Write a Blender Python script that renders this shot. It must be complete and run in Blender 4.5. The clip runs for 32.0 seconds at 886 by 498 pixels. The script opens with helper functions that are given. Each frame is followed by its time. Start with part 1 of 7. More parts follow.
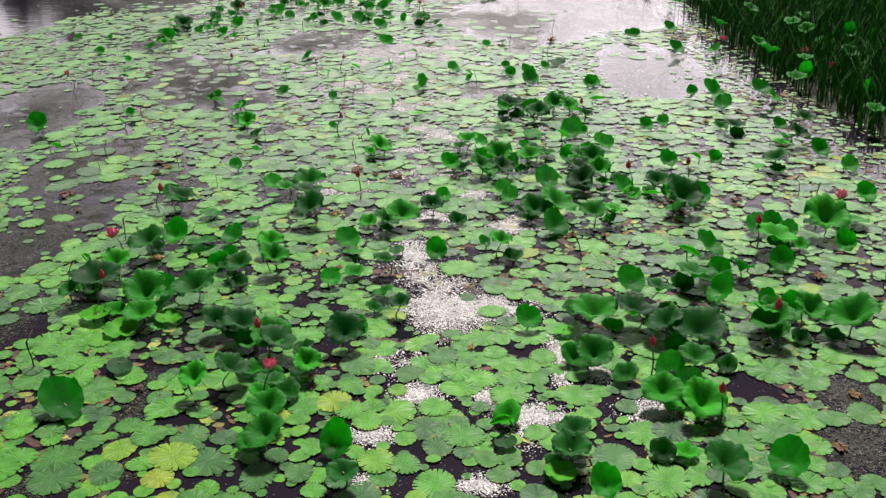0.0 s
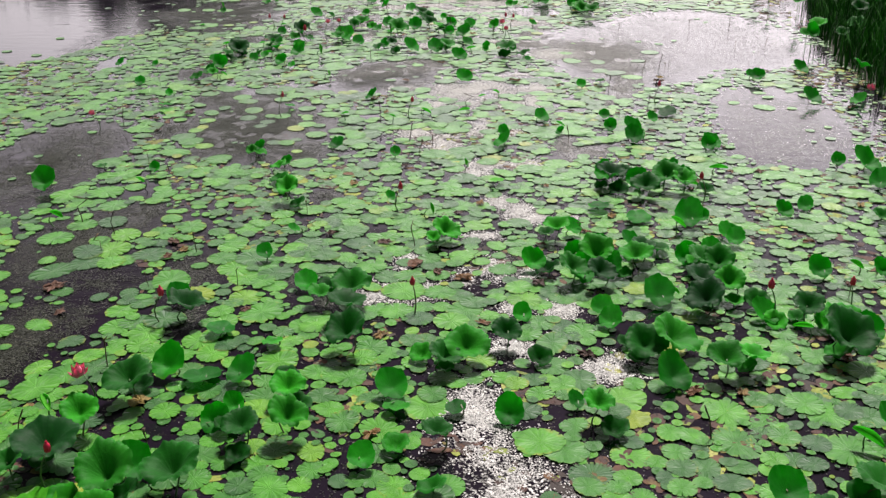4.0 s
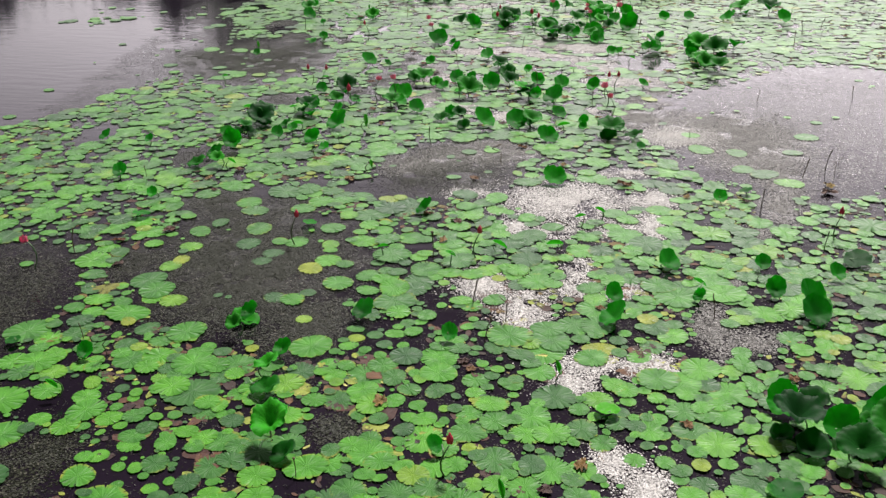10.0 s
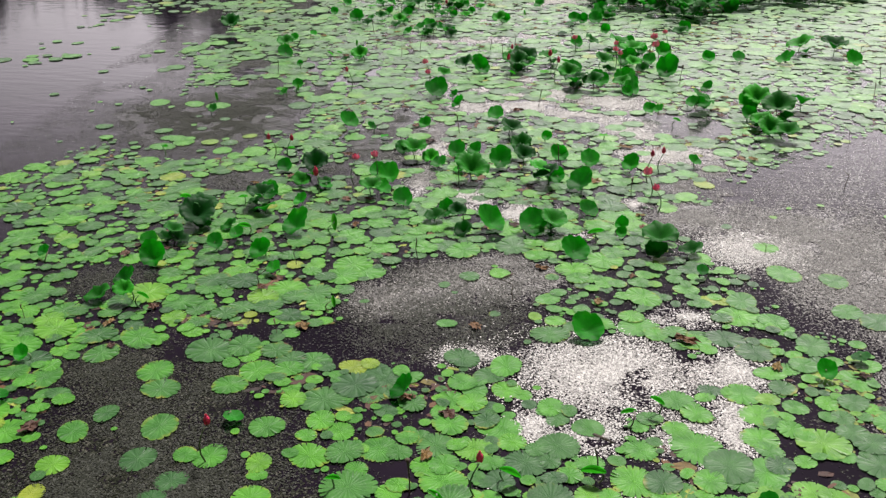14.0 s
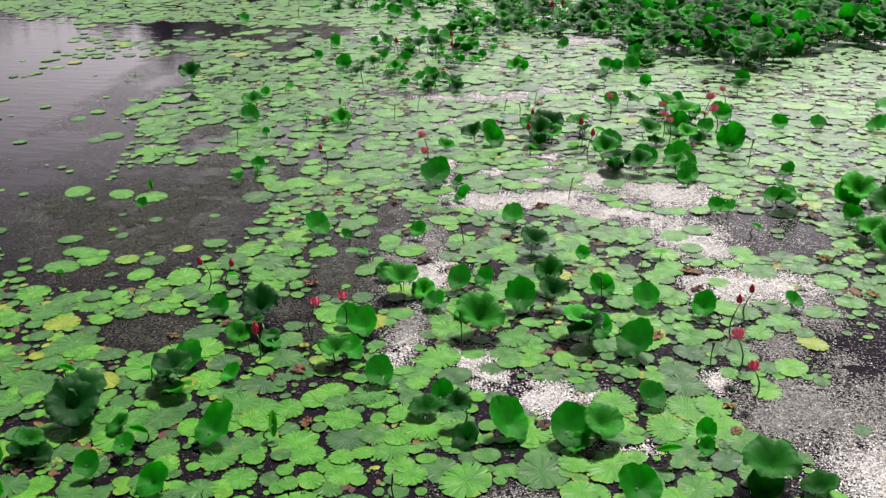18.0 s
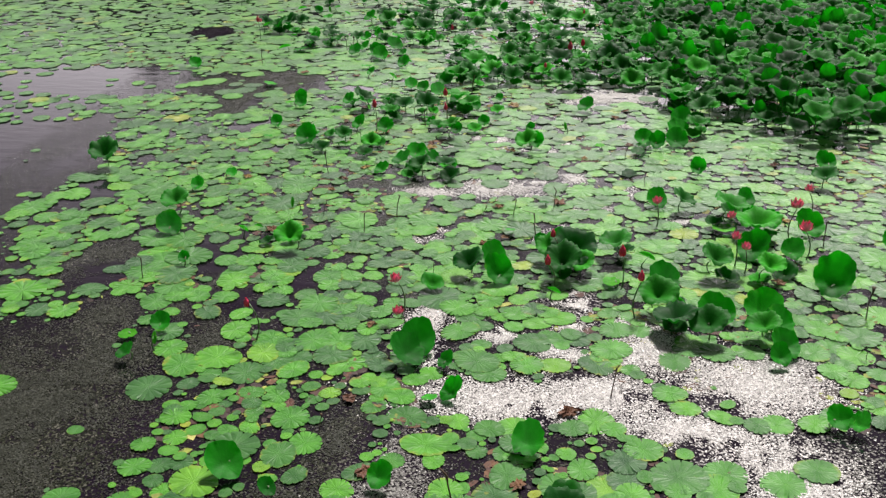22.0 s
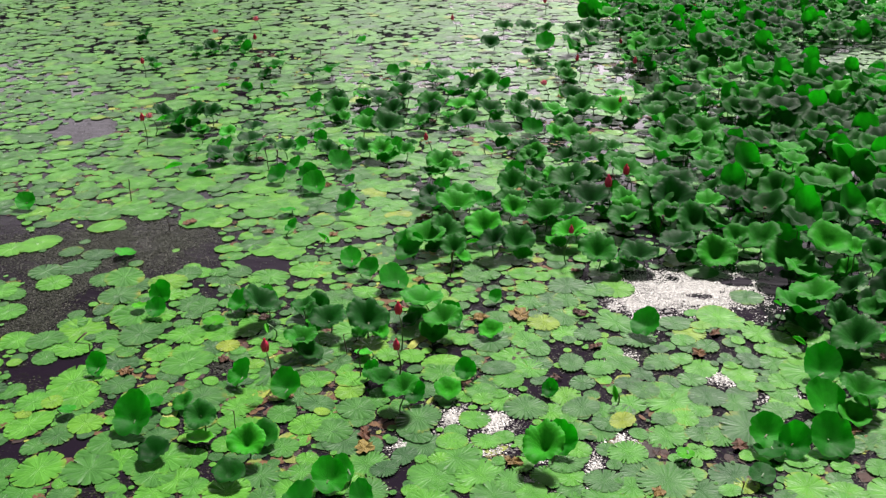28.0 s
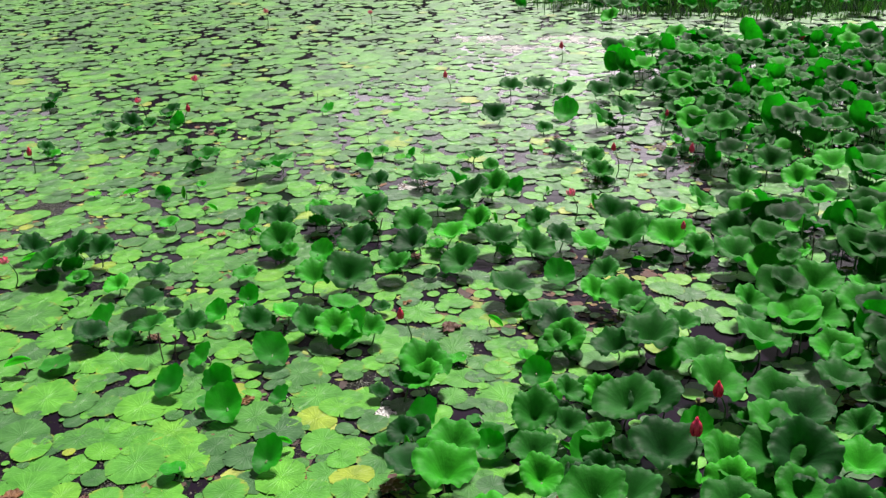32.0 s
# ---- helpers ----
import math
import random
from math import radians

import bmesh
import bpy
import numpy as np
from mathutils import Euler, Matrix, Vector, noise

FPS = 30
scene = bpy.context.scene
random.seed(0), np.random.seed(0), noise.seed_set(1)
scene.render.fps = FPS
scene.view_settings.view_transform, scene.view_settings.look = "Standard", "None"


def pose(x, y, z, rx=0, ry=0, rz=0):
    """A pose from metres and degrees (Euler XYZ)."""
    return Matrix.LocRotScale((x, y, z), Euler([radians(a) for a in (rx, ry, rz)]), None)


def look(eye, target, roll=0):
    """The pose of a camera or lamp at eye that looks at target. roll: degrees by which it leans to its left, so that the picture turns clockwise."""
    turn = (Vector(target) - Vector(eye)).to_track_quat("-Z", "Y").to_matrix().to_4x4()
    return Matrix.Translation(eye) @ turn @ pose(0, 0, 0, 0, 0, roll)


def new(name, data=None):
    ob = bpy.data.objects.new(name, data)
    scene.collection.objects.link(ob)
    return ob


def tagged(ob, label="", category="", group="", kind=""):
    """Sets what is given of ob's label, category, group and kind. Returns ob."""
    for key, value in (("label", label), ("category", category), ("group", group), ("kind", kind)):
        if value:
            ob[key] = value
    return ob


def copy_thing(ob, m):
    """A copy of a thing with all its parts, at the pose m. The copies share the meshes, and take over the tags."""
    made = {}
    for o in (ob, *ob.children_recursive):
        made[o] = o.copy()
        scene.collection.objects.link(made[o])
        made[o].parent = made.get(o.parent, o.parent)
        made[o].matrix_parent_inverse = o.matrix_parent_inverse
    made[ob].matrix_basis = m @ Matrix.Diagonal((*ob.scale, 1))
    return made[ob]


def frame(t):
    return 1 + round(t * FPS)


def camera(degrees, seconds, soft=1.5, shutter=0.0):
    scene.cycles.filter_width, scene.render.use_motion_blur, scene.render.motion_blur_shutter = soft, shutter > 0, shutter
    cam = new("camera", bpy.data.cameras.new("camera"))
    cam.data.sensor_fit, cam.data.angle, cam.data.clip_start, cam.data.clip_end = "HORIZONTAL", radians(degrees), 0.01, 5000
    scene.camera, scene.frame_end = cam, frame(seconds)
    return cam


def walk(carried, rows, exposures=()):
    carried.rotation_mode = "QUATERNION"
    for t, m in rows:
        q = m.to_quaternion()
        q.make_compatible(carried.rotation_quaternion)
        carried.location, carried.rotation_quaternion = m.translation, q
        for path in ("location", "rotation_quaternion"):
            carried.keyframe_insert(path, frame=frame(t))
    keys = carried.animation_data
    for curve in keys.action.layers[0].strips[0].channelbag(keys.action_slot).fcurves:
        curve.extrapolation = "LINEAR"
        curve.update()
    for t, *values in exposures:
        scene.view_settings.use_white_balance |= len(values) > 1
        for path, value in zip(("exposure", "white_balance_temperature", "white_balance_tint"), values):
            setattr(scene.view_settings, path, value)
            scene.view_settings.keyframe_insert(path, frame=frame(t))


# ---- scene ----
cam = camera(48.45, 32.0, soft=1.4)
PATH = [
    (0, (0.000, 0.000, 4.128), (0.000, 1.829, 3.318), -0.91),
    (0.5, (0.040, 0.360, 4.104), (0.024, 2.189, 3.296), -0.90),
    (1, (0.080, 0.704, 4.084), (0.047, 2.535, 3.279), -0.85),
    (2, (0.080, 1.409, 4.114), (0.007, 3.237, 3.307), -0.86),
    (3, (0.026, 2.143, 4.120), (-0.084, 3.969, 3.311), -0.80),
    (3.5, (-0.003, 2.518, 4.129), (-0.136, 4.343, 3.320), -0.72),
    (5.5, (0.028, 4.059, 4.192), (-0.212, 5.869, 3.376), -0.73),
    (6, (-0.038, 4.423, 4.197), (-0.292, 6.233, 3.384), -0.60),
    (7, (-0.174, 5.269, 4.197), (-0.463, 7.073, 3.383), -0.53),
    (8, (-0.287, 6.046, 4.219), (-0.589, 7.847, 3.403), -0.55),
    (9, (-0.381, 6.875, 4.226), (-0.687, 8.673, 3.405), -0.62),
    (10, (-0.488, 7.787, 4.224), (-0.795, 9.585, 3.403), -0.50),
    (11, (-0.597, 8.721, 4.199), (-0.908, 10.520, 3.383), -0.41),
    (12, (-0.637, 9.649, 4.263), (-0.961, 11.442, 3.438), -0.61),
    (13, (-0.804, 10.589, 4.290), (-1.125, 12.381, 3.461), -0.58),
    (14, (-0.923, 11.541, 4.279), (-1.250, 13.332, 3.451), -0.51),
    (14.5, (-1.021, 12.038, 4.262), (-1.348, 13.829, 3.435), -0.48),
    (16.5, (-1.243, 13.953, 4.101), (-1.591, 15.753, 3.300), -0.55),
    (17, (-1.349, 14.422, 4.142), (-1.695, 16.219, 3.334), -0.59),
    (18, (-1.471, 15.372, 4.165), (-1.823, 17.166, 3.354), -0.76),
    (19, (-1.596, 16.350, 4.191), (-1.950, 18.142, 3.376), -0.86),
    (20, (-1.713, 17.409, 4.183), (-2.070, 19.200, 3.367), -0.89),
    (21, (-1.885, 18.459, 4.172), (-2.244, 20.250, 3.359), -0.92),
    (22, (-2.064, 19.553, 4.220), (-2.426, 21.342, 3.402), -0.93),
    (23, (-2.235, 20.650, 4.226), (-2.597, 22.438, 3.406), -1.02),
    (24, (-2.393, 21.710, 4.221), (-2.752, 23.499, 3.402), -0.85),
    (25, (-2.549, 22.840, 4.202), (-2.902, 24.631, 3.385), -0.90),
    (25.5, (-2.619, 23.411, 4.241), (-2.972, 25.199, 3.418), -0.83),
    (27.5, (-2.877, 25.834, 4.199), (-3.245, 27.620, 3.379), -1.11),
    (28, (-2.955, 26.416, 4.199), (-3.325, 28.202, 3.379), -1.14),
    (29, (-3.102, 27.581, 4.227), (-3.470, 29.365, 3.401), -1.09),
    (30, (-3.277, 28.745, 4.243), (-3.645, 30.527, 3.412), -1.23),
    (31, (-3.530, 29.898, 4.235), (-3.897, 31.680, 3.405), -1.44),
    (32, (-3.710, 31.075, 4.255), (-4.085, 32.856, 3.425), -1.91),
]
walk(cam, [(t, look(eye, target, roll)) for t, eye, target, roll in PATH], [(0, 0.45), (13, 0.43), (19, 0.56), (25.5, 0.52), (27.5, 0.68), (30, 0.78), (31, 0.95), (32, 1.0)])

# ---------------------------------------------------------------- daylight
SUN_AZ, SUN_EL = 12.0, 57.0          # degrees: to the right of +y, and up
sun_dir = Vector((math.sin(radians(SUN_AZ)) * math.cos(radians(SUN_EL)), math.cos(radians(SUN_AZ)) * math.cos(radians(SUN_EL)), math.sin(radians(SUN_EL))))
sun = new("sun", bpy.data.lights.new("sun", "SUN"))
sun.data.energy, sun.data.angle, sun.data.color = 5.0, radians(9), (1.0, 0.96, 0.9)
sun.matrix_world = look((0, 0, 60), Vector((0, 0, 60)) - sun_dir)
world = bpy.data.worlds.new("overcast_sky")
scene.world = world
world.use_nodes = True
wn, wl = world.node_tree.nodes, world.node_tree.links
sky = wn.new("ShaderNodeTexSky")
sky.sky_type, sky.sun_disc = "NISHITA", False
sky.sun_elevation, sky.sun_rotation = radians(SUN_EL), radians(SUN_AZ)
sky.air_density, sky.dust_density, sky.ozone_density = 2.0, 10.0, 1.0
grey = wn.new("ShaderNodeHueSaturation")
grey.inputs["Saturation"].default_value = 0.12
tint = wn.new("ShaderNodeMix")
tint.data_type, tint.blend_type = "RGBA", "MULTIPLY"
tint.inputs["Factor"].default_value = 1.0
tint.inputs["B"].default_value = (1.0, 0.93, 1.0, 1)
wl.new(sky.outputs["Color"], grey.inputs["Color"])
wl.new(grey.outputs["Color"], tint.inputs["A"])
# added brightness gradient on the sky: boosted low down, dimmed overhead
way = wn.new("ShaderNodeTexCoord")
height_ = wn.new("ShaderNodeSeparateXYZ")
low_glow = wn.new("ShaderNodeMapRange")
low_glow.interpolation_type = "SMOOTHSTEP"
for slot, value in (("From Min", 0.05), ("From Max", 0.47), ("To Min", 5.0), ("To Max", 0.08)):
    low_glow.inputs[slot].default_value = value
glow_mix = wn.new("ShaderNodeMix")
glow_mix.data_type, glow_mix.blend_type = "RGBA", "MULTIPLY"
glow_mix.inputs["Factor"].default_value = 1.0
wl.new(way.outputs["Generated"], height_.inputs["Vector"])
wl.new(height_.outputs["Z"], low_glow.inputs["Value"])
wl.new(tint.outputs["Result"], glow_mix.inputs["A"])
wl.new(low_glow.outputs["Result"], glow_mix.inputs["B"])
# a second added gradient, brighter on the sun's side, by the compass direction
flat_ = wn.new("ShaderNodeVectorMath")
flat_.operation = "MULTIPLY"
flat_.inputs[1].default_value = (1, 1, 0)
unit_ = wn.new("ShaderNodeVectorMath")
unit_.operation = "NORMALIZE"
turn_ = wn.new("ShaderNodeVectorMath")
turn_.operation = "DOT_PRODUCT"
turn_.inputs[1].default_value = (math.sin(radians(20)), math.cos(radians(20)), 0)
side = wn.new("ShaderNodeMapRange")
for slot, value in (("From Min", 0.5), ("From Max", 1.0), ("To Min", 0.46), ("To Max", 1.0)):
    side.inputs[slot].default_value = value
wl.new(way.outputs["Generated"], flat_.inputs[0])
wl.new(flat_.outputs["Vector"], unit_.inputs[0])
wl.new(unit_.outputs["Vector"], turn_.inputs[0])
sunward = wn.new("ShaderNodeMix")
sunward.data_type, sunward.blend_type = "RGBA", "MULTIPLY"
sunward.inputs["Factor"].default_value = 1.0
wl.new(turn_.outputs["Value"], side.inputs["Value"])
wl.new(glow_mix.outputs["Result"], sunward.inputs["A"])
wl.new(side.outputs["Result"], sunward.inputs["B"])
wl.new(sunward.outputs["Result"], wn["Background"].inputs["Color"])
wn["Background"].inputs["Strength"].default_value = 0.125

# ---------------------------------------------------------------- materials
def material(name):
    m = bpy.data.materials.new(name)
    m.use_nodes = True
    return m, m.node_tree.nodes, m.node_tree.links, m.node_tree.nodes["Principled BSDF"]


def node(nodes, kind, **values):
    n = nodes.new(kind)
    for key, value in values.items():
        n.inputs[key].default_value = value
    return n


def ramp(nodes, stops, mode="LINEAR"):
    n = nodes.new("ShaderNodeValToRGB")
    n.color_ramp.interpolation = mode
    while len(n.color_ramp.elements) < len(stops):
        n.color_ramp.elements.new(0.5)
    for e, (at, colour) in zip(n.color_ramp.elements, stops):
        e.position, e.color = at, (*colour, 1)
    return n


def maths(nodes, links, op, a, b=None, clamp=False):
    n = nodes.new("ShaderNodeMath")
    n.operation, n.use_clamp = op, clamp
    for slot, v in zip(n.inputs, (a, b)):
        if v is None:
            continue
        if isinstance(v, (int, float)):
            slot.default_value = v
        else:
            links.new(v, slot)
    return n.outputs[0]


def blend(nodes, links, fac, a, b, mode="MIX"):
    n = nodes.new("ShaderNodeMix")
    n.data_type, n.blend_type = "RGBA", mode
    for slot, v in ((n.inputs["Factor"], fac), (n.inputs["A"], a), (n.inputs["B"], b)):
        if isinstance(v, (int, float)):
            slot.default_value = v
        elif isinstance(v, tuple):
            slot.default_value = (*v, 1)
        else:
            links.new(v, slot)
    return n.outputs["Result"]


def leaf_material(name, tones, rim, through_colour, through_fac, rough, islands=False, vein=0.5, specular=0.5, lip=0.0, gloss=5.0, wax=0.08):
    """A lotus blade: tones by leaf, paler radial veins, a worn rim, blotches, and light that shines through."""
    m, n, l, p = material(name)
    if islands:
        rnd = n.new("ShaderNodeNewGeometry").outputs["Random Per Island"]
    else:
        rnd = n.new("ShaderNodeObjectInfo").outputs["Random"]
    base = ramp(n, tones)
    l.new(rnd, base.inputs["Fac"])
    uv = n.new("ShaderNodeUVMap")
    sep = n.new("ShaderNodeSeparateXYZ")
    l.new(uv.outputs["UV"], sep.inputs["Vector"])
    u, v = maths(n, l, "SUBTRACT", sep.outputs["X"], 0.5), maths(n, l, "SUBTRACT", sep.outputs["Y"], 0.5)
    radius = maths(n, l, "MULTIPLY", maths(n, l, "SQRT", maths(n, l, "ADD", maths(n, l, "MULTIPLY", u, u), maths(n, l, "MULTIPLY", v, v))), 2.0)
    angle = maths(n, l, "ARCTAN2", v, u)
    wave = maths(n, l, "ABSOLUTE", maths(n, l, "SINE", maths(n, l, "MULTIPLY", angle, 10.0)))
    line = maths(n, l, "POWER", maths(n, l, "SUBTRACT", 1.0, wave), 2.5)
    line = maths(n, l, "MULTIPLY", line, maths(n, l, "SUBTRACT", 1.15, radius, True))
    place = n.new("ShaderNodeNewGeometry").outputs["Position"]
    blot = node(n, "ShaderNodeTexNoise", Scale=7.0, Detail=4.0, Roughness=0.6)
    fine = node(n, "ShaderNodeTexNoise", Scale=60.0, Detail=3.0)
    l.new(place, blot.inputs["Vector"])
    l.new(place, fine.inputs["Vector"])
    c = blend(n, l, maths(n, l, "MULTIPLY", line, vein), base.outputs["Color"], blend(n, l, 1.0, base.outputs["Color"], (1.5, 1.38, 1.4), "MULTIPLY"))
    shade = ramp(n, [(0.3, (0.62, 0.68, 0.66)), (0.7, (1.25, 1.18, 1.15))])
    l.new(blot.outputs["Fac"], shade.inputs["Fac"])
    c = blend(n, l, 1.0, c, shade.outputs["Color"], "MULTIPLY")
    hub = maths(n, l, "SUBTRACT", 1.0, maths(n, l, "MULTIPLY", radius, 16.0), True)
    c = blend(n, l, maths(n, l, "MULTIPLY", hub, 0.6 * vein), c, blend(n, l, 1.0, base.outputs["Color"], (2.6, 2.0, 2.4), "MULTIPLY"))
    edge = maths(n, l, "MULTIPLY", maths(n, l, "SUBTRACT", maths(n, l, "ADD", radius, maths(n, l, "MULTIPLY", blot.outputs["Fac"], 1.3)), 1.58), 3.5, True)
    keen = maths(n, l, "MULTIPLY", maths(n, l, "SUBTRACT", maths(n, l, "FRACT", maths(n, l, "MULTIPLY", rnd, 17.3)), 0.4), 2.5, True)
    c = blend(n, l, maths(n, l, "MULTIPLY", edge, keen), c, rim)
    if lip:
        thin = maths(n, l, "MULTIPLY", maths(n, l, "SUBTRACT", radius, 0.93), 14.0, True)
        c = blend(n, l, maths(n, l, "MULTIPLY", thin, lip), c, blend(n, l, 1.0, base.outputs["Color"], (2.2, 1.8, 2.0), "MULTIPLY"))
    l.new(c, p.inputs["Base Color"])
    rr = maths(n, l, "ADD", maths(n, l, "MULTIPLY", fine.outputs["Fac"], 0.16), rough - 0.08)
    l.new(rr, p.inputs["Roughness"])
    # the waxy bloom is glossier the flatter one looks along it
    facing = node(n, "ShaderNodeLayerWeight", Blend=0.5).outputs["Facing"]
    l.new(maths(n, l, "ADD", maths(n, l, "MULTIPLY", maths(n, l, "POWER", facing, gloss), specular), wax), p.inputs["Specular IOR Level"])
    bump = node(n, "ShaderNodeBump", Strength=0.45, Distance=0.008)
    height = maths(n, l, "ADD", maths(n, l, "MULTIPLY", line, 0.8 * vein), maths(n, l, "MULTIPLY", fine.outputs["Fac"], 0.6))
    l.new(height, bump.inputs["Height"])
    l.new(bump.outputs["Normal"], p.inputs["Normal"])
    t = n.new("ShaderNodeBsdfTranslucent")
    l.new(blend(n, l, 1.0, shade.outputs["Color"], through_colour, "MULTIPLY"), t.inputs["Color"])
    mix = n.new("ShaderNodeMixShader")
    l.new(maths(n, l, "MULTIPLY", maths(n, l, "ADD", maths(n, l, "MULTIPLY", radius, 0.85), 0.3, True), through_fac), mix.inputs["Fac"])
    l.new(p.outputs["BSDF"], mix.inputs[1])
    l.new(t.outputs["BSDF"], mix.inputs[2])
    l.new(mix.outputs["Shader"], n["Material Output"].inputs["Surface"])
    return m


PAD_TONES = [(0.0, (0.040, 0.100, 0.040)), (0.25, (0.050, 0.145, 0.038)), (0.45, (0.058, 0.190, 0.034)), (0.65, (0.070, 0.235, 0.032)), (0.93, (0.086, 0.265, 0.032)), (0.98, (0.12, 0.27, 0.034)), (1.0, (0.22, 0.26, 0.035))]
CUP_TONES = [(0.0, (0.006, 0.075, 0.008)), (0.5, (0.010, 0.14, 0.008)), (1.0, (0.018, 0.24, 0.010))]
BOWL_TONES = [(0.0, (0.006, 0.034, 0.010)), (0.3, (0.009, 0.068, 0.010)), (0.55, (0.014, 0.13, 0.010)), (1.0, (0.030, 0.29, 0.012))]
YOUNG_TONES = [(0.0, (0.05, 0.26, 0.012)), (1.0, (0.08, 0.38, 0.02))]
M_PAD = leaf_material("floating_leaf", PAD_TONES, (0.22, 0.22, 0.035), (0.06, 0.3, 0.03), 0.08, 0.36, vein=0.8, specular=4.2, lip=0.12, gloss=5.5)
M_PADS = leaf_material("floating_leaf_crowd", PAD_TONES, (0.22, 0.22, 0.035), (0.06, 0.3, 0.03), 0.08, 0.36, islands=True, vein=0.75, specular=4.2, lip=0.12, gloss=5.5)
M_CUP = leaf_material("cupped_leaf", CUP_TONES, (0.08, 0.25, 0.02), (0.012, 0.62, 0.006), 0.42, 0.55, vein=0.25, specular=0.25, lip=0.3, wax=0.14)
M_CUPS = leaf_material("cupped_leaf_crowd", CUP_TONES, (0.08, 0.25, 0.02), (0.012, 0.62, 0.006), 0.42, 0.5, islands=True, vein=0.2, specular=0.3, lip=0.3, wax=0.15)
M_BOWL = leaf_material("open_leaf", BOWL_TONES, (0.02, 0.16, 0.02), (0.012, 0.42, 0.01), 0.2, 0.56, vein=0.35, specular=0.3, lip=0.3, wax=0.10)
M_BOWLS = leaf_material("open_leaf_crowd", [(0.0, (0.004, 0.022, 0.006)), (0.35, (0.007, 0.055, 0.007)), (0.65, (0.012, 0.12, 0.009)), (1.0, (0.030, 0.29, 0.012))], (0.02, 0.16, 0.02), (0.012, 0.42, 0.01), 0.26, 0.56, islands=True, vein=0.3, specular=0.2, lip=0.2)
M_YOUNG = leaf_material("young_leaf", YOUNG_TONES, (0.5, 0.62, 0.35), (0.05, 0.65, 0.02), 0.35, 0.5, vein=0.2, specular=0.3)


def plain(name, stops, rough=0.6, scale=20.0, islands=False, bump_strength=0.3, specular=0.5, wide=(0.7, 1.25)):
    """A natural surface: a tone for each thing or piece, mottled at two sizes."""
    m, n, l, p = material(name)
    rnd = n.new("ShaderNodeNewGeometry").outputs["Random Per Island"] if islands else n.new("ShaderNodeObjectInfo").outputs["Random"]
    base = ramp(n, stops)
    l.new(rnd, base.inputs["Fac"])
    place = n.new("ShaderNodeNewGeometry").outputs["Position"]
    big, small = node(n, "ShaderNodeTexNoise", Scale=scale, Detail=4.0), node(n, "ShaderNodeTexNoise", Scale=scale * 7, Detail=3.0)
    l.new(place, big.inputs["Vector"])
    l.new(place, small.inputs["Vector"])
    shade = ramp(n, [(0.25, (wide[0],) * 3), (0.75, (wide[1],) * 3)])
    l.new(maths(n, l, "ADD", maths(n, l, "MULTIPLY", big.outputs["Fac"], 0.6), maths(n, l, "MULTIPLY", small.outputs["Fac"], 0.4)), shade.inputs["Fac"])
    l.new(blend(n, l, 1.0, base.outputs["Color"], shade.outputs["Color"], "MULTIPLY"), p.inputs["Base Color"])
    p.inputs["Roughness"].default_value, p.inputs["Specular IOR Level"].default_value = rough, specular
    bump = node(n, "ShaderNodeBump", Strength=bump_strength, Distance=0.005)
    l.new(small.outputs["Fac"], bump.inputs["Height"])
    l.new(bump.outputs["Normal"], p.inputs["Normal"])
    return m


M_STALK = plain("leaf_stalk", [(0, (0.02, 0.07, 0.012)), (0.6, (0.04, 0.13, 0.02)), (1, (0.07, 0.06, 0.025))], 0.55)
M_DRY = plain("dry_stalk", [(0, (0.03, 0.022, 0.012)), (1, (0.08, 0.05, 0.025))], 0.8)
M_BROWN = plain("withered_leaf", [(0, (0.035, 0.010, 0.006)), (0.45, (0.11, 0.035, 0.010)), (0.75, (0.15, 0.07, 0.014)), (1, (0.24, 0.17, 0.03))], 0.7, 22.0, bump_strength=0.8, wide=(0.2, 1.5))
M_PINK = plain("lotus_petal", [(0, (0.78, 0.09, 0.24)), (1, (0.86, 0.32, 0.44))], 0.5, 16.0)
M_RED = plain("lotus_bud_petal", [(0, (0.60, 0.008, 0.05)), (1, (0.74, 0.04, 0.13))], 0.45, 16.0)
M_HEART = plain("lotus_heart", [(0, (0.5, 0.42, 0.06)), (1, (0.3, 0.4, 0.06))], 0.6)
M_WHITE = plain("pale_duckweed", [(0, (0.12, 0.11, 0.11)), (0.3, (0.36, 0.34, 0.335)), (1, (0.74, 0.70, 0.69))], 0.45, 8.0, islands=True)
M_GREY = plain("dull_duckweed", [(0, (0.007, 0.008, 0.005)), (0.5, (0.018, 0.021, 0.012)), (0.9, (0.038, 0.040, 0.029)), (1, (0.07, 0.07, 0.058))], 0.6, 4.0, islands=True, specular=0.25)
M_ASH = plain("ashen_duckweed", [(0, (0.03, 0.027, 0.025)), (0.5, (0.11, 0.10, 0.097)), (0.85, (0.22, 0.205, 0.20)), (1, (0.42, 0.40, 0.39))], 0.5, 4.0, islands=True, specular=0.4)
M_LITTER = plain("leaf_litter", [(0, (0.016, 0.005, 0.004)), (0.5, (0.06, 0.014, 0.007)), (0.68, (0.12, 0.05, 0.012)), (0.8, (0.15, 0.19, 0.022)), (0.96, (0.24, 0.28, 0.03)), (1, (0.42, 0.40, 0.12))], 0.75, 30.0, islands=True, wide=(0.4, 1.4))
M_GRASS = plain("reed_blade", [(0, (0.006, 0.050, 0.004)), (0.6, (0.014, 0.12, 0.006)), (1, (0.04, 0.22, 0.012))], 0.55, 3.0, islands=True, specular=0.25)
M_SEDGE = plain("sedge_blade", [(0, (0.03, 0.15, 0.010)), (0.6, (0.07, 0.28, 0.016)), (1, (0.14, 0.40, 0.03))], 0.5, 3.0, islands=True, specular=0.5)
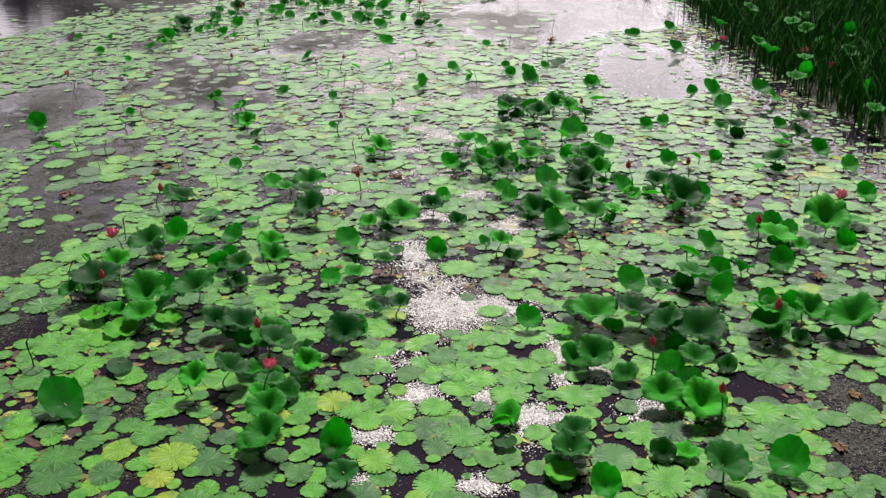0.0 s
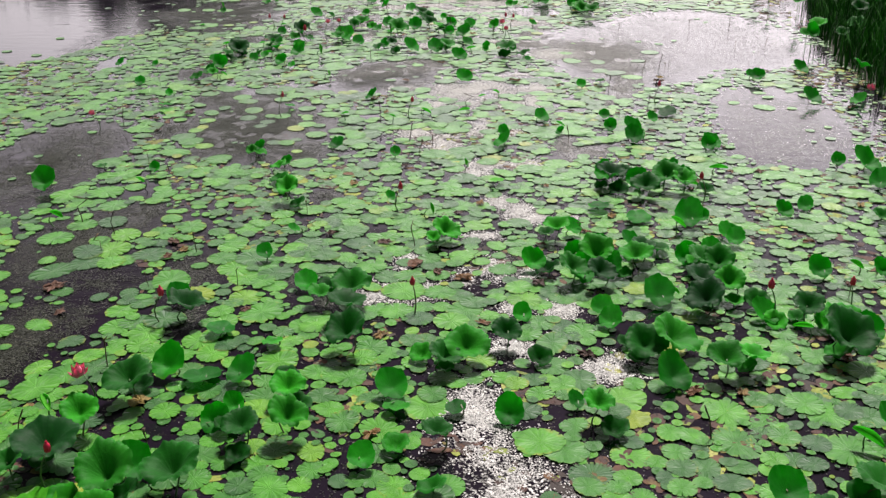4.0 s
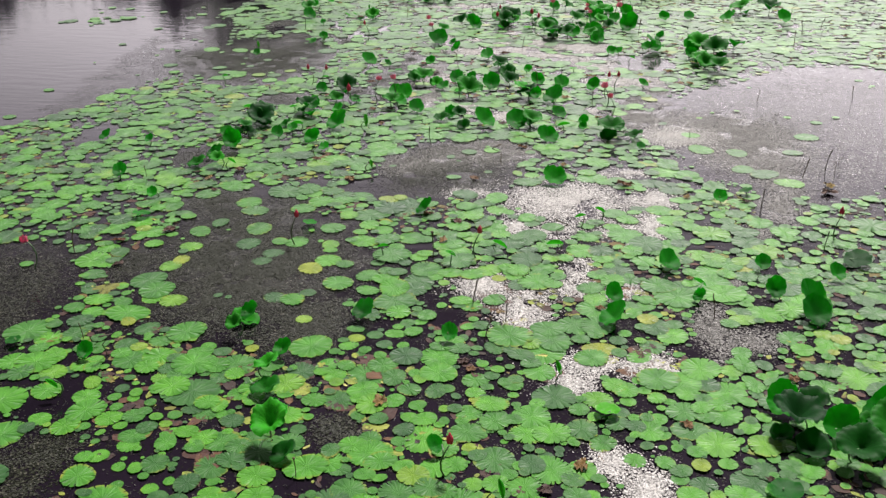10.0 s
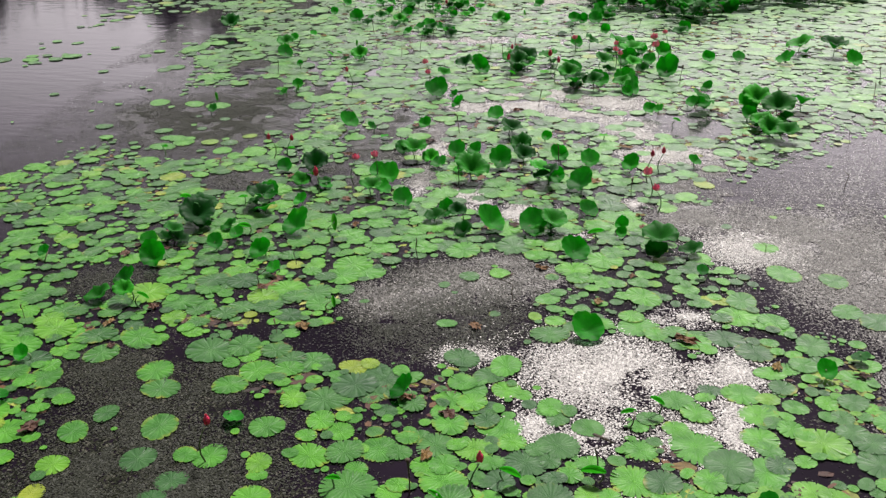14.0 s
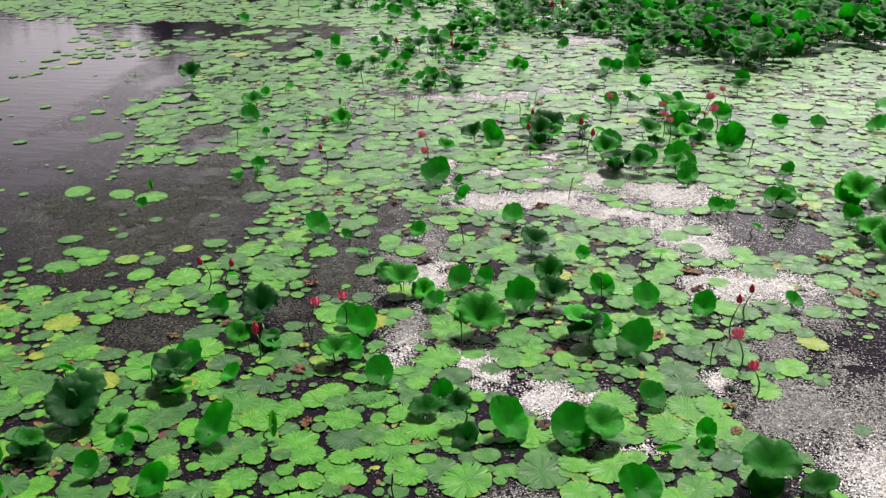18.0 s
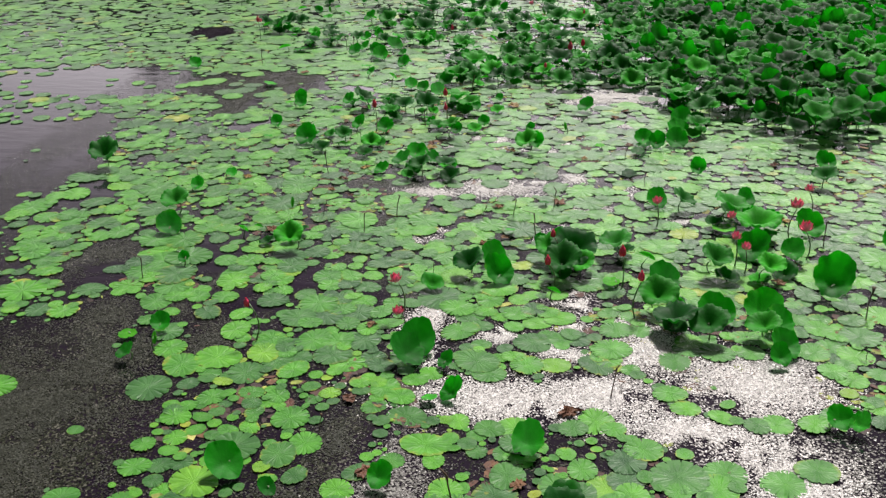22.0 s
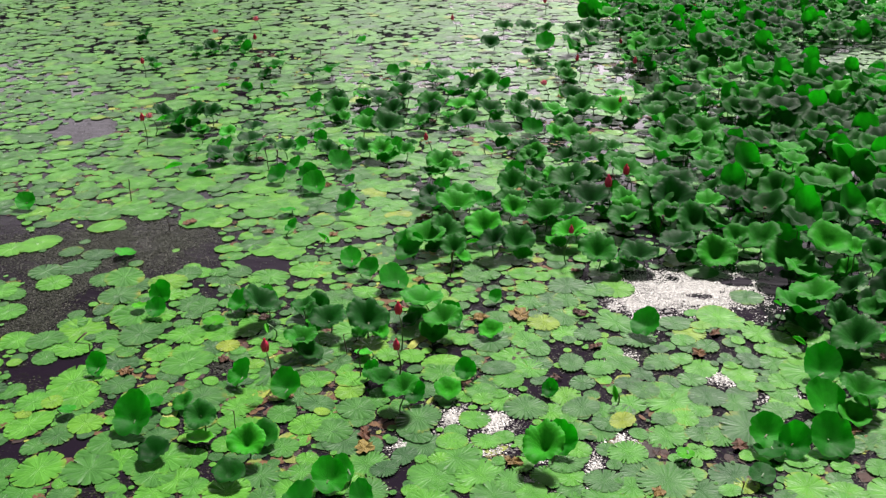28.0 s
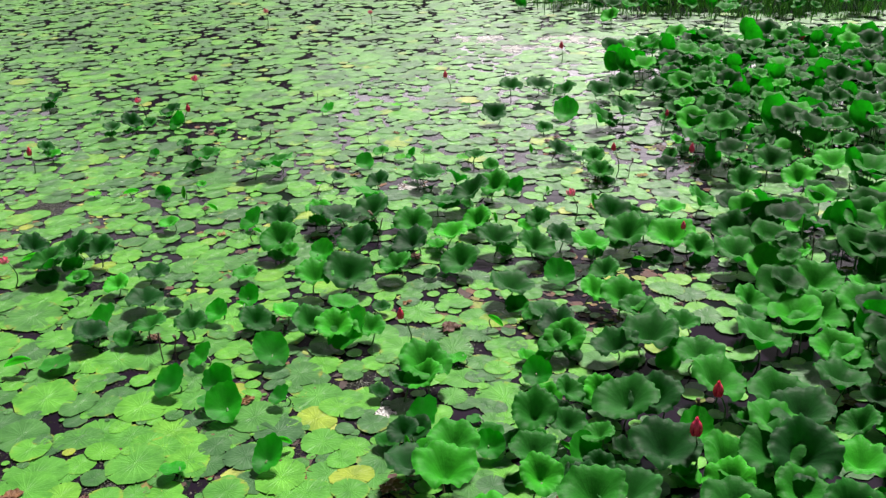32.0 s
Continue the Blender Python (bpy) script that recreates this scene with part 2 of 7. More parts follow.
M_BARK = plain("bark", [(0, (0.05, 0.04, 0.03)), (1, (0.09, 0.07, 0.05))], 0.9, 6.0)
M_CROWN = plain("tree_foliage", [(0, (0.01, 0.03, 0.008)), (1, (0.025, 0.06, 0.012))], 0.6, 2.0, islands=True)
M_MUD = plain("bank_soil", [(0, (0.02, 0.022, 0.012)), (1, (0.02, 0.022, 0.012))], 0.9, 1.5)

M_WATER, n_, l_, p_ = material("pond_water")
place_ = n_.new("ShaderNodeNewGeometry").outputs["Position"]
silt_ = node(n_, "ShaderNodeTexNoise", Scale=0.7, Detail=5.0)
l_.new(place_, silt_.inputs["Vector"])
tone_ = ramp(n_, [(0.35, (0.008, 0.0055, 0.010)), (0.7, (0.015, 0.010, 0.018))])
l_.new(silt_.outputs["Fac"], tone_.inputs["Fac"])
l_.new(tone_.outputs["Color"], p_.inputs["Base Color"])
p_.inputs["Roughness"].default_value, p_.inputs["IOR"].default_value = 0.06, 1.33
p_.inputs["Specular Tint"].default_value = (0.97, 0.91, 1.0, 1)
stretch_ = node(n_, "ShaderNodeMapping", Scale=(1.2, 3.5, 1))
l_.new(place_, stretch_.inputs["Vector"])
ripple_ = node(n_, "ShaderNodeTexNoise", Scale=1.6, Detail=4.0)
l_.new(stretch_.outputs["Vector"], ripple_.inputs["Vector"])
bump_ = node(n_, "ShaderNodeBump", Strength=0.06, Distance=0.05)
l_.new(ripple_.outputs["Fac"], bump_.inputs["Height"])
l_.new(bump_.outputs["Normal"], p_.inputs["Normal"])

# a film of duckweed too fine to tell apart: how thick and how bleached it lies comes with the sheet
M_FILM, n_, l_, p_ = material("duckweed_film")
place_ = n_.new("ShaderNodeNewGeometry").outputs["Position"]
cover_ = n_.new("ShaderNodeVertexColor")
cover_.layer_name = "cover"
part_ = n_.new("ShaderNodeSeparateColor")
l_.new(cover_.outputs["Color"], part_.inputs["Color"])
frond_ = node(n_, "ShaderNodeTexVoronoi", Scale=72.0)
l_.new(place_, frond_.inputs["Vector"])
cell_ = n_.new("ShaderNodeSeparateColor")
l_.new(frond_.outputs["Color"], cell_.inputs["Color"])
lump_ = node(n_, "ShaderNodeTexNoise", Scale=2.6, Detail=6.0, Roughness=0.65)
l_.new(place_, lump_.inputs["Vector"])
thick_ = maths(n_, l_, "ADD", part_.outputs["Red"], maths(n_, l_, "MULTIPLY", maths(n_, l_, "SUBTRACT", lump_.outputs["Fac"], 0.5), 0.7))
there_ = maths(n_, l_, "MULTIPLY", maths(n_, l_, "SUBTRACT", thick_, cell_.outputs["Red"]), 14.0, True)
there_ = maths(n_, l_, "MULTIPLY", there_, maths(n_, l_, "MULTIPLY", part_.outputs["Red"], 20.0, True))
dull_ = ramp(n_, [(0.0, (0.005, 0.006, 0.004)), (0.5, (0.016, 0.018, 0.011)), (0.88, (0.038, 0.039, 0.029)), (1.0, (0.10, 0.095, 0.08))])
l_.new(cell_.outputs["Green"], dull_.inputs["Fac"])
pale_ = ramp(n_, [(0.0, (0.06, 0.055, 0.05)), (0.5, (0.36, 0.34, 0.34)), (1.0, (0.75, 0.71, 0.71))])
l_.new(cell_.outputs["Green"], pale_.inputs["Fac"])
l_.new(blend(n_, l_, part_.outputs["Green"], dull_.outputs["Color"], pale_.outputs["Color"]), p_.inputs["Base Color"])
p_.inputs["Roughness"].default_value = 0.26
sheen_ = node(n_, "ShaderNodeLayerWeight", Blend=0.5).outputs["Facing"]
l_.new(maths(n_, l_, "ADD", maths(n_, l_, "MULTIPLY", maths(n_, l_, "POWER", sheen_, 4.0), 3.2), 0.06), p_.inputs["Specular IOR Level"])
bump_ = node(n_, "ShaderNodeBump", Strength=0.28, Distance=0.004)
l_.new(cell_.outputs["Blue"], bump_.inputs["Height"])
l_.new(bump_.outputs["Normal"], p_.inputs["Normal"])
l_.new(there_, p_.inputs["Alpha"])

# ---------------------------------------------------------------- helpers for meshes
rng = np.random.default_rng(7)


def mesh_of(name, verts, faces, mat, uvs=None, smooth=True):
    me = bpy.data.meshes.new(name)
    me.from_pydata([tuple(v) for v in verts], [], faces)
    if uvs is not None:
        layer = me.uv_layers.new(name="UVMap")
        index = np.empty(len(me.loops), dtype=np.int32)
        me.loops.foreach_get("vertex_index", index)
        layer.data.foreach_set("uv", np.asarray(uvs, dtype=np.float32)[index].ravel())
    me.materials.append(mat)
    if smooth:
        me.polygons.foreach_set("use_smooth", np.ones(len(me.polygons), dtype=bool))
    me.update()
    return me


def part(name, me, parent, label=""):
    """One mesh object under a thing or a part."""
    ob = new(name, me)
    ob.parent = parent
    if label:
        tagged(ob, label)
    return ob


def blade(kind, sectors, rings, seed):
    """A leaf of diameter 1 round its stalk: vertices, faces and a disc-shaped UV. Kinds: pad, bowl, cup, flat."""
    r = np.random.default_rng(seed)
    if kind == "pad":
        # narrow notches, three vertices each, and one vertex on the lobe between two of them
        count = sectors // 4
        at = (np.arange(count) + r.uniform(-0.22, 0.22, count)) * 2 * math.pi / count
        lobe = (at + np.append(at[1:], at[0] + 2 * math.pi)) / 2
        wide = r.uniform(0.03, 0.06, count)
        a = np.column_stack([at - wide, at, at + wide, lobe]).ravel()
        deep = r.uniform(0.08, 0.36 if seed % 3 else 0.14, count) * (r.random(count) < 0.85)
        if seed % 4 == 1:
            deep[r.integers(count)] += 0.35
        slit = np.column_stack([0 * deep, deep, 0 * deep, -0.025 + 0 * deep]).ravel()
    else:
        a = np.linspace(0, 2 * math.pi, sectors, endpoint=False)
        slit = (r.random(sectors) < 0.2) * r.uniform(0.02, 0.10, sectors)
    sectors = len(a)
    out = 1 + (0.06 if kind == "pad" else 0.05) * np.sin(2 * a + r.uniform(0, 6)) + 0.03 * np.sin(3 * a + r.uniform(0, 6)) + r.uniform(-0.012, 0.012, sectors)
    rad = np.array(rings)
    curl = r.uniform(0.5, 1.0)
    folds = r.integers(13, 19) if kind == "bowl" else r.integers(11, 15)
    lobes, phase = r.integers(4, 7), r.uniform(0, 6)
    back = 0.5 + 0.5 * np.sin(a)
    verts, uvs = [(0, 0, 0)], [(0.5, 0.5)]
    for q in rad:
        rr = 0.5 * q * (1 + (out - 1) * q ** 2 - slit * q ** 9)
        wave = np.sin(lobes * a + phase) + 0.6 * np.sin((lobes + 3) * a + 2 * phase)
        bowl = math.sqrt(q * q + 0.012) - 0.11
        fold = 0.045 * np.sin(folds * a + phase)
        pleat = np.where(np.arange(sectors) % 2 == 0, 1.0, -1.0)
        if kind == "pad":
            z = 0.004 * wave * q ** 4 * curl + 0.007 * pleat * q ** 3
        elif kind == "bowl":
            # a wide funnel, higher at its back, its wavy lip spread out flat
            z = (0.66 * bowl - 0.30 * q ** 3) * (0.75 + 0.5 * back) + 0.045 * wave * q ** 4 + 0.5 * fold * q ** 6
        elif kind == "cup":
            # a scoop: a steep rounded back over a fold, the near half spread out flat
            ly, lx = 0.5 * q * np.sin(a), 0.5 * q * np.cos(a)
            z = 0.42 * (np.sqrt(ly ** 2 + 0.003) + ly - 0.055) + 0.42 * bowl * (0.25 + 0.75 * back) + 0.45 * lx ** 2 - 0.13 * q ** 3 * (1 - back) ** 1.5 + 0.045 * wave * q ** 4 + 0.8 * fold * q ** 6
        else:
            z = 0.07 * q ** 1.5 + 0.03 * wave * q ** 3 + 0.006 * pleat * q ** 2
        x, y = rr * np.cos(a), rr * np.sin(a)
        for i in range(sectors):
            verts.append((x[i], y[i], z[i]))
            uvs.append((0.5 + 0.5 * q * math.cos(a[i]), 0.5 + 0.5 * q * math.sin(a[i])))
    faces = [(0, 1 + i, 1 + (i + 1) % sectors) for i in range(sectors)]
    for k in range(len(rad) - 1):
        for i in range(sectors):
            j = (i + 1) % sectors
            faces.append((1 + k * sectors + i, 1 + (k + 1) * sectors + i, 1 + (k + 1) * sectors + j, 1 + k * sectors + j))
    return np.array(verts), faces, np.array(uvs)


def tilted(verts, degrees_x, degrees_z=0.0):
    m = np.array((Matrix.Rotation(radians(degrees_z), 3, "Z") @ Matrix.Rotation(radians(degrees_x), 3, "X")))
    return verts @ m.T


def roll_blade(seed):
    """A young leaf still rolled in from both edges, pale along the rolls."""
    r = np.random.default_rng(seed)
    verts, uvs, faces, nu, nv = [], [], [], 15, 9
    for j in range(nv):
        s = j / (nv - 1)
        wide = 0.17 * math.sin(math.pi * (0.05 + 0.9 * s)) ** 0.7
        for i in range(nu):
            u = i / (nu - 1) * 2 - 1
            bend = u * (1.9 + 0.5 * r.uniform(0.9, 1.1))
            verts.append((wide * (math.sin(bend) * 0.75 + 0.35 * u), (s - 0.5) * 1.0, wide * (1 - math.cos(bend)) * 0.75))
            uvs.append((0.5 + 0.5 * u, 0.5 + 0.4 * (s - 0.5)))
    for j in range(nv - 1):
        for i in range(nu - 1):
            k = j * nu + i
            faces.append((k, k + 1, k + nu + 1, k + nu))
    return np.array(verts), faces, np.array(uvs)


def stalk_mesh(name, mat, bend, width):
    """A stem of height 1 from a little under the water, slightly bent."""
    verts, faces = [], []
    for j in range(6):
        s = j / 5
        c = (bend * math.sin(s * math.pi) * 0.06, bend * 0.05 * math.sin(2.2 * s), -0.25 + 1.25 * s)
        for i in range(6):
            a = i * math.pi / 3
            verts.append((c[0] + width * (1.15 - 0.4 * s) * math.cos(a), c[1] + width * (1.15 - 0.4 * s) * math.sin(a), c[2]))
    for j in range(5):
        for i in range(6):
            k = j * 6
            faces.append((k + i, k + (i + 1) % 6, k + 6 + (i + 1) % 6, k + 6 + i))
    faces.append(tuple(range(30, 36)))
    return mesh_of(name, verts, faces, mat)


class Crowd:
    """Many alike pieces in one mesh."""

    def __init__(self):
        self.v, self.f, self.u, self.n = [], [], [], 0

    def add(self, verts, faces, uvs=None):
        self.v.append(verts)
        self.f.extend([tuple(i + self.n for i in face) for face in faces])
        self.u.append(uvs if uvs is not None else np.zeros((len(verts), 2)))
        self.n += len(verts)

    def build(self, name, mat):
        return new(name, mesh_of(name, np.concatenate(self.v), self.f, mat, np.concatenate(self.u)))


def inside(points, ellipses, grow=1.0):
    """Which of the points lie in one of the ellipses."""
    hit = np.zeros(len(points), dtype=bool)
    for x, y, rx, ry in ellipses:
        hit |= ((points[:, 0] - x) / (rx * grow)) ** 2 + ((points[:, 1] - y) / (ry * grow)) ** 2 < 1
    return hit


def west(y):
    return np.interp(y, [0, 12, 18, 20, 21, 23, 28, 33, 35.2, 36.2, 39, 60], [-2.5, -6.2, -8.6, -9.6, -8.2, -8.5, -9.1, -9.6, -10.2, -14.5, -19.0, -22.0])


def east(y):
    return np.interp(y, [0, 12, 16, 27, 32, 40, 60], [2.5, 6.0, 6.2, 6.0, 6.8, 5.0, 3.6])


def lane(y):
    """The line that the open lane through the leaves follows."""
    return -0.13 * (y - 6)

# ---------------------------------------------------------------- setting: ground, water, banks
def bank_height(x, y):
    spit = 1 - math.sqrt(((x - 9.6) / 4.0) ** 2 + ((y - 18.5) / 12.5) ** 2)
    isle = 1 - math.sqrt(((x + 1.6) / 5.2) ** 2 + ((y - 54.6) / 2.6) ** 2)
    rim = max(y - 72, -22 - y, -52 - x, x - 46) * 0.12
    h = max(-0.7, min(0.35, spit * 0.7), min(-0.06, isle * 0.5 - 0.3), min(0.6, rim))
    return h + (0.05 * noise.noise(Vector((x * 0.4, y * 0.4, 0))) if h > -0.6 else 0)


def ground():
    gx = [-600, -300, -150, -90, -70, -60, -54, -50, -40, -25, -12] + [-10 + 0.5 * i for i in range(49)] + [18, 24, 32, 44, 50, 56, 70, 120, 300, 600]
    gy = [-500, -200, -90, -50, -35, -26, -20, -10, 0] + [3 + 0.75 * i for i in range(74)] + [62, 66, 70, 74, 78, 84, 100, 160, 320, 700]
    verts = [(x, y, bank_height(x, y)) for y in gy for x in gx]
    w = len(gx)
    faces = [(j * w + i, j * w + i + 1, (j + 1) * w + i + 1, (j + 1) * w + i) for j in range(len(gy) - 1) for i in range(w - 1)]
    tagged(new("ground", mesh_of("ground", verts, faces, M_MUD)), "dark silty pond bed rising to soil banks", "ground", kind="structure")


def water():
    verts = [(-58, -28, 0), (52, -28, 0), (52, 78, 0), (-58, 78, 0)]
    tagged(new("water", mesh_of("water", verts, [(0, 1, 2, 3)], M_WATER, smooth=False)), "still dark purplish pond water mirroring a pale sky", "water", kind="structure")


ground()
water()

# ---------------------------------------------------------------- what covers the water, by stretches of the pond: x, y and half sizes
WHITE, GREY, DARK, CLEAR, MASS = [], [], [], [], []
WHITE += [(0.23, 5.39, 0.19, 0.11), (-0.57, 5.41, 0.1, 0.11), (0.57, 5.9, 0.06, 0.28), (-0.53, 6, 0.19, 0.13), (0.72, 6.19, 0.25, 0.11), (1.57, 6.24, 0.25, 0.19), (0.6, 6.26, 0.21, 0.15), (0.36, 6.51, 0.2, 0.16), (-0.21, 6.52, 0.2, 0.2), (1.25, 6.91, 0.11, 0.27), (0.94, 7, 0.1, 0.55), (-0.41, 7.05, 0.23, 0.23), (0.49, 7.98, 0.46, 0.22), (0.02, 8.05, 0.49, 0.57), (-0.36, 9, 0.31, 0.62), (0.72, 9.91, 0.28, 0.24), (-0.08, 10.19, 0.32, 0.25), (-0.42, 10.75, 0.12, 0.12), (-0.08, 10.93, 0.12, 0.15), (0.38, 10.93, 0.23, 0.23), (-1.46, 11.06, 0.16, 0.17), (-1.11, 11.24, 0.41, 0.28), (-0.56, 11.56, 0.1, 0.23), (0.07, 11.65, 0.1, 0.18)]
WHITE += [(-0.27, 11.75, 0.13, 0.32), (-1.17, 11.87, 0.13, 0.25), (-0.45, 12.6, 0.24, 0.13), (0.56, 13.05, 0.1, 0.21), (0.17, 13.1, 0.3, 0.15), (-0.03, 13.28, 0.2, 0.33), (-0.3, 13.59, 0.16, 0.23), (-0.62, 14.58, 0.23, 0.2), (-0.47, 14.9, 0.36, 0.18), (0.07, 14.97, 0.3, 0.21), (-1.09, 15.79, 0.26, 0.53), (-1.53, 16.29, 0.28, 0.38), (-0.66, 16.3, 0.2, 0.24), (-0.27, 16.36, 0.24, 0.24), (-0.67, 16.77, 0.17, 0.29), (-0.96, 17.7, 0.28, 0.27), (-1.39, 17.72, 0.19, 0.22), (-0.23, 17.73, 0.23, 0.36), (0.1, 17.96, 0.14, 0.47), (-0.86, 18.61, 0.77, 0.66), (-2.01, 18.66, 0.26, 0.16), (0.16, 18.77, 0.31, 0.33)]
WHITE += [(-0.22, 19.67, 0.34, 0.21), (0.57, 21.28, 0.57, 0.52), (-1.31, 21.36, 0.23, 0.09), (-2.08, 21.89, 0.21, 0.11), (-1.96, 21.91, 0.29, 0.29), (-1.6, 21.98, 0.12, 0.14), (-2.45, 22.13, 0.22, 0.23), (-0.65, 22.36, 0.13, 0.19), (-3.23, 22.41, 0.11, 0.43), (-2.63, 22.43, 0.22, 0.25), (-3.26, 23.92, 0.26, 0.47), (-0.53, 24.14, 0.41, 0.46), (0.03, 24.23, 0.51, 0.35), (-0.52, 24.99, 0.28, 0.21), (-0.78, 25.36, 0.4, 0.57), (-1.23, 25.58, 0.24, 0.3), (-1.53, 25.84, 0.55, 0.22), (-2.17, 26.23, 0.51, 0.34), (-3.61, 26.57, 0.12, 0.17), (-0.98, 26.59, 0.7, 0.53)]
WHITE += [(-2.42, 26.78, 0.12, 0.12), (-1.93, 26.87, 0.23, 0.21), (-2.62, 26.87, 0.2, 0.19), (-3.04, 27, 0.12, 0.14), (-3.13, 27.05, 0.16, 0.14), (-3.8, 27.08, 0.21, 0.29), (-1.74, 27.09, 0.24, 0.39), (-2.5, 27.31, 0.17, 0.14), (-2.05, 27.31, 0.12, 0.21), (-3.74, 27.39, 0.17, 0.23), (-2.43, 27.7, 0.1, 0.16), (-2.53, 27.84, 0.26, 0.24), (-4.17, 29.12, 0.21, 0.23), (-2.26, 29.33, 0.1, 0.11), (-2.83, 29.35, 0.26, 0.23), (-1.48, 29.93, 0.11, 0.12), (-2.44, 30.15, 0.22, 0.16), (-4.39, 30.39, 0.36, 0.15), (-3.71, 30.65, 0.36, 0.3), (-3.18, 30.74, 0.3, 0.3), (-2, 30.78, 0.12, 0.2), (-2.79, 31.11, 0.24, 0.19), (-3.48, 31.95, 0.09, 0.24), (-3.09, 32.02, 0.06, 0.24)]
# the six patches past y 45 paint the far glare as pale flecks
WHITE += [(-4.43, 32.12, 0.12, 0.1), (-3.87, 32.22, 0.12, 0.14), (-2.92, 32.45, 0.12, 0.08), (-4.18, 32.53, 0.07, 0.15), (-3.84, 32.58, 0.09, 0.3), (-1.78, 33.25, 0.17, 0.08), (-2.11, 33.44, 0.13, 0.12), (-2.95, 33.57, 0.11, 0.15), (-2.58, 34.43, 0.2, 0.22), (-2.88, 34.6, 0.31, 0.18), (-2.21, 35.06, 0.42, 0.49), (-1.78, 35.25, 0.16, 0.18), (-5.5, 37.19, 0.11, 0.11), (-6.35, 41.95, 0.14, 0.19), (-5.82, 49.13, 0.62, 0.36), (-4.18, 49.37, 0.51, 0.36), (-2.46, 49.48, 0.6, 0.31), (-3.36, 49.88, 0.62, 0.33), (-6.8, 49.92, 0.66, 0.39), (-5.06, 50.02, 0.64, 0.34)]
GREY += [(-2.8, 5.47, 0.23, 0.19), (-2.23, 5.64, 0.16, 0.13), (2.95, 5.77, 0.35, 0.43), (-2.35, 6.35, 0.13, 0.32), (3.08, 6.43, 0.26, 0.34), (-2.35, 6.84, 0.09, 0.18), (-3.88, 7.96, 0.21, 0.6), (-4.48, 9.66, 0.43, 0.99), (-4.35, 10.12, 0.38, 0.71), (-3.92, 10.44, 0.28, 0.37), (-2.98, 10.57, 0.2, 0.32), (-1.46, 11.06, 0.12, 0.11), (-1.8, 11.08, 0.12, 0.43), (-4.08, 11.21, 0.48, 0.29), (-2.17, 11.48, 0.17, 0.32), (-3.23, 11.49, 0.27, 0.51), (-4.31, 12.91, 0.32, 0.48), (-2.33, 13.67, 0.22, 0.25), (-3, 15.19, 0.44, 0.67), (-4.06, 15.57, 0.6, 0.56), (-4.1, 15.74, 0.4, 0.33), (-3.65, 15.81, 0.54, 0.76), (-5.12, 16.28, 0.18, 0.66), (-4.3, 16.41, 0.65, 0.88)]
GREY += [(-2.91, 16.56, 0.17, 0.3), (0.86, 16.61, 0.12, 0.27), (-3.63, 16.68, 0.27, 0.4), (-4.52, 17.61, 0.3, 0.21), (-3.92, 17.71, 0.3, 0.2), (1.23, 17.96, 0.18, 0.28), (-4.95, 17.97, 0.47, 0.46), (-3.87, 18.14, 0.31, 0.33), (1.55, 18.68, 0.29, 0.54), (-2.79, 19.01, 0.33, 0.5), (-5.69, 19.52, 0.49, 0.46), (1.71, 19.71, 0.33, 0.79), (1.46, 21.09, 0.92, 1.51), (1.18, 21.72, 1.04, 0.92), (0.1, 22.06, 0.47, 0.5), (-0.05, 22.31, 0.25, 0.3), (-5.41, 22.4, 0.57, 0.39), (-3.96, 22.64, 0.19, 0.28), (0.41, 22.7, 0.21, 0.41), (-4.47, 22.95, 0.3, 0.31), (-0.12, 23.02, 0.31, 0.27), (-3.8, 23.48, 0.26, 0.44), (0.34, 23.75, 0.29, 0.42), (-4.24, 23.88, 0.32, 0.61)]
GREY += [(-6.88, 24.09, 0.87, 0.58), (-4.2, 24.53, 0.34, 0.27), (-6.5, 24.59, 1.2, 0.93), (-7.99, 24.98, 0.51, 0.71), (-4.03, 25.28, 0.24, 0.62), (-6.43, 25.56, 0.59, 0.9), (-6.23, 26.24, 0.4, 0.37), (-5.57, 26.56, 0.25, 0.43), (-6.67, 26.73, 0.35, 0.57), (-0.93, 26.92, 0.37, 0.08), (-0.6, 26.98, 0.22, 0.08), (-6.14, 27.05, 0.18, 0.25), (-6.02, 27.68, 0.14, 0.28), (-3.94, 27.68, 0.18, 0.17), (-4.46, 27.85, 0.19, 0.18), (-7.37, 27.93, 0.4, 0.66), (-4.73, 29.39, 0.22, 0.25), (-5.23, 30.56, 0.37, 0.15), (-4.75, 30.63, 0.37, 0.31), (-6.2, 32.93, 0.14, 0.15), (-8.2, 33.4, 0.31, 0.47), (-8.32, 34.08, 0.5, 0.66), (-8.25, 35.18, 0.92, 0.79), (-7.96, 35.38, 0.74, 0.64)]
GREY += [(-7.11, 36.04, 0.16, 0.11), (-6.71, 36.78, 0.26, 0.11), (-7.24, 37.34, 0.09, 0.09), (-5.78, 37.55, 0.14, 0.12), (-10.53, 40.73, 0.35, 0.39)]
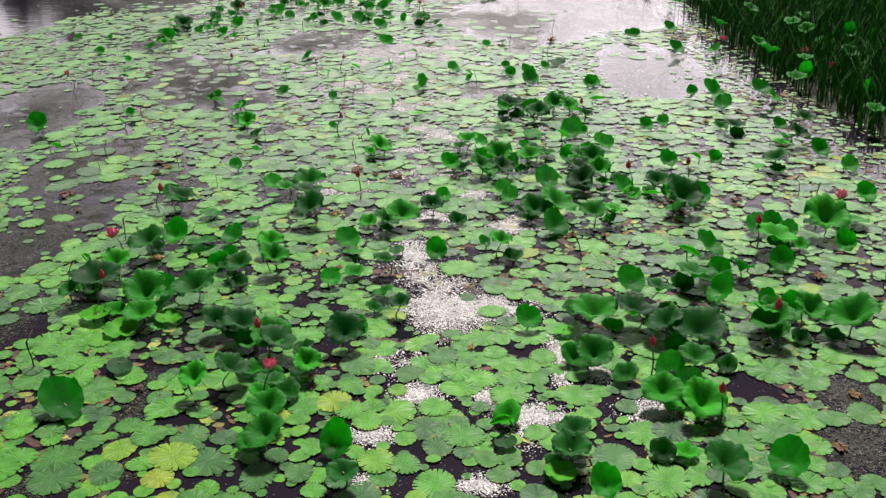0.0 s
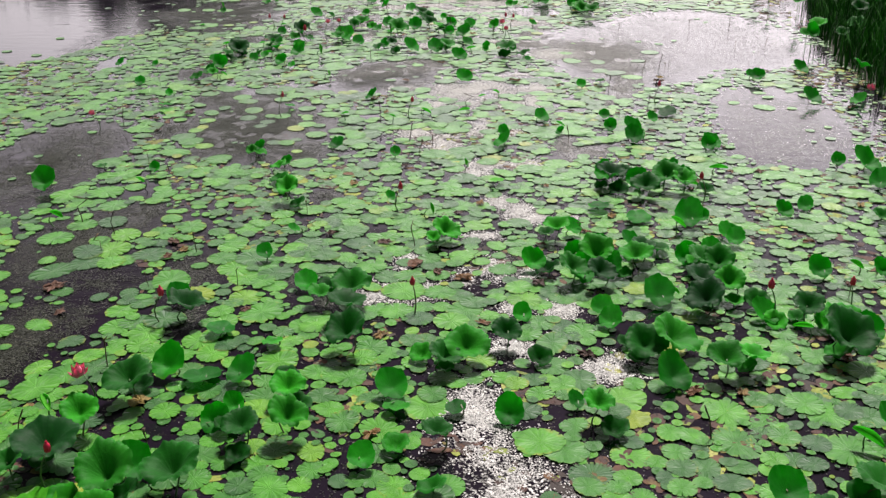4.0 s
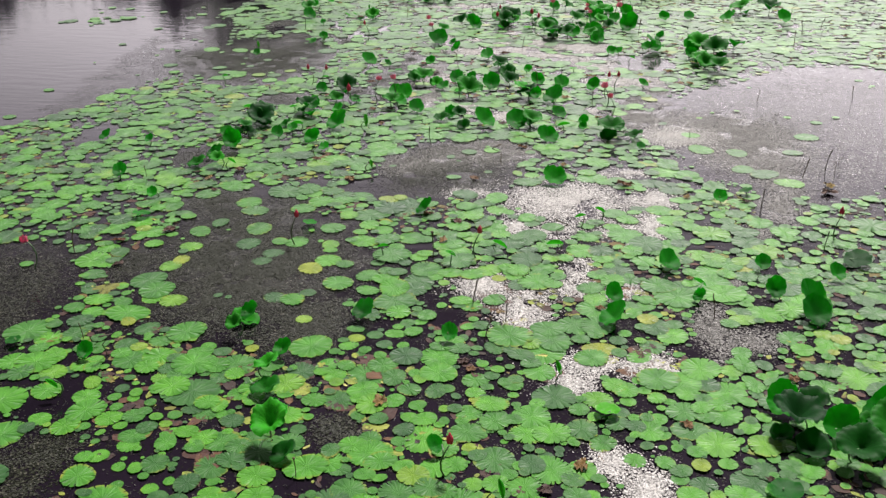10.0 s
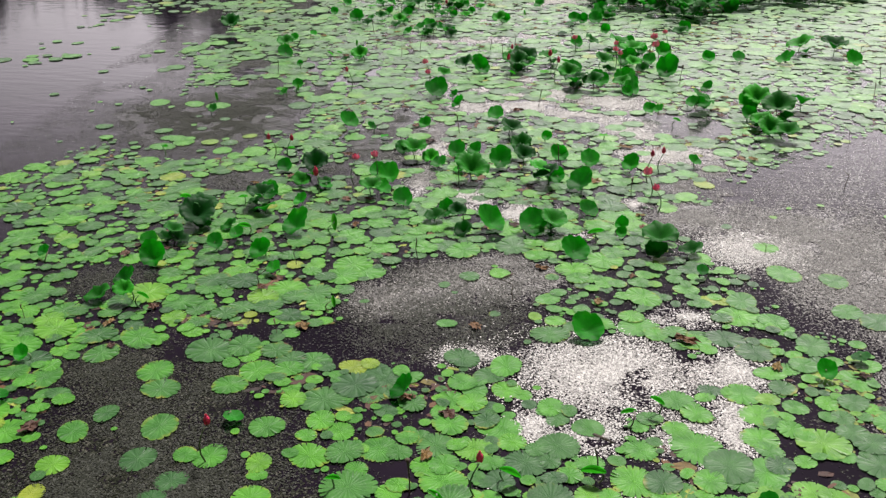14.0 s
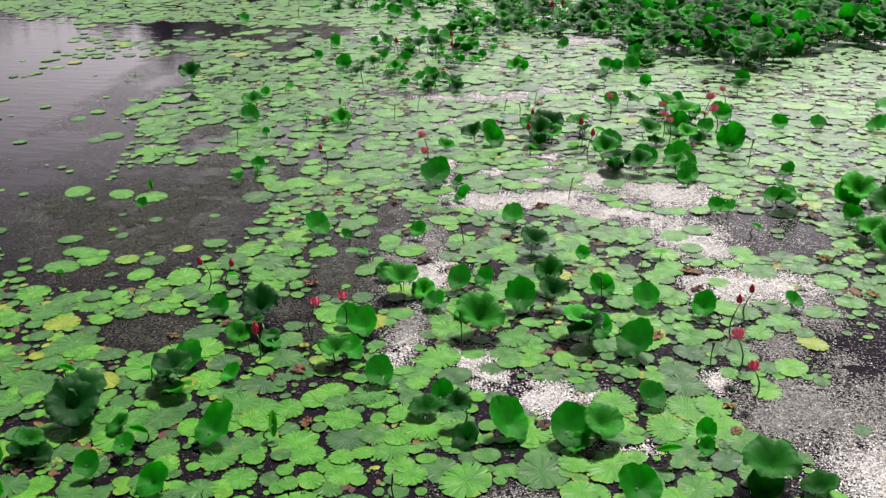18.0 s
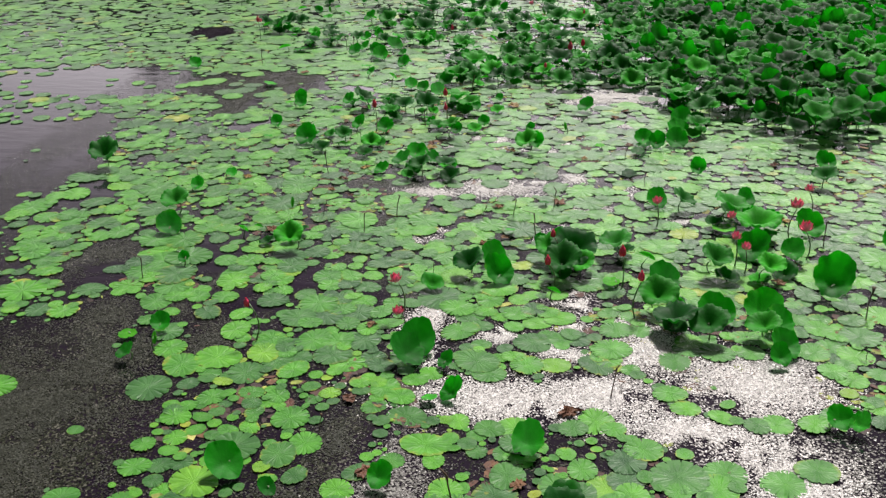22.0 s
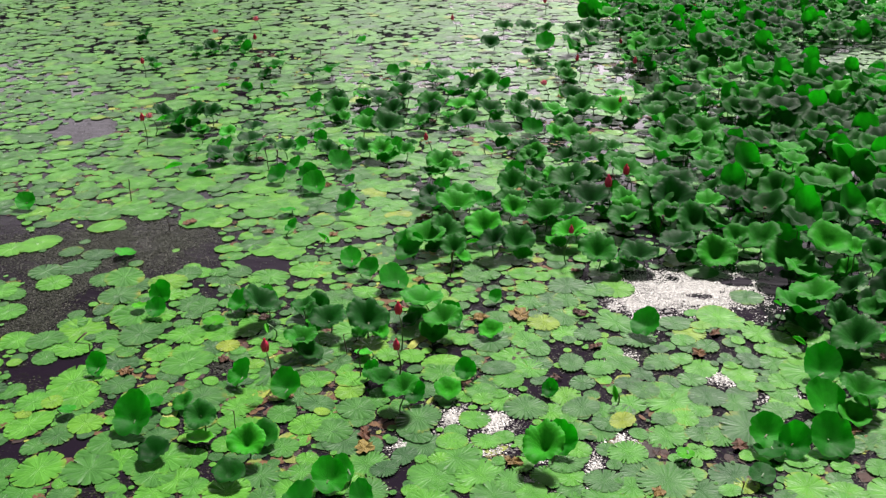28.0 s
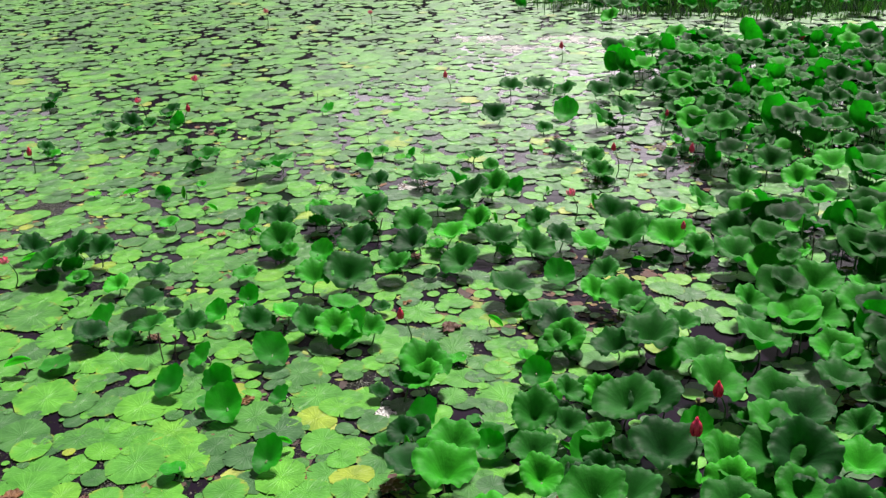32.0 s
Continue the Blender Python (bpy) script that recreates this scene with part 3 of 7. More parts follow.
DARK += [(1.73, 5.35, 0.08, 0.1), (2.36, 5.78, 0.12, 0.11), (-2.01, 6.34, 0.13, 0.16), (2.38, 6.53, 0.26, 0.2), (0.41, 6.67, 0.09, 0.12), (-3.65, 7.74, 0.15, 0.34), (-3.81, 10.39, 0.24, 0.26), (-2.13, 10.5, 0.09, 0.11), (-2.53, 10.7, 0.12, 0.2), (-4.17, 11.38, 0.42, 0.64), (-1.61, 11.56, 0.17, 0.16), (-0.95, 11.58, 0.09, 0.11), (1.15, 11.73, 0.08, 0.11), (-2.83, 11.81, 0.11, 0.21), (-3.95, 12.85, 0.21, 0.19), (-2.5, 13.05, 0.21, 0.18), (-4.64, 13.75, 0.23, 0.28), (-6.75, 15.03, 0.27, 0.77), (-1.77, 15.53, 0.19, 0.24), (-2.02, 15.89, 0.15, 0.06), (-2.55, 16.06, 0.08, 0.1), (-2.4, 17.04, 0.27, 0.2), (0.06, 17.23, 0.1, 0.08), (0.55, 17.51, 0.13, 0.25)]
DARK += [(0.94, 17.57, 0.22, 0.14), (-2.33, 18.38, 0.1, 0.22), (-4.45, 18.51, 0.16, 0.15), (-3.96, 18.71, 0.22, 0.17), (-3.06, 18.73, 0.54, 0.36), (-2.57, 19.05, 0.33, 0.25), (0.57, 19.41, 0.13, 0.12), (-2.44, 19.59, 0.23, 0.19), (-7.57, 20.21, 0.27, 0.57), (-3.42, 21.06, 0.23, 0.11), (-3.68, 21.48, 0.12, 0.21), (-0.01, 21.59, 0.11, 0.08), (-0.23, 21.61, 0.19, 0.11), (-0.54, 21.81, 0.12, 0.13), (-2.42, 21.91, 0.06, 0.07), (-4.65, 21.92, 0.18, 0.17), (-3.31, 22.39, 0.09, 0.43), (-4.55, 22.64, 0.24, 0.29), (-3.59, 22.71, 0.14, 0.19), (0.42, 22.94, 0.26, 0.35), (-2.7, 24.13, 0.13, 0.17), (-8.81, 25.93, 0.28, 0.43), (-3.08, 26.73, 0.12, 0.1), (-3.6, 26.9, 0.16, 0.41)]
DARK += [(-9.33, 27.15, 0.46, 0.77), (-5.36, 27.19, 0.13, 0.16), (-5.6, 27.31, 0.18, 0.25), (-7.25, 27.56, 0.34, 0.3), (-4.34, 27.61, 0.14, 0.25), (-1.63, 27.68, 0.08, 0.12), (-5.13, 27.83, 0.24, 0.28), (-1.92, 27.87, 0.13, 0.19), (-6.18, 28.13, 0.3, 0.42), (-5.01, 28.33, 0.2, 0.14), (-6.47, 28.51, 0.26, 0.23), (-8.49, 29.73, 0.37, 0.48), (-9.4, 30.72, 0.2, 0.58), (-7.24, 31.57, 0.17, 0.12), (-6.87, 31.7, 0.17, 0.15), (-4.43, 31.79, 0.09, 0.19), (-4.76, 31.79, 0.12, 0.13), (-7.7, 32.59, 0.19, 0.19), (-7.47, 32.81, 0.24, 0.2), (-4.89, 32.89, 0.14, 0.14), (-4.31, 32.99, 0.13, 0.13), (-2.17, 33.02, 0.13, 0.16), (-3.39, 33.23, 0.13, 0.14), (-7.93, 34.02, 0.22, 0.25)]
DARK += [(-6.54, 34.88, 0.29, 0.22), (-4.89, 37.2, 0.17, 0.1), (-1.95, 37.65, 0.12, 0.23), (-5.73, 37.73, 0.05, 0.09), (-8.48, 38.01, 0.1, 0.15)]
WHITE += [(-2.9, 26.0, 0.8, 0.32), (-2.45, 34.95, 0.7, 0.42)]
PALE = [(0.93, 15.55, 0.25, 0.26), (0.56, 15.67, 0.19, 0.68), (-2.49, 19.87, 0.36, 0.58), (-2.1, 20.08, 0.78, 0.44), (-1.46, 20.33, 0.3, 0.3), (-1.98, 20.56, 0.37, 0.25), (-2.9, 19.6, 0.45, 0.4), (-3.55, 24.4, 0.3, 1.1), (-3.25, 22.8, 0.2, 0.7), (-0.2, 21.9, 0.35, 0.5)]
GREY += PALE
CLEAR += [(-4.74, 12.04, 0.66, 1.19), (-6.26, 14.74, 0.97, 2.07), (-3.92, 15.87, 0.66, 0.89), (3.26, 16.16, 0.54, 1.25), (-3.61, 16.29, 0.96, 1.57), (-4.39, 16.89, 0.7, 1.8), (3.67, 17.01, 0.98, 2.13), (-2.42, 19.4, 0.98, 1), (-2.42, 19.75, 0.78, 1.01), (1.97, 21.7, 1.83, 2.84), (2.76, 21.78, 3.05, 1.84), (2.06, 22.41, 1.01, 2.51), (-10.35, 22.99, 2.06, 3.26), (3.33, 23.08, 2.05, 2.88), (-11.38, 23.79, 2.41, 3.5), (-6.81, 24.86, 1.43, 2), (-9.67, 25.14, 2.07, 3.88), (-6.94, 25.16, 1.1, 0.96), (-0.24, 25.49, 1.03, 0.62), (-9.14, 27.21, 0.82, 1.44), (-10.35, 30.32, 1.56, 2.19)]
CLEAR += [(-9.93, 32.04, 0.45, 0.96), (-10.8, 34.85, 1.53, 1.03), (-8.45, 34.88, 1.4, 0.76), (-1.82, 35.08, 0.53, 0.67), (-10.82, 38.89, 0.5, 0.59)]
MASS += [(2.9, 37.6, 2.1, 2.5), (2.6, 41.2, 2.4, 2.4), (0.46, 35.55, 1.22, 2.5), (-0.18, 36.82, 3.32, 2.81), (-2.07, 38.44, 2.28, 2.88), (-1.02, 38.56, 3.23, 3.08), (-5.39, 40.44, 2.84, 2.2), (-7.03, 40.58, 2.17, 1.9), (-0.34, 41.17, 1.21, 1.83), (-2.83, 43.37, 1.05, 0.88), (-2.34, 45.41, 2.2, 2.33), (-1.14, 47.13, 3.08, 2.27), (-2.44, 52.27, 2.79, 1.63)]

# ---------------------------------------------------------------- lotus leaves on stalks
CUPS = []
for s in range(7):
    v, f, u = blade("cup", 38, (0.1, 0.25, 0.45, 0.65, 0.85, 1.0), 20 + s)
    CUPS.append(mesh_of("blade_cupped", tilted(v, (6, 0, 10, 3, 8, -3, 4)[s], (-28, 12, -8, 25, 0, -18, 32)[s]), f, M_CUP, u))
BOWLS = []
for s in range(8):
    v, f, u = blade("bowl", 64, (0.1, 0.25, 0.45, 0.65, 0.82, 0.93, 1.0), 40 + s)
    BOWLS.append(mesh_of("blade_open", tilted(v, (8, 16, 4, 20, 12, 0, 14, 6)[s], (0, 28, -34, 62, -58, 14, -16, 95)[s]), f, M_BOWL, u))
FLATS = []
for s in range(4):
    v, f, u = blade("flat", 28, (0.2, 0.5, 0.8, 1.0), 60 + s)
    FLATS.append(mesh_of("blade_flat", tilted(v, 4 + 3 * s, 70 * s), f, M_YOUNG if s == 0 else M_CUP if s == 1 else M_BOWL, u))
ROLLS = []
for s in range(4):
    v, f, u = roll_blade(70 + s)
    ROLLS.append(mesh_of("blade_rolled", tilted(v, (12, 35, 55, -10)[s], (50, 110, 20, 80)[s]), f, M_YOUNG, u))
STALKS = [stalk_mesh("stalk", M_STALK, b, 0.007) for b in (-1.0, 0.4, 1.2)]
TAKEN, SHADY = [], []
STANDING = {"u": ("cupped_lotus_leaf", CUPS, 0.09, "bright green cupped lotus leaf raised on a thin stalk", "cupped lotus leaves"),
            "b": ("lotus_leaf", BOWLS, 0.15, "dark green funnel-shaped lotus leaf with a wavy pale rim", "open lotus leaves"),
            "l": ("low_lotus_leaf", FLATS, 0.08, "flat green lotus leaf held just above the water", "low lotus leaves"),
            "r": ("rolled_lotus_leaf", ROLLS, 0.14, "light green young lotus leaf with both edges still rolled in", "rolled young leaves")}


def stand_leaf(kind, x, y, d):
    name, meshes, height, label, group = STANDING[kind]
    d = min(0.48, d * 1.2) if kind == "b" else d * 0.94
    if kind == "u" and y > 38 and rng.random() < 0.6:
        meshes = BOWLS
    h = height * rng.uniform(0.8, 1.2)
    thing = tagged(new(name), label, "lotus leaf", group)
    thing.location = (x, y + 0.22, 0)
    top = part("blade", meshes[rng.integers(len(meshes))], thing)
    turn = rng.uniform(0, 6.28) if kind == "l" else rng.normal(0, 0.55 if kind == "b" else 0.3)
    top.matrix_basis = Matrix.LocRotScale((0, 0, h - 0.02), Euler((rng.uniform(-0.1, 0.1), rng.uniform(-0.1, 0.1), turn)), Vector((d, d, d * (rng.uniform(0.6, 0.85) if kind == "u" else rng.uniform(0.8, 1.1)))))
    stem = part("stalk", STALKS[rng.integers(3)], thing)
    stem.matrix_basis = Matrix.LocRotScale((0, 0, 0), Euler((0, 0, rng.uniform(0, 6.28))), Vector((1, 1, h)))


def lotus_leaves(kind, rows):
    for x, y, d in rows:
        TAKEN.append((x, y + 0.22, d * 0.5))
        stand_leaf(kind, x, y, d)
        if kind == "b":
            SHADY.append((x, y + 0.22))


def crowd_leaf(crowd, x, y, d, low=0.12, high=0.3, mixed=True):
    upright = mixed and rng.random() < 0.17
    v, f, u = (CROWD_CUPS if upright else CROWD_BLADES)[rng.integers(5)]
    a = rng.uniform(-0.6, 0.6) if upright else rng.normal(0, 0.9)
    m = np.array(Matrix.Rotation(a, 3, "Z") @ Matrix.Rotation(rng.uniform(0.1, 0.4) if upright else rng.uniform(-0.1, 0.35), 3, "X"))
    h = rng.uniform(low, high)
    (bright if upright else crowd).add(v @ m.T * d * (0.8 if upright else 1.0) + (x, y, h), f, u)
    sv, sf = CROWD_STALK
    stems.add(sv * (1, 1, h) + (x, y, 0), sf)


CROWD_BLADES = [blade("bowl", 32, (0.3, 0.65, 0.9, 1.0), 90 + s) for s in range(5)]
CROWD_CUPS = [blade("cup", 24, (0.3, 0.65, 0.9, 1.0), 80 + s) for s in range(5)]
bright = Crowd()
CROWD_STALK = (np.array([(0.007 * math.cos(a), 0.007 * math.sin(a), z) for z in (-0.2, 1.0) for a in (0, 2.1, 4.2)]), [(0, 1, 4, 3), (1, 2, 5, 4), (2, 0, 3, 5)])
stems = Crowd()
lotus_leaves("u", [(1.04, 5.04, 0.22), (2.31, 5.25, 0.3), (-0.77, 5.56, 0.26), (-2.9, 6.14, 0.36), (1.87, 6.23, 0.26), (1.78, 6.48, 0.27), (-0.74, 7.29, 0.19), (0.73, 7.34, 0.24), (3.06, 7.46, 0.26), (2.91, 7.63, 0.21), (2.53, 7.81, 0.29), (-2.61, 8.03, 0.27), (1.75, 8.04, 0.29), (-1.07, 8.23, 0.21), (2.65, 8.31, 0.24), (3.29, 8.47, 0.26), (-2.23, 8.65, 0.24), (-2.13, 8.82, 0.17), (2.69, 8.87, 0.31), (-0.07, 8.88, 0.24), (4.07, 8.88, 0.22), (0.43, 9.06, 0.14), (-0.98, 9.16, 0.28), (3.6, 9.19, 0.21), (-2.2, 9.28, 0.26), (-2.82, 9.35, 0.3), (3.33, 9.35, 0.28), (3.52, 9.42, 0.25), (1.2, 9.47, 0.32), (4.83, 10.28, 0.28), (2.96, 10.31, 0.26), (0.78, 10.38, 0.23)])
lotus_leaves("u", [(0.01, 10.47, 0.19), (0.72, 10.57, 0.23), (-3.14, 10.57, 0.25), (2.15, 10.59, 0.26), (1.25, 10.88, 0.32), (-2.04, 10.98, 0.25), (5.03, 11.25, 0.24), (0.57, 11.36, 0.28), (0.84, 11.46, 0.3), (2.84, 11.51, 0.24), (3.44, 11.54, 0.2), (0.11, 11.54, 0.26), (-2.6, 11.6, 0.18), (0.52, 11.76, 0.24), (1.63, 11.76, 0.27), (4.88, 11.87, 0.26), (1.89, 11.95, 0.23), (0.78, 11.96, 0.22), (1.13, 12.05, 0.29), (2.19, 12.23, 0.22), (-2.45, 12.29, 0.13), (0.53, 12.4, 0.21), (2.16, 12.41, 0.24), (1.78, 12.77, 0.35), (1.96, 12.89, 0.15), (4.69, 12.93, 0.21), (2.87, 13.09, 0.22), (-1.53, 13.27, 0.13), (3.15, 13.29, 0.2), (-5.82, 13.52, 0.31), (-2.84, 13.54, 0.16), (1.34, 13.91, 0.28)])
lotus_leaves("u", [(4.21, 14.07, 0.3), (1.93, 14.07, 0.27), (1.69, 14.14, 0.34), (-4.66, 14.14, 0.15), (0.97, 14.21, 0.26), (5.08, 14.39, 0.25), (-3.03, 14.41, 0.17), (4.25, 14.73, 0.39), (3.93, 14.84, 0.19), (5.02, 14.89, 0.33), (-1.69, 14.9, 0.16), (-3.52, 14.99, 0.18), (-2.52, 15.16, 0.21), (2.42, 15.41, 0.22), (-0.3, 15.42, 0.28), (2.49, 15.52, 0.26), (1.48, 15.73, 0.28), (-0.3, 15.86, 0.19), (1.49, 15.92, 0.34), (0.48, 15.97, 0.13), (1.19, 16.18, 0.21), (1.82, 16.62, 0.18), (0.23, 16.67, 0.25), (1.14, 16.75, 0.18), (5.01, 17.69, 0.26), (-2.43, 17.75, 0.22), (-5.72, 17.76, 0.14), (4.35, 17.78, 0.32), (-6.43, 18.37, 0.2), (0.89, 18.56, 0.18), (-1.04, 18.93, 0.3), (3.82, 19.15, 0.26)])
lotus_leaves("u", [(-5.51, 19.2, 0.21), (3.73, 19.25, 0.18), (-4.16, 19.68, 0.16), (-6.64, 19.68, 0.13), (-7.3, 19.71, 0.19), (4.65, 19.71, 0.29), (-5.46, 19.74, 0.28), (-4.45, 20.11, 0.25), (-5.68, 20.12, 0.2), (-4.96, 20.15, 0.18), (0.01, 20.27, 0.13), (-4.83, 20.43, 0.17), (-1.24, 20.59, 0.31), (-4.26, 20.71, 0.31), (-0.27, 21.12, 0.17), (-0.78, 21.13, 0.13), (-1.73, 21.15, 0.34), (-2.18, 21.16, 0.32), (-0.78, 21.28, 0.16), (-2.73, 21.46, 0.2), (-4.46, 21.49, 0.17), (-4.91, 21.68, 0.27), (-3.28, 21.69, 0.25), (-1.15, 21.73, 0.24), (-3.61, 22.02, 0.24), (-3.62, 22.46, 0.27), (-1.29, 22.5, 0.35), (-3.78, 22.57, 0.26), (-5.01, 22.59, 0.2), (-1.62, 22.79, 0.27), (-3.11, 23.02, 0.22), (-2.33, 23.15, 0.32)])
lotus_leaves("u", [(-0.7, 23.28, 0.24), (-1.2, 23.34, 0.27), (-2.95, 23.42, 0.25), (0.11, 23.53, 0.17), (-1.61, 23.53, 0.25), (-2.72, 23.57, 0.22), (-1.83, 24.3, 0.16), (-4.3, 24.34, 0.13), (-4.69, 24.55, 0.29), (-3.59, 24.59, 0.2), (-6.92, 24.89, 0.15), (-2.65, 25.14, 0.27), (0.99, 25.71, 0.25), (-3.31, 25.75, 0.2), (-0.31, 25.78, 0.16), (-0.43, 25.84, 0.21), (-6.12, 25.85, 0.16), (-3.44, 26.19, 0.16), (-3.78, 26.22, 0.31), (0.21, 26.22, 0.23), (1.03, 26.27, 0.33), (0.37, 26.28, 0.26), (-6.06, 26.4, 0.2), (-3.73, 26.44, 0.33), (-0.76, 26.68, 0.19), (-0.7, 26.88, 0.27), (0.48, 27.1, 0.22), (-0.7, 27.25, 0.27), (-1.24, 27.38, 0.36), (-0.82, 27.49, 0.39), (-6.45, 27.74, 0.13), (-3.25, 27.87, 0.31)])
lotus_leaves("u", [(-1.68, 27.96, 0.33), (-0.11, 28.22, 0.42), (-3.35, 28.27, 0.28), (-5.58, 28.46, 0.18), (-6.97, 28.51, 0.3), (-2.71, 28.67, 0.24), (-2.9, 28.69, 0.2), (-0.78, 28.85, 0.37), (-0.4, 28.86, 0.25), (1.15, 29.26, 0.25), (3.11, 29.26, 0.31), (1.94, 29.29, 0.31), (0.64, 29.3, 0.25), (-0.16, 29.53, 0.33), (-0.53, 29.64, 0.22), (-0.73, 29.72, 0.27), (-7.22, 29.8, 0.18), (-1.74, 30.12, 0.26), (-6.98, 30.3, 0.15), (-0.74, 30.31, 0.23), (-5.14, 30.71, 0.21), (-4.29, 30.98, 0.15), (-4.97, 31.06, 0.26), (-4.57, 31.19, 0.18), (-1.23, 31.3, 0.21), (-4.83, 31.32, 0.26), (-4.77, 31.43, 0.18), (0.33, 31.71, 0.27), (-6.47, 31.76, 0.34), (-3.33, 32.01, 0.24), (-1.73, 32.29, 0.25), (-1.91, 32.36, 0.29)])
lotus_leaves("u", [(-1.48, 32.37, 0.33), (-5.51, 32.38, 0.26), (-7.15, 32.44, 0.19), (-4.5, 32.47, 0.19), (-5.93, 32.48, 0.22), (-3.48, 32.72, 0.15), (-4.92, 32.73, 0.15), (-1.43, 32.83, 0.33), (-4.17, 32.85, 0.19), (-1.4, 33.32, 0.32), (-5.59, 33.37, 0.14), (-7.12, 33.44, 0.21), (-6.42, 33.66, 0.2), (-7.2, 33.7, 0.23), (-4.46, 33.76, 0.23), (-6.19, 33.81, 0.21), (-2.77, 33.83, 0.29), (-4.8, 34.09, 0.22), (-4.13, 34.2, 0.13), (-5.12, 34.34, 0.31), (-5.42, 34.54, 0.21), (-5.67, 34.76, 0.24), (-5.13, 35.05, 0.33), (-6.53, 35.43, 0.16), (-9.86, 35.69, 0.25), (-1.46, 35.7, 0.41), (-6.13, 36.16, 0.25), (-4.61, 36.53, 0.23), (-3.94, 36.57, 0.27), (-6.68, 36.71, 0.3), (-5.17, 36.79, 0.27), (-3.18, 36.91, 0.28)])
lotus_leaves("u", [(-6.32, 36.91, 0.17), (-7.24, 36.94, 0.27), (-6.85, 37, 0.27), (-7.19, 37.42, 0.24), (-4.39, 37.52, 0.26), (-6.61, 37.55, 0.33), (-8.32, 37.79, 0.31), (-6.05, 37.91, 0.38), (-6.96, 38.08, 0.35), (-7.35, 38.14, 0.25), (-6.71, 38.23, 0.3), (-8.11, 38.25, 0.37), (-7.85, 38.29, 0.19), (-7.18, 38.49, 0.21), (-5.91, 38.49, 0.18), (-6.28, 38.5, 0.3), (-4.43, 38.54, 0.34), (-8.54, 38.54, 0.28), (-9.02, 38.66, 0.23), (-8.29, 38.82, 0.34), (-7.39, 38.94, 0.27), (-4.38, 39.34, 0.32), (-6.8, 39.54, 0.28), (-6.13, 39.63, 0.22), (-1.87, 39.66, 0.28), (-8.71, 40.04, 0.25), (-7.82, 40.23, 0.31), (-9.21, 40.93, 0.21), (-5.74, 40.98, 0.25), (-8.86, 41.25, 0.14), (-2.41, 41.36, 0.28), (-2.06, 41.41, 0.26)])
lotus_leaves("u", [(-5.09, 41.58, 0.26), (-7.29, 41.72, 0.19), (-7.09, 42.27, 0.25), (-10, 42.3, 0.15), (-6.57, 42.65, 0.16), (-9.74, 42.68, 0.22), (-4.44, 42.72, 0.18), (-6.99, 42.72, 0.25), (-4.72, 43.18, 0.22), (-8.98, 43.38, 0.22), (-2.23, 43.43, 0.33), (-1.48, 43.51, 0.38), (-2.56, 43.63, 0.3), (-10.29, 43.66, 0.29), (-4.98, 43.9, 0.26), (-11.74, 43.97, 0.18), (-3.33, 44.18, 0.2), (-8.27, 44.48, 0.22), (-3.33, 44.58, 0.24), (-4.73, 44.59, 0.41), (-2.42, 44.66, 0.29), (-1.34, 45.04, 0.34), (-3.84, 45.26, 0.3), (-0.74, 45.98, 0.45), (-2.81, 46.13, 0.27)])
lotus_leaves("b", [(1.83, 5.12, 0.29), (-0.69, 5.16, 0.18), (0.85, 5.36, 0.23), (0.9, 5.55, 0.2), (-1.26, 5.57, 0.25), (-1.3, 5.92, 0.25), (1.88, 5.93, 0.29), (1.63, 6.09, 0.26), (-1.33, 6.25, 0.21), (-1.93, 6.33, 0.2), (-1.69, 6.47, 0.26), (1.98, 6.52, 0.23), (-1.1, 6.57, 0.19), (1.2, 6.66, 0.27), (-1.39, 6.89, 0.28), (2.12, 7.01, 0.38), (-1.45, 7.03, 0.28), (-0.84, 7.06, 0.28), (2.77, 7.08, 0.29), (3.45, 7.11, 0.35), (1.87, 7.11, 0.27), (2.74, 7.23, 0.25), (-1.74, 7.23, 0.27), (3.13, 7.27, 0.25), (1.63, 7.32, 0.29), (1.3, 7.33, 0.34), (-1.98, 7.34, 0.23), (-2.68, 7.51, 0.24), (-0.39, 7.6, 0.17), (1.93, 7.73, 0.22), (-2.71, 7.84, 0.34), (-2.27, 7.88, 0.34)])
lotus_leaves("b", [(-3.42, 7.92, 0.18), (-3.24, 8.09, 0.38), (2.35, 8.1, 0.31), (2.82, 8.23, 0.21), (-1.98, 8.47, 0.22), (-0.57, 8.48, 0.19), (-3.19, 8.52, 0.24), (-1.66, 8.56, 0.24), (0.58, 8.88, 0.19), (3.35, 8.91, 0.35), (-2.99, 8.98, 0.32), (-1.76, 9, 0.23), (3.99, 9.28, 0.43), (-0.62, 9.55, 0.24), (1.62, 9.61, 0.26), (1.85, 9.68, 0.22), (-0.44, 9.73, 0.31), (-1.44, 9.82, 0.31), (1.02, 9.88, 0.31), (1.24, 9.95, 0.37), (2.65, 9.98, 0.38), (-0.12, 9.98, 0.22), (-2.96, 10.25, 0.28), (2.73, 10.32, 0.33), (-1.54, 10.36, 0.3), (2.5, 10.57, 0.24), (-1.84, 10.63, 0.2), (-1.56, 10.71, 0.31), (1.66, 10.74, 0.32), (1.9, 11.03, 0.24), (1.67, 11.11, 0.29), (0.73, 11.2, 0.25)])
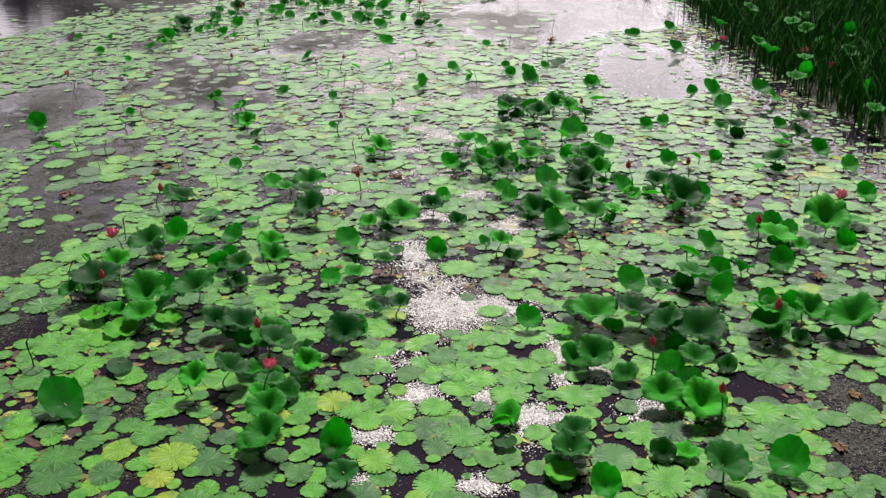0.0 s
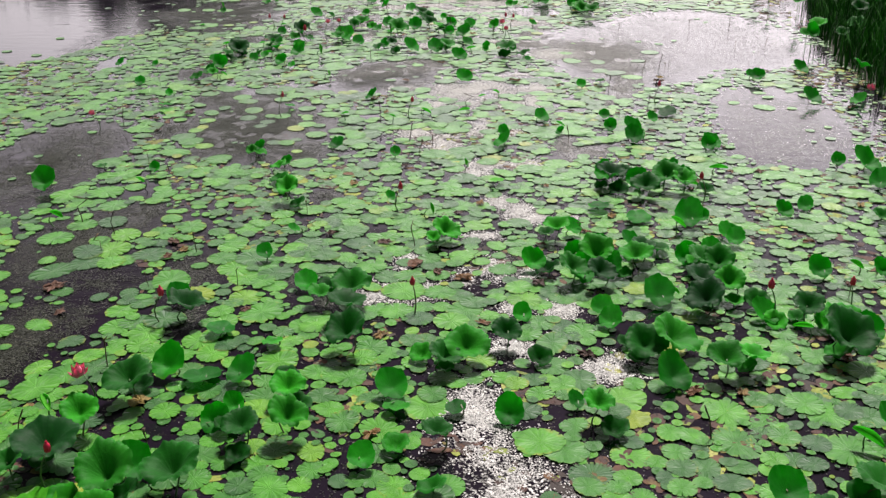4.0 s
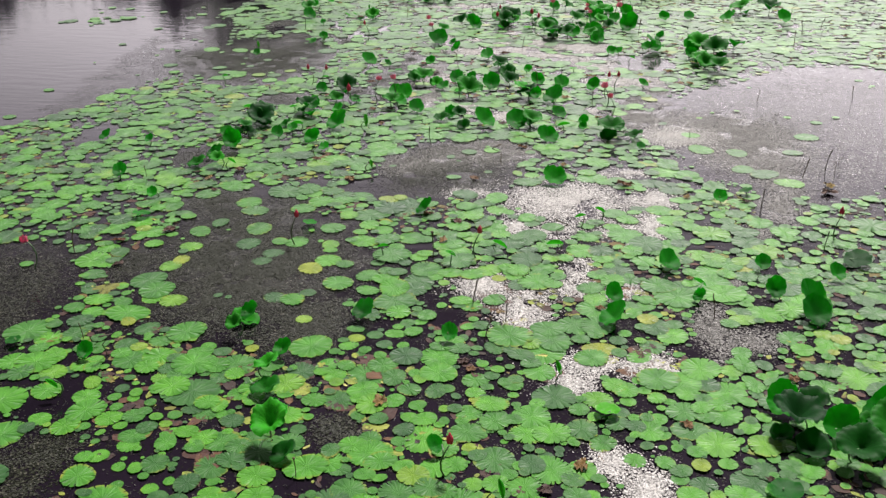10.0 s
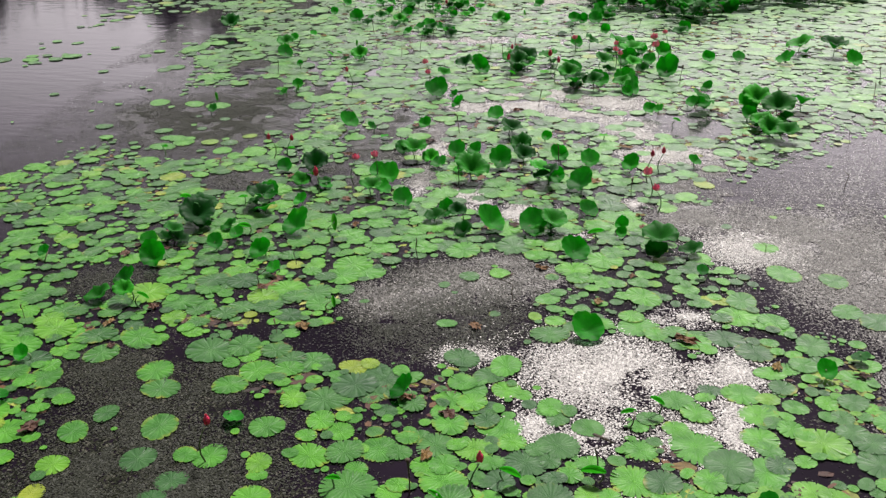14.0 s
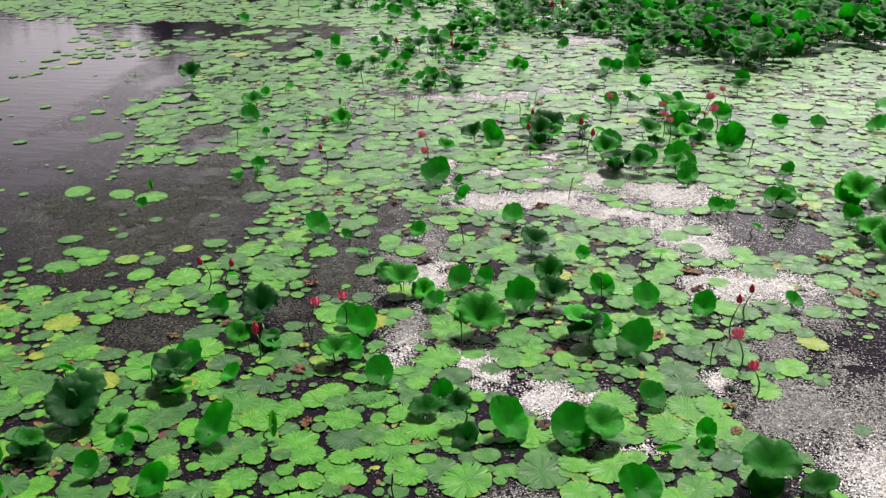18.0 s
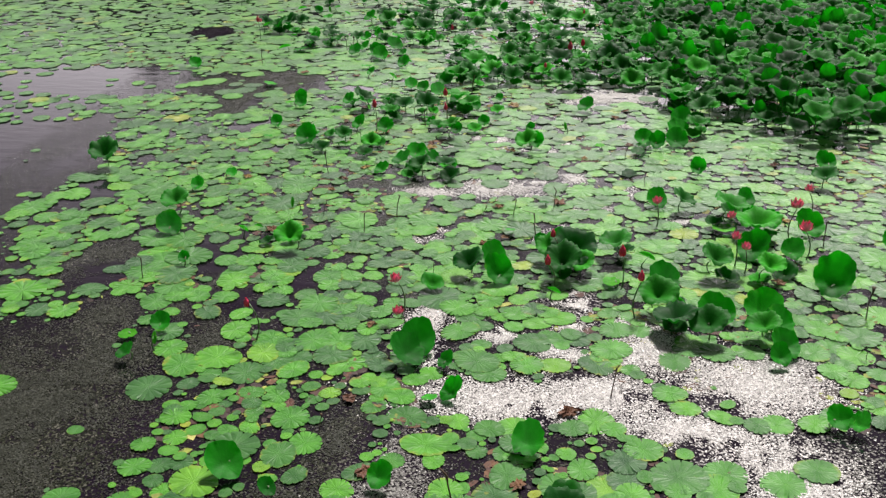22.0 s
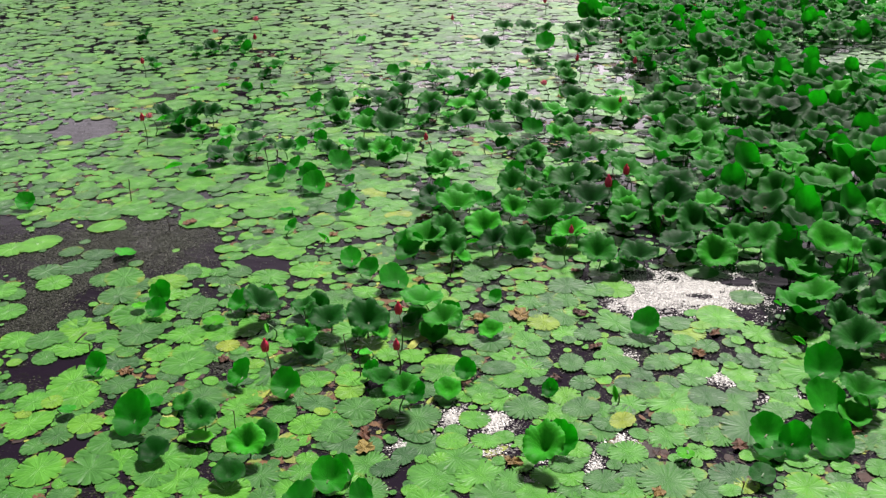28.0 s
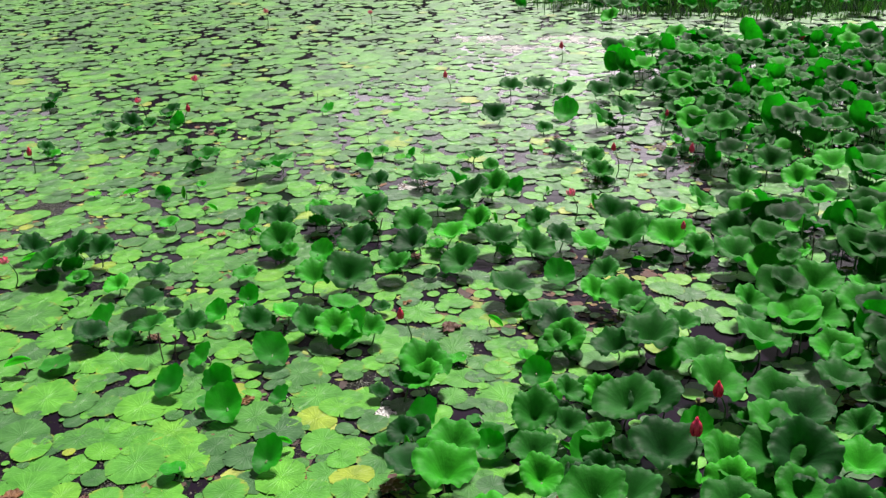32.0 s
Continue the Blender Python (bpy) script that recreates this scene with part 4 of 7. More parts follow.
lotus_leaves("b", [(0.47, 11.27, 0.27), (4.14, 11.34, 0.26), (1.88, 11.47, 0.26), (1.73, 11.56, 0.31), (1.11, 11.6, 0.28), (0.73, 11.64, 0.3), (1.2, 11.82, 0.22), (-0.82, 12.16, 0.26), (0.35, 12.25, 0.23), (4.7, 12.27, 0.27), (4.04, 12.82, 0.24), (5.05, 12.98, 0.23), (-2.73, 13.24, 0.24), (1.41, 13.61, 0.28), (1.87, 13.79, 0.25), (1.68, 13.89, 0.3), (1.03, 13.93, 0.3), (-3.03, 14.06, 0.17), (1.09, 14.08, 0.13), (-3.55, 14.69, 0.13), (-5.35, 18.9, 0.17), (-5.49, 20.31, 0.17), (-5.41, 20.77, 0.34), (-0.39, 20.87, 0.32), (-5.43, 20.97, 0.26), (-1.52, 21.19, 0.27), (-2.57, 21.23, 0.17), (-4.89, 21.38, 0.26), (-3.72, 21.93, 0.22), (-4.53, 22.27, 0.14), (-4.59, 22.54, 0.29), (-1.68, 22.61, 0.27)])
lotus_leaves("b", [(-2.63, 22.63, 0.36), (-1.78, 22.73, 0.27), (-2.04, 23.21, 0.24), (-3.47, 23.26, 0.28), (-2.11, 23.57, 0.25), (-2.33, 24.37, 0.25), (1.39, 24.78, 0.27), (1.18, 24.93, 0.34), (1.12, 25.3, 0.28), (1.42, 25.96, 0.44), (0.31, 26.11, 0.32), (1.79, 26.24, 0.3), (1.15, 26.36, 0.38), (-1.31, 27.03, 0.29), (-1.59, 27.08, 0.33), (-0.85, 27.11, 0.25), (-1.74, 27.52, 0.3), (-3.54, 27.96, 0.26), (-2.64, 28.03, 0.32), (-2.47, 28.14, 0.23), (-0.69, 28.27, 0.24), (-5.5, 28.27, 0.25), (-1.19, 28.34, 0.27), (-2.56, 28.35, 0.58), (-2.81, 28.42, 0.24), (-2.16, 28.63, 0.29), (-7.15, 29.06, 0.29), (-0.71, 29.34, 0.39), (-0.95, 29.76, 0.33), (2.88, 29.96, 0.43), (-1.47, 29.99, 0.24), (2.33, 30.1, 0.54)])
lotus_leaves("b", [(-8.77, 30.43, 0.34), (-4.63, 30.71, 0.24), (-4.35, 30.84, 0.22), (0.22, 31.02, 0.25), (-5.5, 31.55, 0.22), (-5.95, 31.78, 0.21), (-3.43, 31.84, 0.27), (-4.56, 32.35, 0.25), (-1.19, 32.92, 0.27), (-5.6, 33.03, 0.23), (-5.48, 33.4, 0.27), (-5.13, 33.4, 0.31), (-6.15, 33.5, 0.3), (-4.48, 33.51, 0.28), (-5.74, 33.51, 0.2), (-1.09, 33.68, 0.34), (-4.73, 33.78, 0.34), (-0.94, 33.8, 0.2), (-1.16, 34.05, 0.3), (-1.49, 34.2, 0.35), (-1.32, 34.44, 0.36), (-0.95, 34.72, 0.27), (-1.31, 34.9, 0.38), (-4.67, 35.01, 0.24), (-3.26, 35.1, 0.33), (-1.48, 35.12, 0.5), (-2.86, 35.16, 0.31), (-4.29, 35.21, 0.28), (-5, 35.24, 0.34), (-2.13, 35.27, 0.33), (-4.08, 35.31, 0.34), (-0.64, 35.38, 0.23)])
lotus_leaves("b", [(-4.84, 35.41, 0.32), (-2.49, 35.49, 0.34), (-1.12, 35.57, 0.35), (-3.57, 35.61, 0.29), (-4.46, 35.62, 0.35), (-1.81, 35.74, 0.26), (-0.78, 35.76, 0.36), (-3.86, 35.95, 0.36), (-2.99, 36, 0.36), (-2.31, 36.03, 0.36), (-1.75, 36.04, 0.24), (-4.84, 36.04, 0.36), (-3.64, 36.06, 0.36), (-2.08, 36.06, 0.3), (-1.31, 36.11, 0.36), (-4.22, 36.13, 0.26), (-5.11, 36.17, 0.31), (-3.94, 36.18, 0.22), (-3, 36.21, 0.3), (-2.56, 36.28, 0.3), (-0.79, 36.34, 0.31), (-3.84, 36.37, 0.19), (-4.85, 36.4, 0.31), (-4.3, 36.42, 0.27), (-3.02, 36.5, 0.39), (-5.24, 36.54, 0.2), (-3.41, 36.56, 0.43), (-1.37, 36.57, 0.38), (-2.15, 36.57, 0.32), (-2.53, 36.57, 0.43), (-2.71, 36.62, 0.38), (-3.86, 36.68, 0.2)])
lotus_leaves("b", [(-0.5, 36.7, 0.39), (-4.09, 36.78, 0.24), (-4.33, 36.81, 0.3), (-1.81, 36.84, 0.38), (-2.66, 36.93, 0.37), (-2.07, 37.02, 0.25), (-3.68, 37.05, 0.41), (-2.46, 37.09, 0.38), (-3.48, 37.15, 0.33), (-5.39, 37.18, 0.21), (-5.22, 37.2, 0.26), (-4.13, 37.21, 0.21), (-3.88, 37.24, 0.25), (-5.26, 37.36, 0.35), (-2.58, 37.36, 0.39), (-3.04, 37.45, 0.39), (-8.27, 37.56, 0.25), (-2.12, 37.58, 0.36), (-7.78, 37.73, 0.25), (-7.4, 37.73, 0.25), (-3.14, 37.83, 0.32), (-3.79, 37.92, 0.32), (-1.99, 37.92, 0.28), (-4.28, 37.94, 0.23), (-6.18, 37.95, 0.29), (-5.88, 37.99, 0.24), (-6.43, 38.02, 0.29), (-4.2, 38.04, 0.28), (-3.53, 38.04, 0.46), (-2.08, 38.07, 0.33), (-2.66, 38.08, 0.46), (-4.29, 38.31, 0.28)])
lotus_leaves("b", [(-3.26, 38.36, 0.24), (-2.71, 38.53, 0.24), (-3.62, 38.61, 0.29), (-2.11, 38.72, 0.4), (-6.62, 38.76, 0.31), (-9.38, 38.77, 0.36), (-3.77, 38.8, 0.35), (-2.68, 38.84, 0.3), (-1.73, 38.87, 0.46), (-4.02, 38.88, 0.3), (-4.77, 38.89, 0.35), (-6.35, 38.91, 0.42), (-9.25, 39.05, 0.36), (-9.02, 39.08, 0.3), (-9.83, 39.18, 0.25), (-5.94, 39.21, 0.27), (-2.08, 39.25, 0.42), (-1.65, 39.3, 0.27), (-3.94, 39.35, 0.26), (-5.33, 39.42, 0.34), (-7.25, 39.58, 0.34), (-6.46, 39.68, 0.34), (-5.9, 39.75, 0.34), (-2.71, 39.76, 0.44), (-4.66, 39.77, 0.33), (-2.15, 39.83, 0.22), (-4.12, 39.84, 0.33), (-5.07, 39.92, 0.34), (-5.53, 39.94, 0.28), (-2.29, 39.94, 0.34), (-3.06, 39.97, 0.28), (-4.42, 40.08, 0.28)])
lotus_leaves("b", [(-7.46, 40.15, 0.3), (-3.76, 40.16, 0.45), (-3.32, 40.21, 0.4), (-6.8, 40.23, 0.36), (-6.01, 40.25, 0.35), (-7, 40.28, 0.3), (-3.59, 40.39, 0.35), (-5.33, 40.41, 0.29), (-6.49, 40.42, 0.36), (-2.71, 40.43, 0.35), (-4.69, 40.48, 0.24), (-7.14, 40.51, 0.25), (-1.88, 40.68, 0.3), (-3.94, 40.73, 0.36), (-2.03, 40.73, 0.3), (-5.83, 40.83, 0.37), (-1.25, 40.9, 0.31), (-6.68, 40.9, 0.32), (-2.34, 40.92, 0.37), (-3.31, 40.96, 0.24), (-5.49, 41.04, 0.37), (-3.01, 41.16, 0.31), (-5.3, 41.41, 0.32), (-6.69, 41.44, 0.26), (-5.79, 41.64, 0.26), (-6.14, 41.7, 0.33), (-1.27, 41.7, 0.33), (-8.38, 41.75, 0.28), (-8.1, 41.89, 0.35), (-2.49, 41.91, 0.33), (-1.88, 41.98, 0.34), (-9.16, 42.1, 0.3)])
lotus_leaves("b", [(-4.13, 42.11, 0.27), (-11.52, 42.2, 0.19), (-5.7, 42.46, 0.21), (-1.69, 42.48, 0.28), (-4.22, 42.51, 0.25), (-1.42, 42.6, 0.43), (-2.11, 42.63, 0.42), (-2.56, 42.69, 0.35), (-4.69, 42.78, 0.28), (-0.88, 42.87, 0.29), (-11.04, 43.12, 0.22), (-1.92, 43.18, 0.37), (-3.21, 43.27, 0.18), (-10.89, 43.4, 0.25), (-1.15, 43.48, 0.3), (-10.53, 44, 0.26), (-2.17, 44.1, 0.31), (-4.24, 44.16, 0.39), (-1.18, 44.19, 0.32), (-0.89, 44.22, 0.48), (-5.73, 44.3, 0.32), (-12.71, 44.43, 0.25), (-3.94, 44.46, 0.4), (-1.68, 44.66, 0.33), (-0.51, 44.77, 0.42), (-3.17, 44.81, 0.33), (-2.71, 44.85, 0.3), (-2, 45.2, 0.34), (-0.55, 45.32, 0.35), (-1.14, 45.41, 0.35), (-4.81, 45.57, 0.31), (-4.31, 45.61, 0.35)])
lotus_leaves("b", [(-5.67, 45.66, 0.31), (-3.48, 45.68, 0.35), (-2.35, 45.77, 0.32), (-1.55, 45.84, 0.35), (-5.26, 45.86, 0.35), (-3.99, 45.96, 0.35), (-3.06, 46.37, 0.36), (-1.88, 46.46, 0.37)])
lotus_leaves("l", [(0.77, 5.22, 0.23), (0.42, 5.6, 0.17), (-2.65, 6.74, 0.23), (1.03, 7.22, 0.19), (-2.82, 7.38, 0.31), (-2.46, 7.59, 0.26), (-3.12, 7.64, 0.3), (-0.92, 8.93, 0.21), (-0.47, 8.94, 0.17), (-2.52, 9.28, 0.33), (4.37, 9.52, 0.39), (-2.09, 9.84, 0.2), (-2.6, 10.05, 0.26), (3.95, 11.34, 0.17), (-0.89, 12, 0.23), (1.26, 12.86, 0.3), (0.85, 13.16, 0.26), (-0.33, 13.96, 0.2), (-5.4, 14.27, 0.15), (2.09, 17.03, 0.3), (-5.58, 17.17, 0.21), (-3.62, 17.2, 0.17), (1.21, 18.86, 0.16), (-4.34, 22.1, 0.2), (-4.06, 24.07, 0.13), (-1.07, 24.47, 0.15), (-3.47, 25.66, 0.13), (-6.29, 26.22, 0.17), (-2.17, 27.95, 0.18), (-3.28, 29.02, 0.13), (-1.04, 29.45, 0.27), (-3.01, 29.91, 0.13)])
lotus_leaves("l", [(-2.07, 31.06, 0.21), (-5.91, 31.66, 0.21), (-5.6, 31.68, 0.13), (-7.07, 31.84, 0.14), (-1.98, 31.91, 0.2), (-6.48, 32.02, 0.22), (-2.48, 32.05, 0.14), (-1.9, 32.22, 0.23), (-5.07, 33.05, 0.17), (-6.54, 33.38, 0.2), (-7.33, 33.52, 0.15), (-8.06, 34.63, 0.22), (-6.76, 35.97, 0.2), (-6.84, 36.8, 0.22), (-4.79, 36.92, 0.13), (-8.39, 37.18, 0.3), (-5.07, 37.75, 0.18), (-3.67, 38.92, 0.17), (-4.24, 40.83, 0.17), (-10.09, 40.89, 0.17), (-3.38, 41.34, 0.18), (-1.47, 41.57, 0.22), (-6.7, 42.56, 0.17), (-5.88, 42.65, 0.21), (-6.81, 42.99, 0.15), (-6.44, 43.03, 0.15), (-9.58, 43.57, 0.17), (-3.69, 44.03, 0.19), (-7.31, 44.9, 0.17), (-6.26, 45, 0.17)])
lotus_leaves("r", [(0.4, 5.74, 0.2), (2.44, 8.67, 0.25), (-3.54, 8.7, 0.21), (2.38, 10.25, 0.18), (1.4, 10.96, 0.13), (3.2, 11.56, 0.17), (-5.13, 12.37, 0.2), (1.64, 12.52, 0.2), (-1.01, 12.79, 0.13), (-4.62, 13.54, 0.13), (1.97, 13.9, 0.2), (2.38, 14.39, 0.24), (-0.73, 14.42, 0.13), (0.49, 16.15, 0.15), (-1.93, 16.45, 0.13), (-2.63, 16.48, 0.13), (-1.47, 16.78, 0.19), (-0.91, 16.91, 0.19), (-0.68, 17.66, 0.13), (-0.47, 17.8, 0.13), (-5.13, 18.83, 0.13), (-3.36, 19.04, 0.13), (-4.81, 20.61, 0.2), (-3.86, 20.83, 0.2), (-1.04, 20.98, 0.19), (-5.79, 21.32, 0.2), (-5.13, 21.43, 0.13), (-6.77, 22.91, 0.13), (-5.12, 23.18, 0.13), (-0.06, 25.23, 0.14), (-7.1, 25.49, 0.14), (-5.95, 26.07, 0.13)])
lotus_leaves("r", [(-1.58, 27.48, 0.22), (-2.68, 27.52, 0.15), (-1.84, 28.44, 0.19), (-6.13, 28.54, 0.13), (-5.98, 28.62, 0.13), (-5.82, 29.28, 0.13), (-2.99, 32.64, 0.13), (-5.96, 33.17, 0.13), (-1.53, 33.71, 0.13), (-1.64, 34.33, 0.13), (-1.06, 34.8, 0.13), (-6.08, 35.16, 0.17), (-4.53, 35.33, 0.17), (-2.67, 36.21, 0.15), (-4.75, 36.32, 0.14), (-6.09, 36.37, 0.15), (-5.18, 36.4, 0.13), (-4.08, 36.61, 0.14), (-8.65, 37.05, 0.25), (-8.86, 38.2, 0.13), (-7.18, 38.32, 0.13), (-4.84, 38.33, 0.17), (-2.07, 38.44, 0.18), (-9.68, 38.94, 0.25), (-3.63, 39.79, 0.13), (-7.63, 39.89, 0.13), (-2.01, 40.13, 0.14), (-8.44, 40.58, 0.16), (-5.18, 40.65, 0.14), (-9.55, 40.8, 0.21), (-8.96, 40.96, 0.16), (-4.14, 41.18, 0.23)])
lotus_leaves("r", [(-7.39, 41.32, 0.13), (-4.7, 41.54, 0.13), (-5.06, 43, 0.15)])

# the dense stands further off
stand = Crowd()
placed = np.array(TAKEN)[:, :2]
tries = np.column_stack([rng.uniform(-14, 10, 60000), rng.uniform(24, 58, 60000)])
tries = tries[inside(tries, MASS) & ~inside(tries, WHITE, 1.4) & ((tries[:, 1] < 49.2) | (rng.random(60000) < 0.02))]
kept = np.array(TAKEN)[:, :2]
grown = 0
for x, y in tries:
    if grown > 3500 or not west(y) - 0.5 < x < east(y) + 3:
        continue
    near = np.hypot(kept[:, 0] - x, kept[:, 1] - y).min()
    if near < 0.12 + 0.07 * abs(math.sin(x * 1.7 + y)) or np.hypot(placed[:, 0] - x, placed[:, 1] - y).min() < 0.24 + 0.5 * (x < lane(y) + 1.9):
        continue
    kept = np.vstack([kept, (x, y)])
    TAKEN.append((x, y, 0.15))
    crowd_leaf(stand, x, y, rng.uniform(0.22, 0.46), 0.05, 0.42)
    grown += 1
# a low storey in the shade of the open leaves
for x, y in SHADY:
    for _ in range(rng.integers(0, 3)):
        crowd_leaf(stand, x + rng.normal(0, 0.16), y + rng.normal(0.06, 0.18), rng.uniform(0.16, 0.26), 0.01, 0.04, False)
# leaves round the islet
for _ in range(90):
    crowd_leaf(stand, rng.uniform(-6.5, 3.5), 52.2 + abs(rng.normal(0, 0.8)), rng.uniform(0.24, 0.4), 0.1, 0.5)
# leaves among the reeds of the bank
for _ in range(45):
    y = rng.uniform(11, 27)
    crowd_leaf(stand, 5.5 + rng.uniform(-0.5, 2.6), y, rng.uniform(0.24, 0.36), 0.25, 0.6)
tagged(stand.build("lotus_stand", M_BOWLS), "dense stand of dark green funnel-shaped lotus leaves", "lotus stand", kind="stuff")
tagged(bright.build("cupped_leaf_stand", M_CUPS), "bright green cupped lotus leaves standing among the dark ones", "lotus stand", kind="stuff")
tagged(stems.build("lotus_stems", M_STALK), "crowded thin green stems under the lotus stand", "stems", kind="stuff")

# ---------------------------------------------------------------- floating leaves
PADS = []
for s in range(12):
    v, f, u = blade("pad", 96, (0.15, 0.5, 0.84, 1.0), 100 + s)
    PADS.append(mesh_of("floating_leaf", v, f, M_PAD, u))
THIN_PADS = [blade("pad", 54, (0.82, 1.0), 120 + s) for s in range(9)]
FAR_PADS = [blade("pad", 24, (1.0,), 130 + s) for s in range(6)]
pads = Crowd()


def lay_pad(x, y, d, single):
    z = 0.005 + 0.013 * rng.random()
    tilt = rng.uniform(-0.012, 0.012, 2)
    if single:
        ob = tagged(new("floating_lotus_leaf", PADS[rng.integers(len(PADS))]), "round green lotus leaf with a notched rim floating flat", "floating leaf", "floating lotus leaves")
        ob.matrix_basis = Matrix.LocRotScale((x, y, z), Euler((tilt[0], tilt[1], rng.uniform(0, 6.28))), Vector((d, d * rng.uniform(0.78, 1.0), d)))
    else:
        some = THIN_PADS if y < 35 and d > 0.16 and abs(x - lane(y)) < 7 else FAR_PADS
        v, f, u = some[rng.integers(len(some))]
        m = np.array(Euler((tilt[0], tilt[1], rng.uniform(0, 6.28))).to_matrix())
        pads.add((v * (d, d * rng.uniform(0.78, 1.0), d)) @ m.T + (x, y, z), f, u)


def floating_pads(rows):
    for x, y, d in rows:
        LAID.append((x, y, d * 0.5))


LAID = []
floating_pads([(2.71, 5.25, 0.21), (2.12, 5.26, 0.24), (2.57, 5.34, 0.15), (2.86, 5.36, 0.19), (-1.61, 5.39, 0.2), (1.48, 5.4, 0.36), (-0.08, 5.41, 0.31), (1.72, 5.46, 0.24), (-1.97, 5.52, 0.23), (-0.89, 5.52, 0.2), (-1.29, 5.53, 0.32), (-2.69, 5.54, 0.38), (-2.35, 5.59, 0.29), (-0.29, 5.63, 0.24), (1.16, 5.66, 0.37), (-0.49, 5.67, 0.27), (-2.13, 5.68, 0.21), (0.28, 5.68, 0.2), (-1.68, 5.7, 0.37), (-3.03, 5.77, 0.27), (2.62, 5.79, 0.24), (2.08, 5.8, 0.38), (-0.06, 5.83, 0.23), (0.77, 5.87, 0.23), (2.36, 5.93, 0.31), (1.43, 5.96, 0.3), (0.13, 5.96, 0.32), (-2.57, 5.96, 0.22), (0.66, 5.98, 0.21), (1.64, 5.99, 0.3), (-1.87, 6.02, 0.3), (-2.16, 6.02, 0.26)])
floating_pads([(2.85, 6.1, 0.24), (-0.58, 6.16, 0.26), (3.11, 6.17, 0.28), (-2.35, 6.17, 0.22), (2.36, 6.19, 0.31), (0.01, 6.22, 0.24), (0.45, 6.25, 0.15), (-2.77, 6.26, 0.21), (1.37, 6.3, 0.2), (-0.72, 6.32, 0.27), (-0.08, 6.34, 0.26), (-1.07, 6.37, 0.26), (-2.11, 6.4, 0.36), (3.36, 6.48, 0.19), (0.49, 6.48, 0.31), (-1.57, 6.54, 0.27), (1.19, 6.54, 0.21), (-0.37, 6.59, 0.16), (-0.56, 6.59, 0.16), (2.88, 6.66, 0.33), (-2.77, 6.66, 0.38), (-0.75, 6.68, 0.23), (0.28, 6.74, 0.3), (1.4, 6.74, 0.18), (1.05, 6.75, 0.2), (-1.21, 6.78, 0.23), (2.59, 6.79, 0.38), (1.55, 6.83, 0.28), (-2.94, 6.83, 0.27), (-0.28, 6.84, 0.23), (-3.33, 6.84, 0.3), (-1.59, 6.88, 0.23)])
floating_pads([(0.9, 6.89, 0.2), (3.13, 6.91, 0.25), (-0.56, 6.98, 0.23), (0.29, 7.07, 0.23), (0.81, 7.07, 0.24), (-0.01, 7.1, 0.28), (-3.12, 7.11, 0.3), (1.6, 7.33, 0.29), (0.07, 7.49, 0.18), (0.98, 7.56, 0.23), (1.08, 7.76, 0.2), (-0.79, 7.83, 0.25), (0.43, 7.89, 0.26), (-3.45, 7.92, 0.27), (1.1, 7.98, 0.26), (-1.16, 8.01, 0.21), (-0.44, 8.04, 0.19), (-0.76, 8.11, 0.29), (-3.72, 8.15, 0.34), (0.23, 8.19, 0.19), (0.82, 8.22, 0.26), (-4.02, 8.46, 0.35), (0.51, 8.48, 0.32), (0.8, 8.72, 0.33), (-4.02, 8.97, 0.34), (-3.82, 9.3, 0.37), (-4.58, 10.18, 0.27), (-4.29, 10.34, 0.26), (-3.57, 10.34, 0.3), (-3.41, 10.43, 0.34), (-1.79, 10.47, 0.32), (-2.63, 10.47, 0.31)])
floating_pads([(-3.65, 10.65, 0.31), (-0.91, 10.66, 0.28), (-2.35, 10.68, 0.43), (-1.13, 10.79, 0.32), (-1.33, 10.79, 0.26), (-0.51, 10.85, 0.36), (-2.29, 10.87, 0.18), (-3.96, 10.9, 0.18), (-2.58, 10.98, 0.32), (-3.06, 10.99, 0.39), (0.61, 11.07, 0.23), (0.03, 11.09, 0.33), (0.38, 11.14, 0.25), (-0.61, 11.16, 0.33), (-1.11, 11.2, 0.4), (1.04, 11.2, 0.25), (-0.78, 11.21, 0.33), (-2.36, 11.24, 0.24), (-1.42, 11.26, 0.21), (-1.67, 11.26, 0.26), (-3.4, 11.3, 0.44), (-1.79, 11.4, 0.33), (-2.69, 11.42, 0.41), (-4.66, 11.44, 0.45), (-0.98, 11.44, 0.13), (-1.29, 11.51, 0.33), (-0.82, 11.57, 0.26), (-2.85, 11.61, 0.37), (-2.01, 11.64, 0.23), (-4.41, 11.65, 0.35), (-4.83, 11.68, 0.21), (-4.16, 11.68, 0.3)])
floating_pads([(-2.14, 11.71, 0.18), (-1.5, 11.72, 0.31), (-0.19, 11.74, 0.27), (-4.04, 11.74, 0.25), (1.28, 11.76, 0.32), (-0.89, 11.8, 0.27), (-3.05, 11.84, 0.33), (-1.17, 11.85, 0.2), (-3.84, 11.91, 0.35), (-4.5, 11.91, 0.39), (-0.41, 11.91, 0.2), (-1.8, 11.93, 0.3), (-2.02, 11.98, 0.33), (-4.29, 11.99, 0.41), (-0.62, 12.01, 0.29), (-0.24, 12.06, 0.16), (-2.67, 12.07, 0.29), (-3.03, 12.12, 0.29), (-2.35, 12.12, 0.29), (-1.3, 12.13, 0.3), (-0.02, 12.18, 0.28), (-4.5, 12.21, 0.26), (1.39, 12.21, 0.24), (-5, 12.24, 0.38), (-1.09, 12.3, 0.28), (-1.71, 12.3, 0.31), (-0.27, 12.32, 0.24), (-4.28, 12.39, 0.37), (-0.54, 12.42, 0.24), (1.42, 12.47, 0.29), (-3.9, 12.5, 0.29), (0.67, 12.59, 0.29)])
